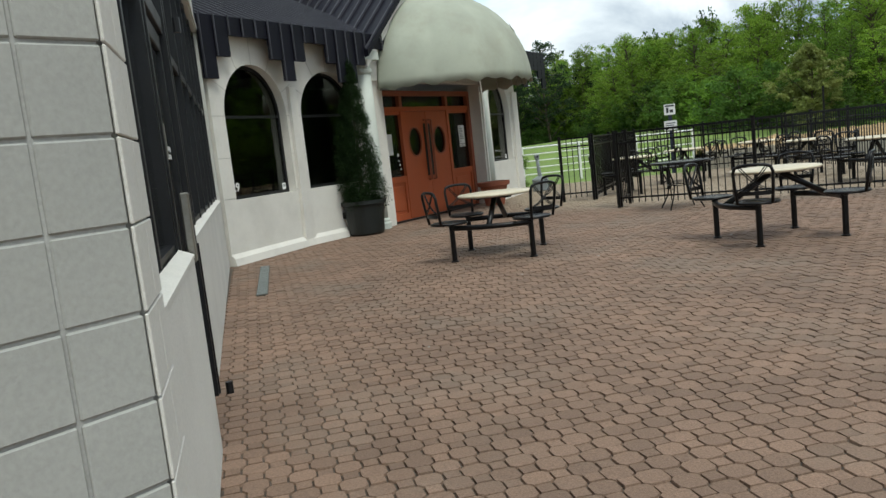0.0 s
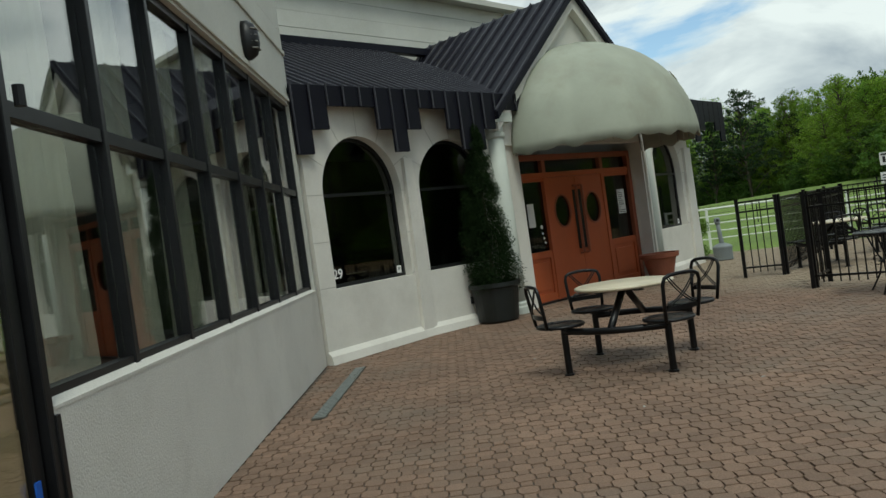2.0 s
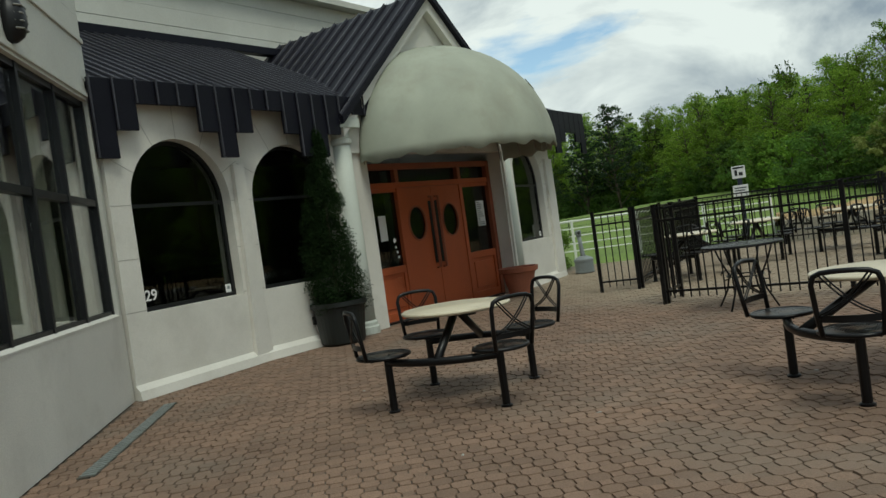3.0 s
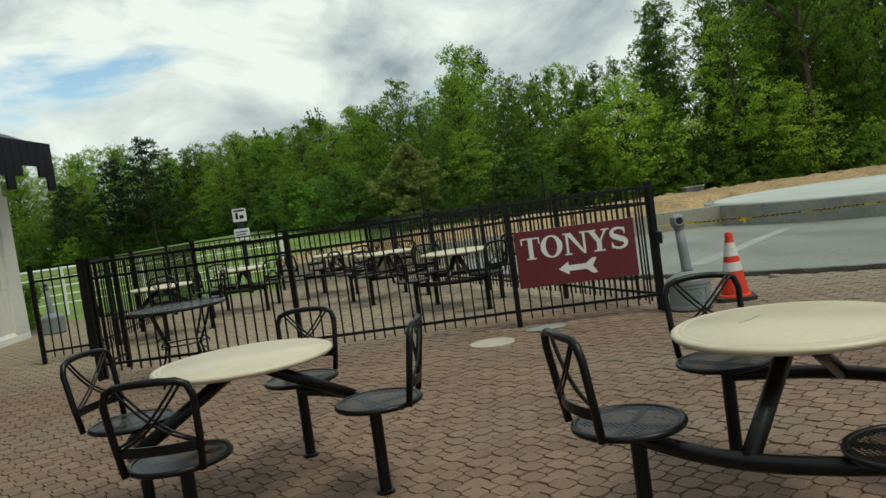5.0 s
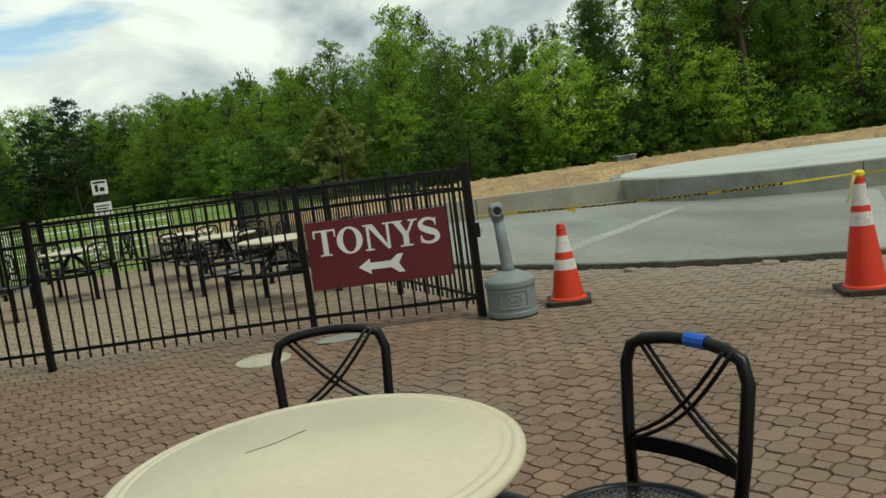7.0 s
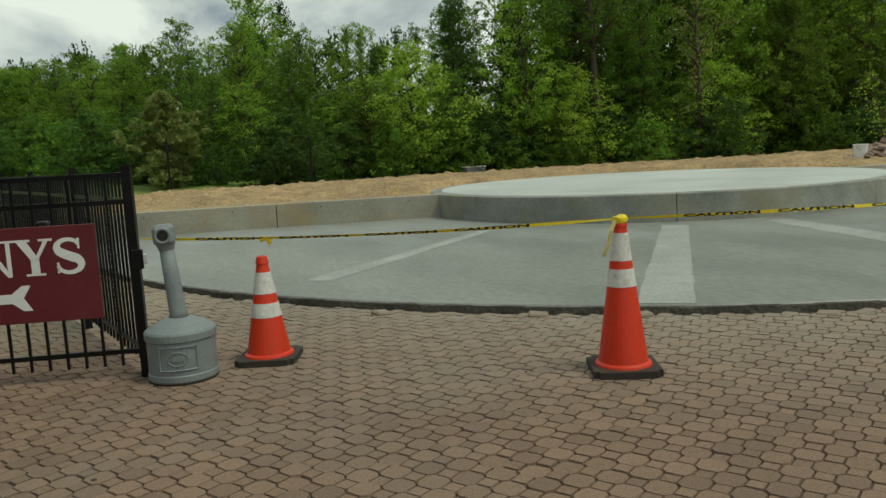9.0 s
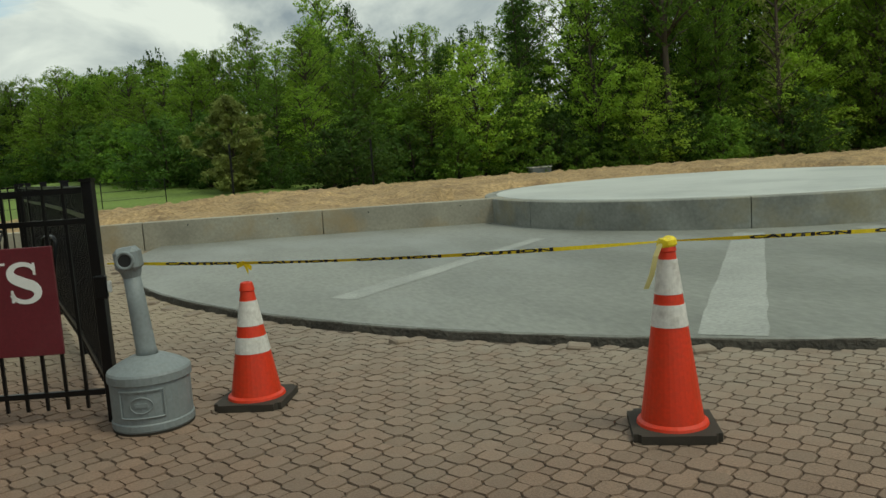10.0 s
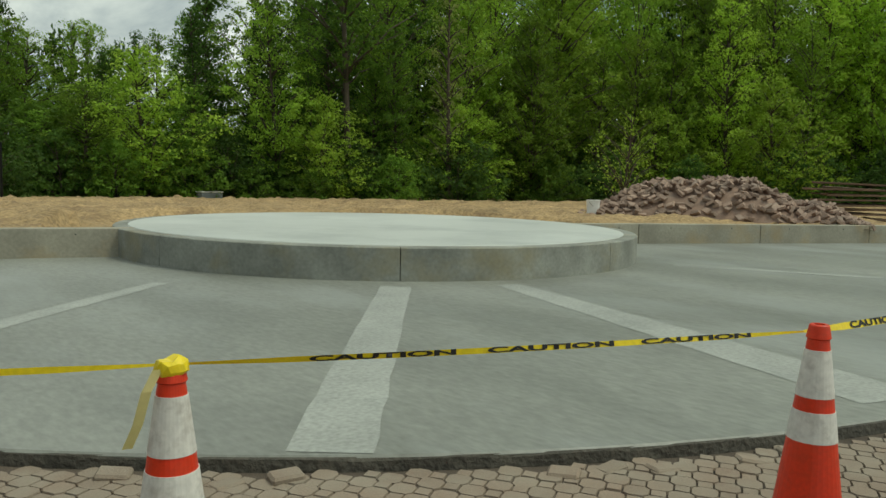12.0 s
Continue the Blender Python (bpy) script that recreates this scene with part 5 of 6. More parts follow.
# ---- ash bin and cones ----
def ash_bin(m, label):
    a = thing("ash_bin", m, label, "ash bin")
    bm = bmesh.new()
    lathe(bm, [(0.0, 0.012), (0.199, 0.012), (0.203, 0.02), (0.203, 0.05), (0.198, 0.056), (0.198, 0.250), (0.0, 0.250)], 40)
    part("bucket", bm, M_GREY, a, smooth=False)
    bm = bmesh.new()
    lathe(bm, [(0.200, 0.248), (0.207, 0.254), (0.207, 0.292), (0.200, 0.304), (0.15, 0.334), (0.09, 0.362), (0.062, 0.370), (0.0, 0.372)], 40)
    part("hood", bm, M_GREY, a, smooth=False)
    bm = bmesh.new()
    lathe(bm, [(0.0, 0.0), (0.200, 0.0), (0.202, 0.012), (0.0, 0.012)], 40)
    part("foot_ring", bm, M_RUBBER, a, "dark dirty foot ring")
    bm = bmesh.new()
    lean = pose(0, 0, 0.36) @ pose(0, 0, 0, 0, -4.5, 0) @ pose(0, 0, -0.36)
    tube(bm, [(0, 0, 0.355), (0, 0, 0.40), (0, 0, 0.60), (0, 0, 0.80)], [0.058, 0.050, 0.046, 0.042], 24)
    bm.transform(lean)
    part("neck", bm, M_GREY, a, smooth=True)
    bm = bmesh.new()
    box(bm, -0.060, 0.060, -0.066, 0.058, 0.800, 0.925, bevel=0.024)
    tube(bm, [(0, 0, 0.77), (0, 0, 0.81)], [0.043, 0.055], 20)
    tube(bm, [(0.040 * math.cos(q), -0.067, 0.862 + 0.040 * math.sin(q)) for q in (2 * math.pi * i / 24 for i in range(24))], 0.009, 8, closed=True)
    bm.transform(lean)
    part("head", bm, M_GREY, a, smooth=False)
    bm = bmesh.new()
    tube(bm, [(0, -0.0685, 0.862), (0, -0.05, 0.862)], 0.033, 16)
    bm.transform(lean)
    part("mouth", bm, M_INK, a, "black round opening")
    bm = bmesh.new()
    pr = [(-0.105, 0.09), (0.105, 0.09), (0.105, 0.225), (-0.105, 0.225)]
    for (xa, za), (xb, zb) in zip(pr, pr[1:] + pr[:1]):
        bend = lambda x: -math.sqrt(0.2015 ** 2 - x * x) if abs(x) < 0.2 else 0
        k = 6
        tube(bm, [(xa + (xb - xa) * i / k, bend(xa + (xb - xa) * i / k), za + (zb - za) * i / k) for i in range(k + 1)], 0.005, 5)
    part("label_frame", bm, M_GREY, a)
    bm = bmesh.new()
    tube(bm, [(0.055 * math.sin(q), -math.sqrt(0.2005 ** 2 - (0.055 * math.sin(q)) ** 2), 0.155 + 0.04 * math.cos(q)) for q in (2 * math.pi * i / 16 for i in range(16))], 0.003, 4, closed=True)
    box(bm, -0.03, 0.03, -0.203, -0.197, 0.145, 0.165)
    part("emblem", bm, M_GREY, a)
    return a


ash_bin(pose(6.11, 14.74, 0, 0, 0, -12), "grey plastic ash bin with tall neck by the fence post")


def cone(m, H, base, label, tied, cut=(0.562, 0.675, 0.728, 0.905)):
    c = thing("traffic_cone", m, label, "traffic cone", "orange traffic cones")
    b = base / 2
    bm = bmesh.new()
    box(bm, -b, b, -b, b, 0.0, 0.038)
    bmesh.ops.bevel(bm, geom=[e for e in bm.edges if abs(e.verts[0].co.x - e.verts[1].co.x) < 1e-6 and abs(e.verts[0].co.y - e.verts[1].co.y) < 1e-6], offset=0.032, segments=3, affect="EDGES")
    part("base", bm, M_RUBBER, c, "worn black rubber base")
    r0, r1 = base * 0.375, 0.028
    rad = lambda z: r0 + (r1 - r0) * (z - 0.038) / (H - 0.038)
    cuts = [0.038] + [H * q for q in cut] + [H]
    mats = [M_ORANGE, M_REFLECT, M_ORANGE, M_REFLECT, M_ORANGE]
    names = ["lower_body", "lower_band", "middle_body", "upper_band", "tip"]
    labs = ["", "scuffed white reflective band", "", "scuffed white reflective band", ""]
    for z0, z1, mt, nm, lb in zip(cuts, cuts[1:], mats, names, labs):
        e = 0.0025 if mt is M_REFLECT else 0.0
        pr = [(rad(z0) + e, z0), (rad(z1) + e, z1)]
        if nm == "lower_body":
            pr = [(r0 + 0.018, 0.038), (r0 + 0.014, 0.05), (rad(0.06), 0.06), (rad(z1), z1)]
        if nm == "tip":
            pr = [(rad(z0), z0), (rad(H - 0.05), H - 0.05), (rad(H - 0.05) + 0.005, H - 0.045), (rad(H) + 0.004, H - 0.004), (rad(H), H), (0.018, H), (0.016, H - 0.03)]
        bm = bmesh.new()
        lathe(bm, pr, 32)
        part(nm, bm, mt, c, lb, smooth=False)
    if tied:
        bm = bmesh.new()
        lathe(bm, [(0.033, H - 0.028), (0.042, H - 0.018), (0.039, H + 0.002), (0.026, H + 0.013), (0.0, H + 0.010)], 12)
        for v in bm.verts:
            v.co += Vector((rnd.uniform(-1, 1), rnd.uniform(-1, 1), rnd.uniform(-1, 1))) * 0.006
        part("tape_knot", bm, M_YELLOW, c, "knotted yellow tape")
        bm = bmesh.new()
        pts = [(-0.03, -0.03, H - 0.01), (-0.055, -0.055, H - 0.06), (-0.075, -0.06, H - 0.14), (-0.10, -0.06, H - 0.20)]
        for (p, q) in zip(pts, pts[1:]):
            vs = [bm.verts.new(Vector(s) + Vector((o, o * 0.3, 0))) for s in (p, q) for o in (-0.012, 0.012)]
            bm.faces.new((vs[0], vs[1], vs[3], vs[2]))
        bmesh.ops.solidify(bm, geom=bm.faces[:], thickness=0.001)
        part("tape_tail", bm, M_TAIL, c, "loose end of tape")
    return c


CONE1, CONE2, CONE3 = (6.64, 14.845), (8.335, 13.43), (10.21, 12.63)
cone(pose(*CONE1, 0, 0, 0, -24), 0.668, 0.37, "orange traffic cone with two white bands", False, (0.43, 0.56, 0.65, 0.85))
cone(pose(*CONE2, 0, 0, 0, -26), 0.85, 0.37, "tall orange traffic cone with caution tape tied on", True)
cone(pose(*CONE3, 0, 0, 0, -40), 0.885, 0.37, "tall orange traffic cone beside the slab edge", False)


def caution_tape(a, b, sag, wmul, label):
    """A strip of printed tape from a to b; it twists, so that it shows narrow in places."""
    t = thing("caution_tape", pose(*a), label, "tape", "caution tape spans")
    A_, B_ = Vector(a), Vector(b)
    L = (B_ - A_).length
    n = int(L / 0.05)
    d = (B_ - A_) / L
    side = d.cross(Vector((0, 0, 1))).normalized()
    strip, words = bmesh.new(), []
    prev = None
    rows = []
    for i in range(n + 1):
        u = i / n
        p = (B_ - A_) * u - Vector((0, 0, sag * 4 * u * (1 - u)))
        tw = 0.5 * math.sin(u * L * 1.7 + a[0]) + 0.25 * math.sin(u * L * 0.6)
        w = 0.038 * wmul * (Vector((0, 0, 1)) * math.cos(tw) + side * math.sin(tw)) * (0.35 + 0.65 * min(1, min(u, 1 - u) * L / 0.3))
        rows.append((p, w))
    for (p, w), (q, x) in zip(rows, rows[1:]):
        vs = [strip.verts.new(v) for v in (p - w, q - x, q + x, p + w)]
        strip.faces.new(vs)
    bmesh.ops.remove_doubles(strip, verts=strip.verts, dist=1e-5)
    part("strip", strip, M_YELLOW, t)
    k = 0
    s = 0.35
    while s < L - 0.5:
        i0 = s / L * n
        letters = "CAUTION"
        c = bpy.data.curves.new("lettering", "FONT")
        c.body, c.size, c.offset = letters, 0.075, 0.0032
        tmp = new("lettering", c)
        me = bpy.data.meshes.new_from_object(tmp.evaluated_get(bpy.context.evaluated_depsgraph_get()))
        bpy.data.objects.remove(tmp)
        for v in me.vertices:
            f = i0 + v.co.x * 1.25 / L * n
            j = min(n - 1, int(f))
            fr = f - j
            p = rows[j][0].lerp(rows[j + 1][0], fr)
            w = rows[j][1].lerp(rows[j + 1][1], fr)
            hgt = (v.co.y / 0.045 - 0.5) * 1.5
            nr = d.cross(w).normalized()
            off = nr * 0.0022
            if off.dot(side) < 0:
                off = -off
            v.co = p + w * hgt + off
        me.materials.clear()
        me.materials.append(M_INK)
        ob = new("lettering", me)
        ob.parent = t
        s += 0.52
        k += 1


KNOT = 0.846
TIP = 0.848
caution_tape((5.95, 14.94, 0.83), (CONE2[0], CONE2[1], KNOT), 0.03, 0.23, "yellow caution tape printed in black from fence post to cone")
caution_tape((CONE2[0], CONE2[1], KNOT), (CONE3[0] + 0.02, CONE3[1] + 0.06, TIP), 0.008, 0.23, "yellow caution tape printed in black, tied between tall cones")
caution_tape((CONE3[0] + 0.02, CONE3[1] + 0.06, TIP), (13.6, 12.6, 0.86), 0.04, 0.36, "yellow caution tape leading past the last cone")
for nm, (kx, ky, kz), turn in (("tape_bow", (6.62, 15.01 - 0.55 + 0.0, 0.80), 10), ("tape_bow", (CONE3[0] + 0.16, CONE3[1] + 0.058, TIP), 30)):
    u = (kx - 5.95) / (CONE2[0] - 5.95)
    if turn == 10:
        ky = 14.94 + (CONE2[1] - 14.94) * u
        kz = 0.83 + (KNOT - 0.83) * u - 0.03 * 4 * u * (1 - u)
    t = thing("tape_bow", pose(kx, ky, kz, 0, 0, turn), "knotted bow of yellow tape hanging on the line", "tape")
    for k, (dx, dz) in enumerate(((-0.05, -0.02), (0.055, -0.05), (0.03, -0.08))):
        bm = bmesh.new()
        vs = [bm.verts.new(v) for v in ((0, 0.003 * k, 0.012), (0, 0.003 * k, -0.012), (dx * 0.65, 0.012, dz * 0.65 - 0.012), (dx * 0.75, 0.012, dz * 0.65 + 0.012))]
        bm.faces.new(vs)
        bmesh.ops.solidify(bm, geom=bm.faces[:], thickness=0.001)
        part("loop", bm, M_YELLOW, t)

# manhole lid, drain
bm = bmesh.new()
lathe(bm, [(0.0, -0.02), (0.21, -0.02), (0.21, 0.008), (0.20, 0.012), (0.0, 0.012)], 32)
o = part("manhole_lid", bm, M_LID)
o.location = (4.10, 14.72, 0)
tagged(o, "pale round concrete cover set in the pavers", "manhole cover")
bm = bmesh.new()
lathe(bm, [(0.0, 0.006), (0.17, 0.002), (0.0, 0.0)], 20)
bm.transform(Matrix.Diagonal((1.25, 0.8, 1, 1)))
o = part("concrete_patch", bm, M_CONC)
o.location = (4.72, 15.02, 0.004)
tagged(o, "patch of worn concrete at the fence post", "patch")
dr = thing("drain_channel", pose(-4.10, 12.20, 0.004, 0, 0, 90 + 28.2), "grey slotted drain channel in the pavers", "drain")
part("frame", boxes((-2.45, 0.0, -0.062, 0.062, -0.02, 0.002)), M_EDGE, dr)
for i in range(40):
    part("slat", boxes((-2.42 + i * 0.0602, -2.42 + i * 0.0602 + 0.040, -0.054, 0.054, 0.002, 0.008)), M_DRAIN, dr)

# ---- things beyond the fence and along the walls ----


def rail_fence():
    f = thing("rail_fence", pose(-9.0, 27.2, 0, 0, 0, 17), "white metal rail fence beyond the building", "fence")
    n = 6
    for i in range(n + 1):
        part("post", boxes((i * 1.9 - 0.035, i * 1.9 + 0.035, -0.035, 0.035, -0.2, 1.08), bevel=0.006), M_WHITE, f)
    for z in (0.16, 0.38, 0.60, 0.82, 1.04):
        for i in range(n):
            bm = bmesh.new()
            tube(bm, [(i * 1.9 + 0.035, 0, z), ((i + 1) * 1.9 - 0.035, 0, z)], 0.030 if z > 1 else 0.018, 8)
            part("rail", bm, M_WHITE, f)


rail_fence()

M_NAVY = mat("dark_blue_post", (0.012, 0.018, 0.035), 0.5, vary=0.2, scale=5)
ps = thing("sign_post", pose(1.22, 25.8, -0.1, 0, 0, -4), "dark post with two small white notices", "sign")
part("post", boxes((-0.05, 0.05, -0.04, 0.04, 0, 1.85), bevel=0.006), M_NAVY, ps)
part("notice", boxes((-0.15, 0.15, -0.055, -0.042, 1.66, 1.95), bevel=0.003), M_WHITE, ps, "white notice with a black pictogram")
part("pictogram", boxes((-0.09, -0.03, -0.058, -0.0555, 1.72, 1.86), (0.0, 0.09, -0.058, -0.0555, 1.72, 1.80)), M_INK, ps)
part("caption", boxes((-0.12, 0.12, -0.058, -0.0555, 1.885, 1.925)), M_INK, ps)
part("notice", boxes((-0.17, 0.17, -0.055, -0.042, 1.24, 1.50), bevel=0.003), M_WHITE, ps)
for k in range(3):
    part("text_line", boxes((-0.13, 0.13 - 0.04 * k, -0.058, -0.0555, 1.42 - 0.06 * k, 1.445 - 0.06 * k)), M_NAVY, ps)

far_ash = ash_bin(pose(-2.02, 22.62, 0, 0, 0, 20), "grey plastic ash bin beside the building corner")
def wire_table():
    t = thing("patio_table", pose(1.28, 15.52, 0, 0, 0, 15), "black mesh patio table on scrolled wire legs", "table")
    bm = bmesh.new()
    n = 40
    tube(bm, [(0.43 * math.cos(2 * math.pi * i / n), 0.43 * math.sin(2 * math.pi * i / n), 0.705) for i in range(n)], 0.014, 8, closed=True)
    part("rim", bm, M_BLACK, t)
    part("top", mesh_seat(bmesh.new(), 0.42, 0.712), M_BLACK, t)
    for k in range(4):
        a = radians(45 + 90 * k)
        d = Vector((math.cos(a), math.sin(a), 0))
        bm = bmesh.new()
        tube(bm, [d * 0.36 + Vector((0, 0, 0.70)), d * 0.30 + Vector((0, 0, 0.55)), d * 0.20 + Vector((0, 0, 0.36)), d * 0.24 + Vector((0, 0, 0.2)), d * 0.36 + Vector((0, 0, 0.0))], 0.011, 8)
        part("leg", bm, M_BLACK, t, smooth=True)
        bm = bmesh.new()
        side = Vector((-d.y, d.x, 0))
        tube(bm, [d * (0.25 + 0.0) + d * 0.055 * math.cos(q) + Vector((0, 0, 0.36 + 0.055 * math.sin(q))) for q in (2 * math.pi * i / 16 for i in range(14))], 0.007, 6)
        part("scroll", bm, M_BLACK, t, smooth=True)
    bm = bmesh.new()
    tube(bm, [(0.20 * math.cos(2 * math.pi * i / 24), 0.20 * math.sin(2 * math.pi * i / 24), 0.36) for i in range(24)], 0.008, 6, closed=True)
    part("ring", bm, M_BLACK, t)


wire_table()


def brick_pile():
    p = thing("brick_pile", pose(26.6, 22.6, WALL_Z - 0.05, 0, 0, -57), "heap of salvaged red-brown bricks behind the wall", "brick pile")
    L, W, H = 3.5, 1.5, 1.05

    def hgt(x, y):
        u = x / L
        pk = 0.85 * math.exp(-((u + 0.42) / 0.40) ** 2) + 0.95 * math.exp(-((u - 0.18) / 0.36) ** 2) + 0.35 * math.exp(-((u - 0.75) / 0.25) ** 2)
        return max(0.0, H * min(1, pk) * (1 - (y / W) ** 2) * (1 - max(0, abs(u) - 0.85) / 0.15))
    vs, fs = [], []
    nx, ny = 36, 14
    for j in range(ny + 1):
        for i in range(nx + 1):
            x, y = -L + 2 * L * i / nx, -W + 2 * W * j / ny
            vs.append((x, y, hgt(x, y) * 0.93 - 0.04))
    for j in range(ny):
        for i in range(nx):
            a = j * (nx + 1) + i
            fs.append((a, a + 1, a + nx + 2, a + nx + 1))
    soup("core", vs, fs, M_BRICK, p)
    rb = random.Random(3)
    bm = boxes((-0.11, 0.11, -0.075, 0.075, -0.04, 0.04), bevel=0.008)
    me = bpy.data.meshes.new("brick")
    bm.to_mesh(me)
    bm.free()
    me.materials.append(M_BRICK1)
    for k in range(430):
        x = rb.uniform(-L, L)
        y = rb.uniform(-W, W * 0.4)
        o = new("brick", me)
        o.parent = p
        o.matrix_local = pose(x, y, hgt(x, y) + rb.uniform(-0.02, 0.05), rb.uniform(-60, 60), rb.uniform(-40, 40), rb.uniform(0, 360))


M_BRICK1 = mat("salvaged_brick_piece", (0.285, 0.20, 0.155), 0.9, vary=0.25, scale=4, grain=60, grain_amt=0.2, bump=0.4, stain=(0.36, 0.30, 0.25), stain_amt=0.6, stain_scale=3, rand=0.35)
brick_pile()

lum = thing("lumber_stack", pose(31.3, 20.0, WALL_Z - 0.05, 0, 0, -62), "stack of weathered boards behind the brick heap", "lumber")
rb = random.Random(8)
for k in range(22):
    lay, col = divmod(k, 3)
    bm = boxes((-1.9 + rb.uniform(-0.35, 0.3), 1.9 + rb.uniform(-0.3, 0.3), -0.14, 0.14, -0.022, 0.022), bevel=0.004)
    bm.transform(pose(0, -0.35 + 0.32 * col, 0.06 + 0.135 * lay, rb.uniform(-4, 4), rb.uniform(-2.5, 2.5), rb.uniform(-7, 7)))
    part("board", bm, M_LUMBER, lum)

bk = thing("bucket", pose(23.95, 24.55, WALL_Z - 0.03), "dirty white plastic bucket by the brick heap", "bucket")
bm = bmesh.new()
lathe(bm, [(0.0, 0.0), (0.15, 0.0), (0.18, 0.38), (0.19, 0.39), (0.19, 0.42), (0.17, 0.42), (0.165, 0.37), (0.0, 0.35)], 20)
part("pail", bm, M_WHITE, bk)
bm = bmesh.new()
tube(bm, [(0.19 * math.cos(q), -0.02 - 0.12 * math.sin(q), 0.36 - 0.13 * math.sin(q)) for q in (math.pi * i / 12 for i in range(13))], 0.006, 6)
part("handle", bm, M_STEEL, bk)
fb = thing("utility_box", pose(22.7, 45.6, -0.15), "small grey utility box at the wood's edge", "box")
part("cabinet", boxes((-0.5, 0.5, -0.3, 0.3, 0, 0.56), bevel=0.02), M_GREY, fb)
part("lid", boxes((-0.53, 0.53, -0.33, 0.33, 0.56, 0.61), bevel=0.01), M_WHITE, fb)

# wire fence across the lawn
wf = thing("wire_fence", pose(0, 0, 0), "thin dark wire fence across the lawn", "fence")
WPTS = [(-9 + 2.4 * k, 41.5 + 0.55 * k) for k in range(7)]
for k, (x, y) in enumerate(WPTS):
    bm = bmesh.new()
    zz = land(x, y)
    tube(bm, [(x, y, zz - 0.1), (x, y, zz + (1.25 if k == 4 else 1.05))], 0.035 if k == 4 else 0.022, 6)
    part("post", bm, M_BLACK, wf)
    if k:
        px, py = WPTS[k - 1]
        for h in (0.3, 0.65, 1.0):
            bm = bmesh.new()
            tube(bm, [(px, py, land(px, py) + h), (x, y, zz + h)], 0.007, 4)
            part("wire", bm, M_BLACK, wf)
for x, y, h in ((8.0, 42.6, 2.3), (13.6, 42.2, 2.2)):
    bm = bmesh.new()
    tube(bm, [(0, 0, -0.2), (0, 0, h)], 0.045, 8)
    o = part("fence_pole", bm, M_BLACK)
    o.location = (x, y, land(x, y))
    tagged(o, "tall dark pole standing at the edge of the dirt", "pole")

# numbers and stickers on the arched windows
nm = thing("window_number", A @ pose(HOLE_A[0] + 0.20, 0.143, 1.06), "white number on the dark window", "number")
text_mesh("29", 0.17, pose(0, 0, 0, 90, 0, 0), M_WHITE, "digits", nm, 0.002)
for fr, (x, z), w, h, lab in ((A, (HOLE_A[1] - 0.11, 0.985), 0.045, 0.055, "small white sticker on the window glass"), (R, (HOLE_R[1] - 0.13, 0.97), 0.05, 0.055, "small pale sticker on the window glass")):
    st = thing("window_sticker", fr @ pose(x, 0.145, z), lab, "sticker")
    part("label", boxes((-w, w, -0.0015, 0, -h, h)), M_WHITE, st)
    part("print", boxes((-w * 0.5, w * 0.5, -0.0025, -0.0018, -h * 0.1, h * 0.6)), M_GREY, st)
# ghosted row of reflected glasses stays a reflection; papers on the sidelights
for (x, z), w, h, lab in (((-1.26, 1.48), 0.085, 0.20, "white sheet of paper taped inside the sidelight"), ((1.45, 1.54), 0.12, 0.23, "printed poster taped inside the sidelight")):
    pp = thing("paper_notice", D @ pose(x, 0.016, z), lab, "notice")
    part("sheet", boxes((-w, w, -0.001, 0.0, -h, h)), M_WHITE, pp)
    if x > 0:
        rb = random.Random(2)
        for i in range(12):
            q = -h + 0.03 + (2 * h - 0.06) * i / 11
            part("print_bar", boxes((-w + 0.02, -w + 0.02 + rb.uniform(0.06, 2 * w - 0.04), -0.0024, -0.0014, q - 0.007, q + 0.007)), M_INK, pp)
for i, (x, z, r) in enumerate(((-1.03, 1.27, 0.035), (-1.02, 1.16, 0.022), (-1.0, 1.08, 0.022), (-0.98, 1.0, 0.022))):
    st = thing("door_sticker", D @ pose(x, 0.016, z), "small white sticker on the sidelight glass", "sticker", "stickers on the sidelight")
    bm = bmesh.new()
    lathe(bm, [(r, 0.0), (r, 0.001)], 14)
    bm.transform(pose(0, 0, 0, 90, 0, 0))
    part("disc", bm, M_WHITE, st)

# outlet with a white pipe on the arcade wall
ol = thing("wall_outlet", B @ pose(0.92, -0.002, 0.36), "black outlet box with a white cable down the wall", "outlet")
part("cover", boxes((-0.035, 0.035, -0.05, 0.0, -0.055, 0.055), bevel=0.006), M_BLACK, ol)
bm = bmesh.new()
tube(bm, [(0, -0.03, -0.05), (0.01, -0.05, -0.15), (0.06, -0.09, -0.27), (0.12, -0.13, -0.345)], 0.012, 8)
part("cable", bm, M_WHITE, ol, smooth=True)
# corner guards of the side door wall
bm = boxes((DOOR_B - 0.004, DOOR_B + 0.03, -0.02, -0.003, 0.0, SILL - 0.03), bevel=0.002)
bm.transform(G)
tagged(part("trim_corner", bm, M_FRAME), "dark metal corner guard beside the door", "trim", kind="structure")
# bits of litter on the pavers
rb = random.Random(17)
for k in range(26):
    x, y = rb.uniform(-2.5, 8), rb.uniform(5.5, 14.5)
    bm = bmesh.new()
    lathe(bm, [(0.0, 0.0), (0.018, 0.0), (0.012, 0.004), (0.0, 0.005)], 6)
    bm.transform(Matrix.Diagonal((rb.uniform(0.5, 1.4), rb.uniform(0.3, 0.8), 1, 1)))
    o = part("leaf_litter", bm, M_BAND if k % 3 else M_BARK)
    o.matrix_world = pose(x, y, 0.001, 0, 0, rb.uniform(0, 360))
    tagged(o, "tiny scrap of dry leaf on the pavers", "litter", "scraps on the pavers")

# ---- planting ----


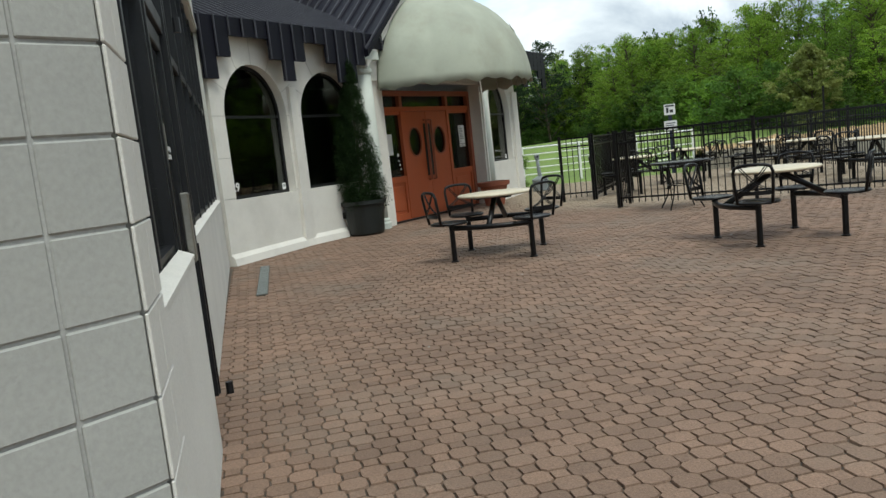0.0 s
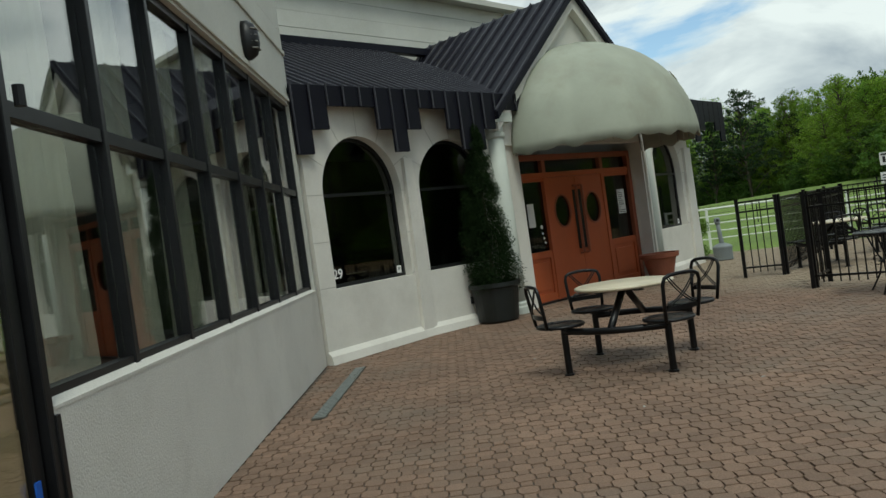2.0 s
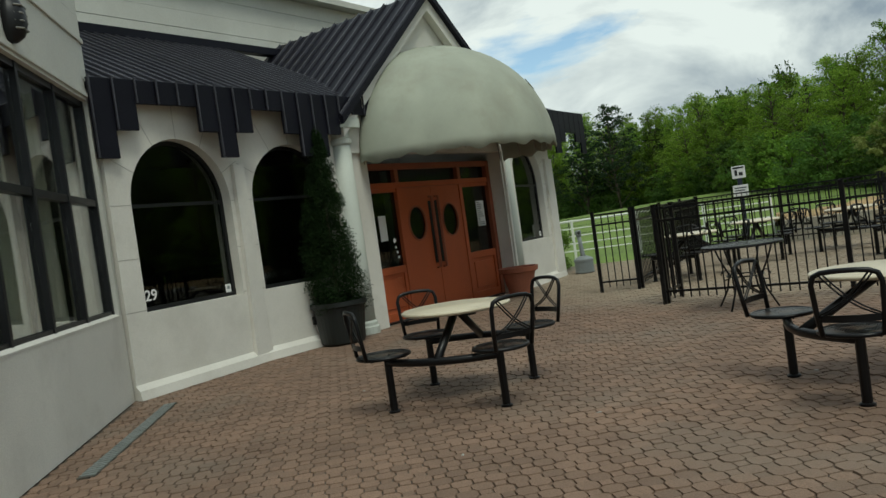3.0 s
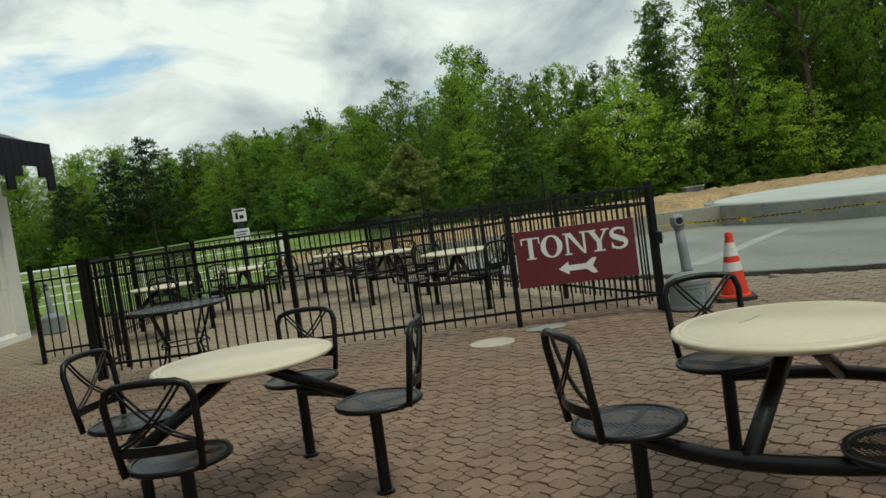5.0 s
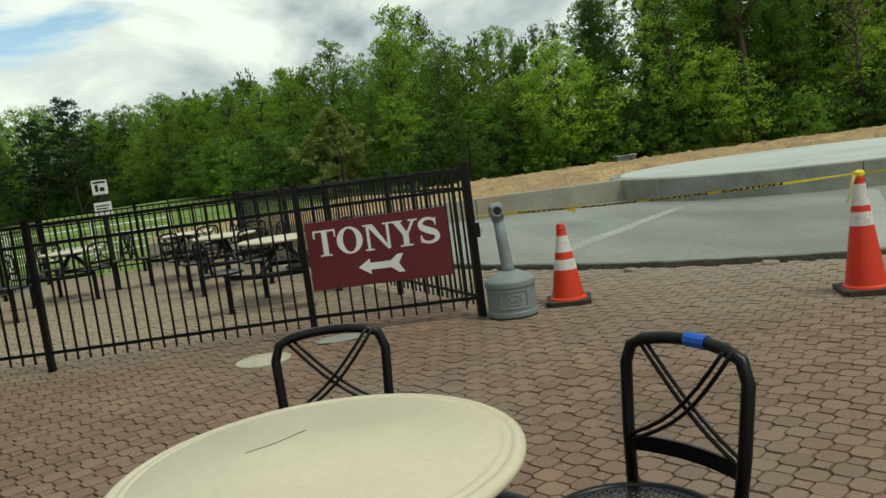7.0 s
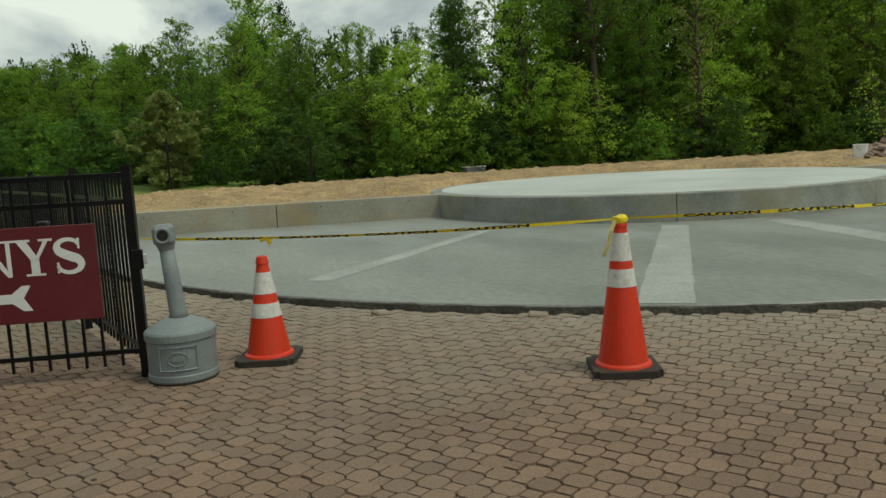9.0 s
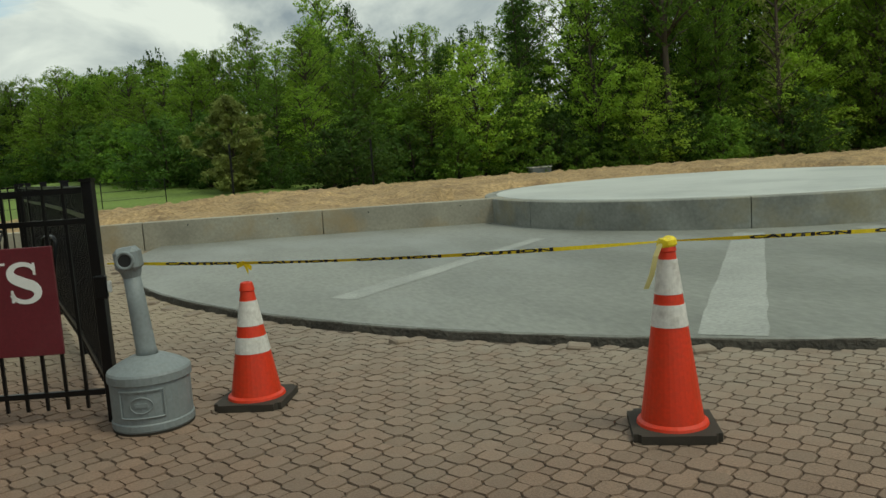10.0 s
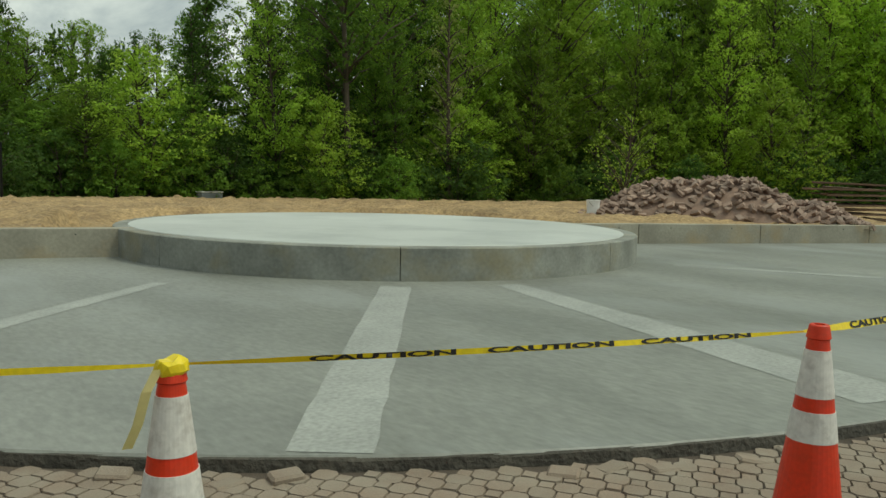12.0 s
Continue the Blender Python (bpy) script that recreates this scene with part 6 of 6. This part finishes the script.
def leaf_quads(rng, centres, radii, per, size, squash=0.75):
    """Many small bent leaves round the given centres."""
    vs, fs = [], []
    for (cx, cy, cz), r in zip(centres, radii):
        for _ in range(per):
            p = rng.normal(0, 1, 3)
            p /= np.linalg.norm(p) + 1e-9
            p *= r * rng.uniform(0.35, 1.0) ** 0.6
            p[2] *= squash
            n = rng.normal(0, 1, 3) + p / r * 0.9 + np.array((0, 0, 0.5))
            n /= np.linalg.norm(n)
            t = np.cross(n, rng.normal(0, 1, 3))
            t /= np.linalg.norm(t) + 1e-9
            b = np.cross(n, t)
            s = size * rng.uniform(0.6, 1.35)
            c = np.array((cx, cy, cz)) + p
            k = len(vs)
            for u, w, h in ((-1, 0, -0.12), (0, -0.55, 0.1), (1, 0, -0.12), (0, 0.55, 0.1)):
                vs.append(tuple(c + t * s * u + b * s * w + n * s * h))
            fs.append((k, k + 1, k + 2, k + 3))
    return vs, fs


def sprays(rng, centres, radii, per, size, squash=0.55):
    """Flat-lying sprays of small pointed leaves round the given centres."""
    c = np.repeat(np.array(centres, dtype=float), per, axis=0)
    r = np.repeat(np.array(radii, dtype=float), per)[:, None]
    n = len(c)
    p = rng.normal(0, 1, (n, 3))
    p /= np.linalg.norm(p, axis=1, keepdims=True) + 1e-9
    p *= r * rng.uniform(0.05, 1.0, (n, 1)) ** 0.55
    p[:, 2] = p[:, 2] * squash - 0.25 * (p[:, 0] ** 2 + p[:, 1] ** 2) / r[:, 0]
    up = rng.normal(0, 0.6, (n, 3)) + p / r * 0.5 + np.array((0, 0, 0.75))
    up /= np.linalg.norm(up, axis=1, keepdims=True)
    t = np.cross(up, rng.normal(0, 1, (n, 3)))
    t /= np.linalg.norm(t, axis=1, keepdims=True) + 1e-9
    b = np.cross(up, t)
    s = size * rng.uniform(0.55, 1.4, (n, 1))
    c = c + p
    v = np.stack((c + t * s, c - t * s * 0.6 + b * s * 0.62, c - t * s * 0.6 - b * s * 0.62), axis=1).reshape(-1, 3)
    return v.tolist(), np.arange(3 * n).reshape(-1, 3).tolist()


def make_tree(name, m, height, crown_r, base, leaf, label, seed, limbs=46, per=24, size=0.11, form="broad", category="tree", group="woodland edge trees"):
    """A tapered trunk with rising limbs, each carrying sprays of leaves."""
    rng = np.random.default_rng(seed)
    t = thing(name, m, label, category, group)
    bm = bmesh.new()
    tr = 0.011 * height + 0.03
    pts, rr = [], []
    for i in range(9):
        u = i / 8
        pts.append(Vector((0.09 * crown_r * math.sin(u * 3 + seed), 0.07 * crown_r * math.cos(u * 2.3 + seed) - 0.06 * crown_r, height * 0.95 * u - 0.1)))
        rr.append(tr * (1 - 0.9 * u))
    tube(bm, pts, rr, 7)

    def trunk_at(z):
        f = max(0.0, min(7.99, (z + 0.1) / (height * 0.95) * 8))
        return pts[int(f)].lerp(pts[int(f) + 1], f % 1)
    cents, rads = [], []
    for k in range(limbs):
        u = (k + rng.uniform(0, 1)) / limbs
        a = k * 2.4 + rng.uniform(-0.5, 0.5)
        z = base + (height - base) * (0.03 + 0.93 * u)
        if form == "pine":
            prof = 0.30 + 0.70 * math.sin(math.pi * min(1, u * 0.75 + 0.28))
        elif form == "column":
            prof = (0.75 + 0.25 * math.sin(9 * u + seed)) * min(1, 1.9 * (1.04 - u))
        else:
            prof = math.sin(math.pi * (0.14 + 0.82 * u)) ** 0.75
        r = crown_r * prof * rng.uniform(0.55, 1.0) * (1 + 0.22 * math.sin(2 * a + seed + 4 * u))
        tip = Vector((r * math.cos(a), r * math.sin(a), z))
        b0 = trunk_at(max(height * 0.06, z - r * rng.uniform(0.45, 1.0) - 0.2))
        mid = b0.lerp(tip, 0.5) + Vector((0, 0, 0.10 * r))
        tube(bm, [b0, mid, tip], [tr * 0.34, tr * 0.20, tr * 0.05], 4)
        for q in range(3 + int(6.5 * r / crown_r)):
            f = rng.uniform(0.3, 1.05)
            p = b0.lerp(mid, f * 2) if f < 0.5 else mid.lerp(tip, f * 2 - 1)
            o = rng.normal(0, 1, 3) * crown_r * 0.11
            cents.append((p.x + o[0], p.y + o[1], min(height * 0.985, p.z + o[2] * 0.8)))
            rads.append(crown_r * rng.uniform(0.09, 0.20))
    for k in range(7):
        p = trunk_at(height * rng.uniform(0.84, 0.97))
        o = rng.normal(0, 1, 2) * crown_r * 0.10
        cents.append((p.x + o[0], p.y + o[1], p.z))
        rads.append(crown_r * rng.uniform(0.07, 0.14))
    part("trunk", bm, M_BARK, t, smooth=True)
    vs, fs = sprays(rng, cents, rads, per, size, 0.45 if form == "pine" else 0.6)
    soup("crown", vs, fs, leaf, t)
    return t


PROTO = [
    make_tree("tree", pose(16.6, 68.9, -0.3), 14.5, 4.2, 0.9, M_LEAF_SPRING, "spring-green broadleaf tree at the wood's edge", 1, 56, 29, 0.115),
    make_tree("tree", pose(45, 56, -0.3), 16.5, 3.6, 2.6, M_LEAF_MID, "tall green broadleaf tree in the wood", 2, 58, 30, 0.115, "column"),
    make_tree("tree", pose(52, 50, -0.3), 18.0, 4.6, 1.2, M_LEAF_SPRING, "tall spring-green tree with light new leaves", 3, 62, 28, 0.12),
    make_tree("tree", pose(58, 44, -0.3), 15.0, 4.2, 0.8, M_LEAF_DARK, "dark green dense tree in the wood", 4, 62, 30, 0.12),
    make_tree("tree", pose(-14, 86, -0.3), 11.5, 3.4, 0.5, M_LEAF_MID, "green bushy tree beyond the lawn", 5, 50, 26),
    make_tree("tree", pose(44, 47, -0.3), 8.0, 2.8, 0.3, M_LEAF_SPRING, "young bright green tree at the wood's edge", 6, 44, 24, 0.095),
    make_tree("tree", pose(62, 34, -0.3), 16.5, 4.3, 0.8, M_LEAF_FRESH, "tall tree, sky-lit canopy put into bright yellow-green leaves", 8, 60, 28, 0.12),
    make_tree("tree", pose(39, 60, -0.3), 17.0, 3.3, 1.5, M_LEAF_DARK, "slender dark green tree in the wood", 7, 62, 30, 0.115, "column"),
]
PINE = make_tree("pine_tree", pose(-9.6, 78, -0.3), 11.0, 3.2, 3.5, M_LEAF_PINE, "dark pine standing above the wood", 9, 34, 40, 0.10, "pine")
SHRUB = make_tree("shrub", pose(8.3, 48, 0.1), 4.6, 1.7, 0.3, M_LEAF_PALE, "pale yellow-green flowering shrub beyond the lawn", 12, 44, 46, 0.085, category="shrub")
LOWBUSH = make_tree("bush", pose(24, 46.5, -0.3), 3.4, 2.4, 0.1, M_LEAF_DARK, "dark undergrowth bush below the trees", 14, 30, 22, 0.09, category="bush")
LIGHTBUSH = make_tree("bush", pose(30, 46, -0.3), 3.0, 2.1, 0.1, M_LEAF_MID, "leafy green undergrowth bush below the trees", 15, 30, 22, 0.085, category="bush")

rng = random.Random(21)
# the wood's edge runs from far beyond the lawn round to the near side
EDGE = [(-62, 86), (-40, 88), (-22, 86), (-8, 81), (-1, 70), (4, 57), (12, 50.5), (24, 48), (36, 46), (46, 42), (56, 36), (63, 27), (69, 14), (74, 0)]
TOPS = ((-60, 8.2), (-22, 8.2), (-16, 7.8), (-12, 7.9), (-9, 7.0), (-4, 7.1), (-1, 6.8), (2, 7.8), (5, 8.2), (6.5, 9.2), (8, 8.7), (10, 9.2),
        (12, 10.2), (15, 9.3), (18, 9.5), (20, 8.8), (22, 9.3), (24, 10.6), (26, 12.6), (28, 15), (35, 17.5), (60, 18), (95, 18))


def edge_at(u):
    f = u * (len(EDGE) - 1)
    i = min(len(EDGE) - 2, int(f))
    (ax, ay), (bx, by) = EDGE[i], EDGE[i + 1]
    k = f - i
    return ax + (bx - ax) * k, ay + (by - ay) * k


def skyline(x, y):
    """How high a tree standing here may grow."""
    d = math.hypot(x - 4, y - 9.5)
    az = math.degrees(math.atan2(x - 4, y - 9.5))
    return 1.5 + d * math.tan(radians(float(np.interp(az, [a for a, b in TOPS], [b for a, b in TOPS]))))


HEIGHTS = (14.5, 16.5, 18.0, 15.0, 11.5, 8.0, 16.5, 17.0)
# brighter or darker kinds by azimuth: lit and shaded wood put into leaf colour
LIT, SHADED, MIXED, SKYLIT = (0, 0, 2, 2, 4, 5), (1, 3, 7, 7, 4, 2), (0, 1, 2, 2, 4, 7), (6, 6, 6, 2, 0, 5)
for depth, count, lo, hi in ((0, 40, 0.42, 0.72), (3.5, 48, 0.62, 0.96), (8, 44, 0.80, 1.0), (11, 40, 0.82, 0.98), (15, 40, 0.88, 1.0), (20, 26, 0.88, 0.98)):
    for i in range(count):
        u = (i + rng.uniform(0.1, 0.9)) / count
        x, y = edge_at(u)
        l = math.hypot(x - 8, y - 12)
        nx, ny = (x - 8) / l, (y - 12) / l
        x += nx * depth + rng.uniform(-1.5, 1.5)
        y += ny * depth + rng.uniform(-1.5, 1.5)
        az = math.degrees(math.atan2(x - 4, y - 9.5))
        k = rng.choice(LIT if az < 12 else SKYLIT if az > 43 else MIXED if az < 24 else SHADED)
        sz = skyline(x, y) * rng.uniform(lo, hi) / HEIGHTS[k]
        sx = max(0.55, min(1.1, sz * rng.uniform(0.65, 1.0)))
        copy_thing(PROTO[k], pose(x, y, land(x, y) - 0.2, rng.uniform(-2, 2), rng.uniform(-2, 2), rng.uniform(0, 360)) @ Matrix.Diagonal((sx, sx, sz, 1)))
for depth, count in ((-2.5, 60), (3, 46), (9, 24)):
    for i in range(count):
        u = 0.02 + 0.97 * (i + rng.uniform(0, 0.9)) / count
        x, y = edge_at(u)
        l = math.hypot(x - 8, y - 12)
        k = depth + rng.uniform(-2.0, 1.0)
        x, y = x + (x - 8) / l * k, y + (y - 12) / l * k
        s = rng.uniform(0.6, 1.2) * (1 + 0.08 * max(0, depth))
        copy_thing(LOWBUSH if rng.random() < 0.62 else LIGHTBUSH, pose(x, y, land(x, y) - 0.25, 0, 0, rng.uniform(0, 360)) @ Matrix.Diagonal((s, s, s, 1)))
for x, y, s in ((-13, 80, 0.88), (-6.5, 82, 0.76), (-18, 84, 0.75)):
    copy_thing(PINE, pose(x, y, -0.3, 0, 0, x * 40) @ Matrix.Diagonal((s, s, s, 1)))
# one taller crown stands clear of the skyline
copy_thing(PROTO[3], pose(20.5, 78, -0.3, 0, 0, 77) @ Matrix.Diagonal((0.62, 0.62, 1.04, 1)))

# young bright trees standing before the wood
FRESH = make_tree("tree", pose(52.2, 34.2, -0.3), 8.2, 3.5, 0.3, M_LEAF_FRESH, "young tree with fresh yellow-green leaves", 41, 52, 26, 0.10)
for k, x, y, sx, sz in ((5, 48.8, 39.8, 1.0, 0.80), (0, 27.1, 47.6, 0.75, 0.72), (5, 28.6, 45.2, 0.8, 0.70), (5, 20.6, 48.6, 1.0, 0.88), (5, 36.5, 43.5, 0.9, 0.72), (0, 40.5, 42.5, 0.62, 0.66)):
    copy_thing(FRESH if k == 5 else PROTO[k], pose(x, y, land(x, y) - 0.2, 0, 0, x * 37) @ Matrix.Diagonal((sx, sx, sz, 1)))
make_tree("tree", pose(30.1, 46.4, -0.3), 18.0, 4.4, 7.0, M_LEAF_MID, "tall tree with a dark forked trunk showing", 52, 40, 24, 0.115)
make_tree("tree", pose(34.6, 42.9, -0.3), 12.5, 1.9, 2.0, M_LEAF_PALE, "thin pale sapling with few leaves", 53, 44, 7, 0.08, "column")
# thick growth deep in the wood closes the gaps between the trunks
for i in range(44):
    u = 0.3 + 0.68 * (i + rng.uniform(0.2, 0.8)) / 44
    x, y = edge_at(u)
    l = math.hypot(x - 8, y - 12)
    x, y = x + (x - 8) / l * 17, y + (y - 12) / l * 17
    copy_thing(LOWBUSH, pose(x, y, land(x, y) - 0.3, 0, 0, rng.uniform(0, 360)) @ Matrix.Diagonal((1.35, 1.35, rng.uniform(2.0, 2.9), 1)))


# clipped bushes past the building corner
for hx, hy in ((-2.75, 23.35), (-2.95, 24.0), (-3.1, 24.6)):
    hd = thing("hedge_bush", pose(hx, hy, -0.03), "clipped dark green bush by the side wall", "bush", "bushes by the side wall")
    bm = bmesh.new()
    tube(bm, [(0, 0, 0), (0.02, 0, 0.5)], [0.03, 0.015], 6)
    part("trunk", bm, M_BARK, hd)
    rgh = np.random.default_rng(int(hy * 10))
    cs = [(0.26 * math.cos(k * 2.4) * (k / 30) ** 0.5, 0.26 * math.sin(k * 2.4) * (k / 30) ** 0.5, 0.15 + 0.75 * ((k * 7) % 30) / 30) for k in range(30)]
    vs, fs = leaf_quads(rgh, cs, [0.16] * 30, 60, 0.025)
    soup("foliage", vs, fs, M_LEAF_MID, hd)
# a bare young shrub by the brick heap
make_tree("bare_shrub", pose(31.8, 29.4, 0.2), 3.9, 1.9, 0.8, M_LEAF_FRESH, "young half-bare shrub by the brick heap", 31, 44, 4, 0.05, category="shrub")


# cypress in its pot
def cypress():
    p = thing("planter", pose(-3.88, 15.36, 0), "dark green plastic pot beside the arcade", "planter")
    bm = bmesh.new()
    lathe(bm, [(0.0, 0.0), (0.27, 0.0), (0.30, 0.03), (0.35, 0.50), (0.385, 0.52), (0.385, 0.58), (0.35, 0.58), (0.34, 0.50), (0.0, 0.49)], 32)
    part("pot", bm, M_POT, p, smooth=False)
    rg = np.random.default_rng(5)
    t = thing("cypress", pose(-3.88, 15.36, 0.49), "tall cone-shaped dark green cypress in a pot", "tree")
    bm = bmesh.new()
    tube(bm, [(0, 0, 0), (0.01, 0, 1.2), (0, 0.01, 2.2)], [0.03, 0.02, 0.006], 7)
    part("trunk", bm, M_BARK, t)
    cs, rs = [], []
    for k in range(420):
        u = rg.uniform(0, 1) ** 1.25
        z = 0.02 + 2.36 * u
        a = rg.uniform(0, 6.28)
        r = (0.42 * (1 - u) ** 0.75 + 0.025) * rg.uniform(0.45, 1.0) * (0.75 if u < 0.06 else 1) * (1 + 0.10 * math.sin(3 * a + 7 * u))
        cs.append((r * math.cos(a), r * math.sin(a), z)); rs.append(0.12 * (1 - 0.5 * u))
    vs, fs = sprays(rg, cs, rs, 150, 0.013, 1.5)
    soup("foliage", vs, fs, M_LEAF_CEDAR, t)


cypress()
tp = thing("terracotta_pot", pose(-2.50, 19.35, 0), "terracotta pot with a flared rim by the doors", "planter")
bm = bmesh.new()
lathe(bm, [(0.0, 0.0), (0.20, 0.0), (0.29, 0.40), (0.345, 0.42), (0.355, 0.50), (0.31, 0.50), (0.29, 0.43), (0.0, 0.42)], 30)
part("pot", bm, M_TERRA, tp)


# ---- pavers ----
PAVE_AZ, PITCH, SMALL = 15.0, 0.134, 0.070


def in_pavement(x, y):
    if in_slab(x, y, 0.055) or y > 24.9 or y < -1.5 or x > 16 or x < -6:
        return False
    gx, gy = x - GX, y - GY
    a = radians(GLASS_AZ)
    s, q = gx * math.sin(a) + gy * math.cos(a), gx * math.cos(a) - gy * math.sin(a)
    if q < 0.0 and -0.05 < s < 9.2:
        return False
    if y > 12 and x < np.interp(y, [12, 14.3, 16, 20, 22.6, 26], [-4.8, -4.5, -3.95, -2.95, -2.45, -2.4]) - 0.02:
        return False
    return True


rg = random.Random(33)
pm = pose(0, 0, 0, 0, 0, -PAVE_AZ)
pv = thing("pavement", pose(0, 0, 0), "red-brown brick pavers, large eight-sided and small square", "pavement", kind="structure")


def paver_block(o):
    """A chamfered block on the outline o."""
    n = len(o)
    c = 0.955
    vs = [(x, y, -0.012) for x, y in o] + [(x * c, y * c, 0.0) for x, y in o]
    fs = [tuple(range(n, 2 * n))] + [(i, (i + 1) % n, n + (i + 1) % n, n + i) for i in range(n)]
    return vs, fs


shapes = []
h, leg = PITCH / 2 - 0.0016, SMALL / math.sqrt(2)
for k in range(10):
    j = lambda v: v * rg.uniform(0.95, 1.0)
    if k < 6:
        o = [(-h + leg, -h), (h - leg, -h), (h, -h + leg), (h, h - leg), (h - leg, h), (-h + leg, h), (-h, h - leg), (-h, -h + leg)]
        shapes.append(paver_block([(j(x), j(y)) for x, y in o]))
    else:
        q = SMALL / math.sqrt(2) - 0.0035
        shapes.append(paver_block([(j(q), 0), (0, j(q)), (-j(q), 0), (0, -j(q))]))
shared = []
for vs, fs in shapes:
    me = bpy.data.meshes.new("paver")
    me.from_pydata(vs, [], fs)
    me.materials.append(M_PAVER1)
    shared.append(me)
allv, allf = [], []
singles = 0
for r in range(-110, 240):
    for c in range(-150, 190):
        for small in (0, 1):
            lx, ly = (c + 0.5 * small) * PITCH, (r + 0.5 * small) * PITCH
            p = pm @ Vector((lx, ly, 0))
            x, y = p.x, p.y
            if not in_pavement(x, y):
                continue
            k = rg.randrange(6, 10) if small else rg.randrange(6)
            sink = rg.uniform(-0.006, 0.0) if rg.random() < 0.25 else rg.uniform(-0.003, 0.002)
            m = pose(x, y, sink, rg.uniform(-1.3, 1.3), rg.uniform(-1.3, 1.3), -PAVE_AZ + rg.uniform(-2, 2) + 90 * rg.randrange(4))
            if singles < 300 and math.hypot(x - 8.6, y - 14.2) < 1.6:
                ob = new("paver", shared[k])
                ob.parent = pv
                ob.matrix_world = m
                singles += 1
                continue
            b = len(allv)
            vs, fs = shapes[k]
            allv += [tuple(m @ Vector(v)) for v in vs]
            allf += [tuple(b + i for i in f) for f in fs]
tagged(soup("paver_field", allv, allf, M_PAVER, pv), "field of red-brown pavers", kind="stuff")
bm = boxes((-0.075, 0.075, -0.055, 0.055, -0.055, 0.0), bevel=0.012)
loose = bpy.data.meshes.new("loose_paver")
bm.to_mesh(loose)
bm.free()
loose.materials.append(M_PAVER1)
# the broken row along the slab: loose pavers, tipped and lifted
for i in range(70):
    a = radians(178 + 104 * i / 69)
    rr_ = SLAB_R + rg.uniform(0.10, 0.20)
    if rg.random() < 0.72:
        continue
    ob = new("loose_paver", loose)
    ob.matrix_world = pose(SLAB_A[0] + rr_ * math.cos(a), SLAB_A[1] + rr_ * math.sin(a), rg.uniform(0.004, 0.03), rg.uniform(-9, 9), rg.uniform(-9, 9), rg.uniform(0, 360))
    tagged(ob, "loose red-brown paver lifted at the slab edge", "paver", "loose pavers along the slab")
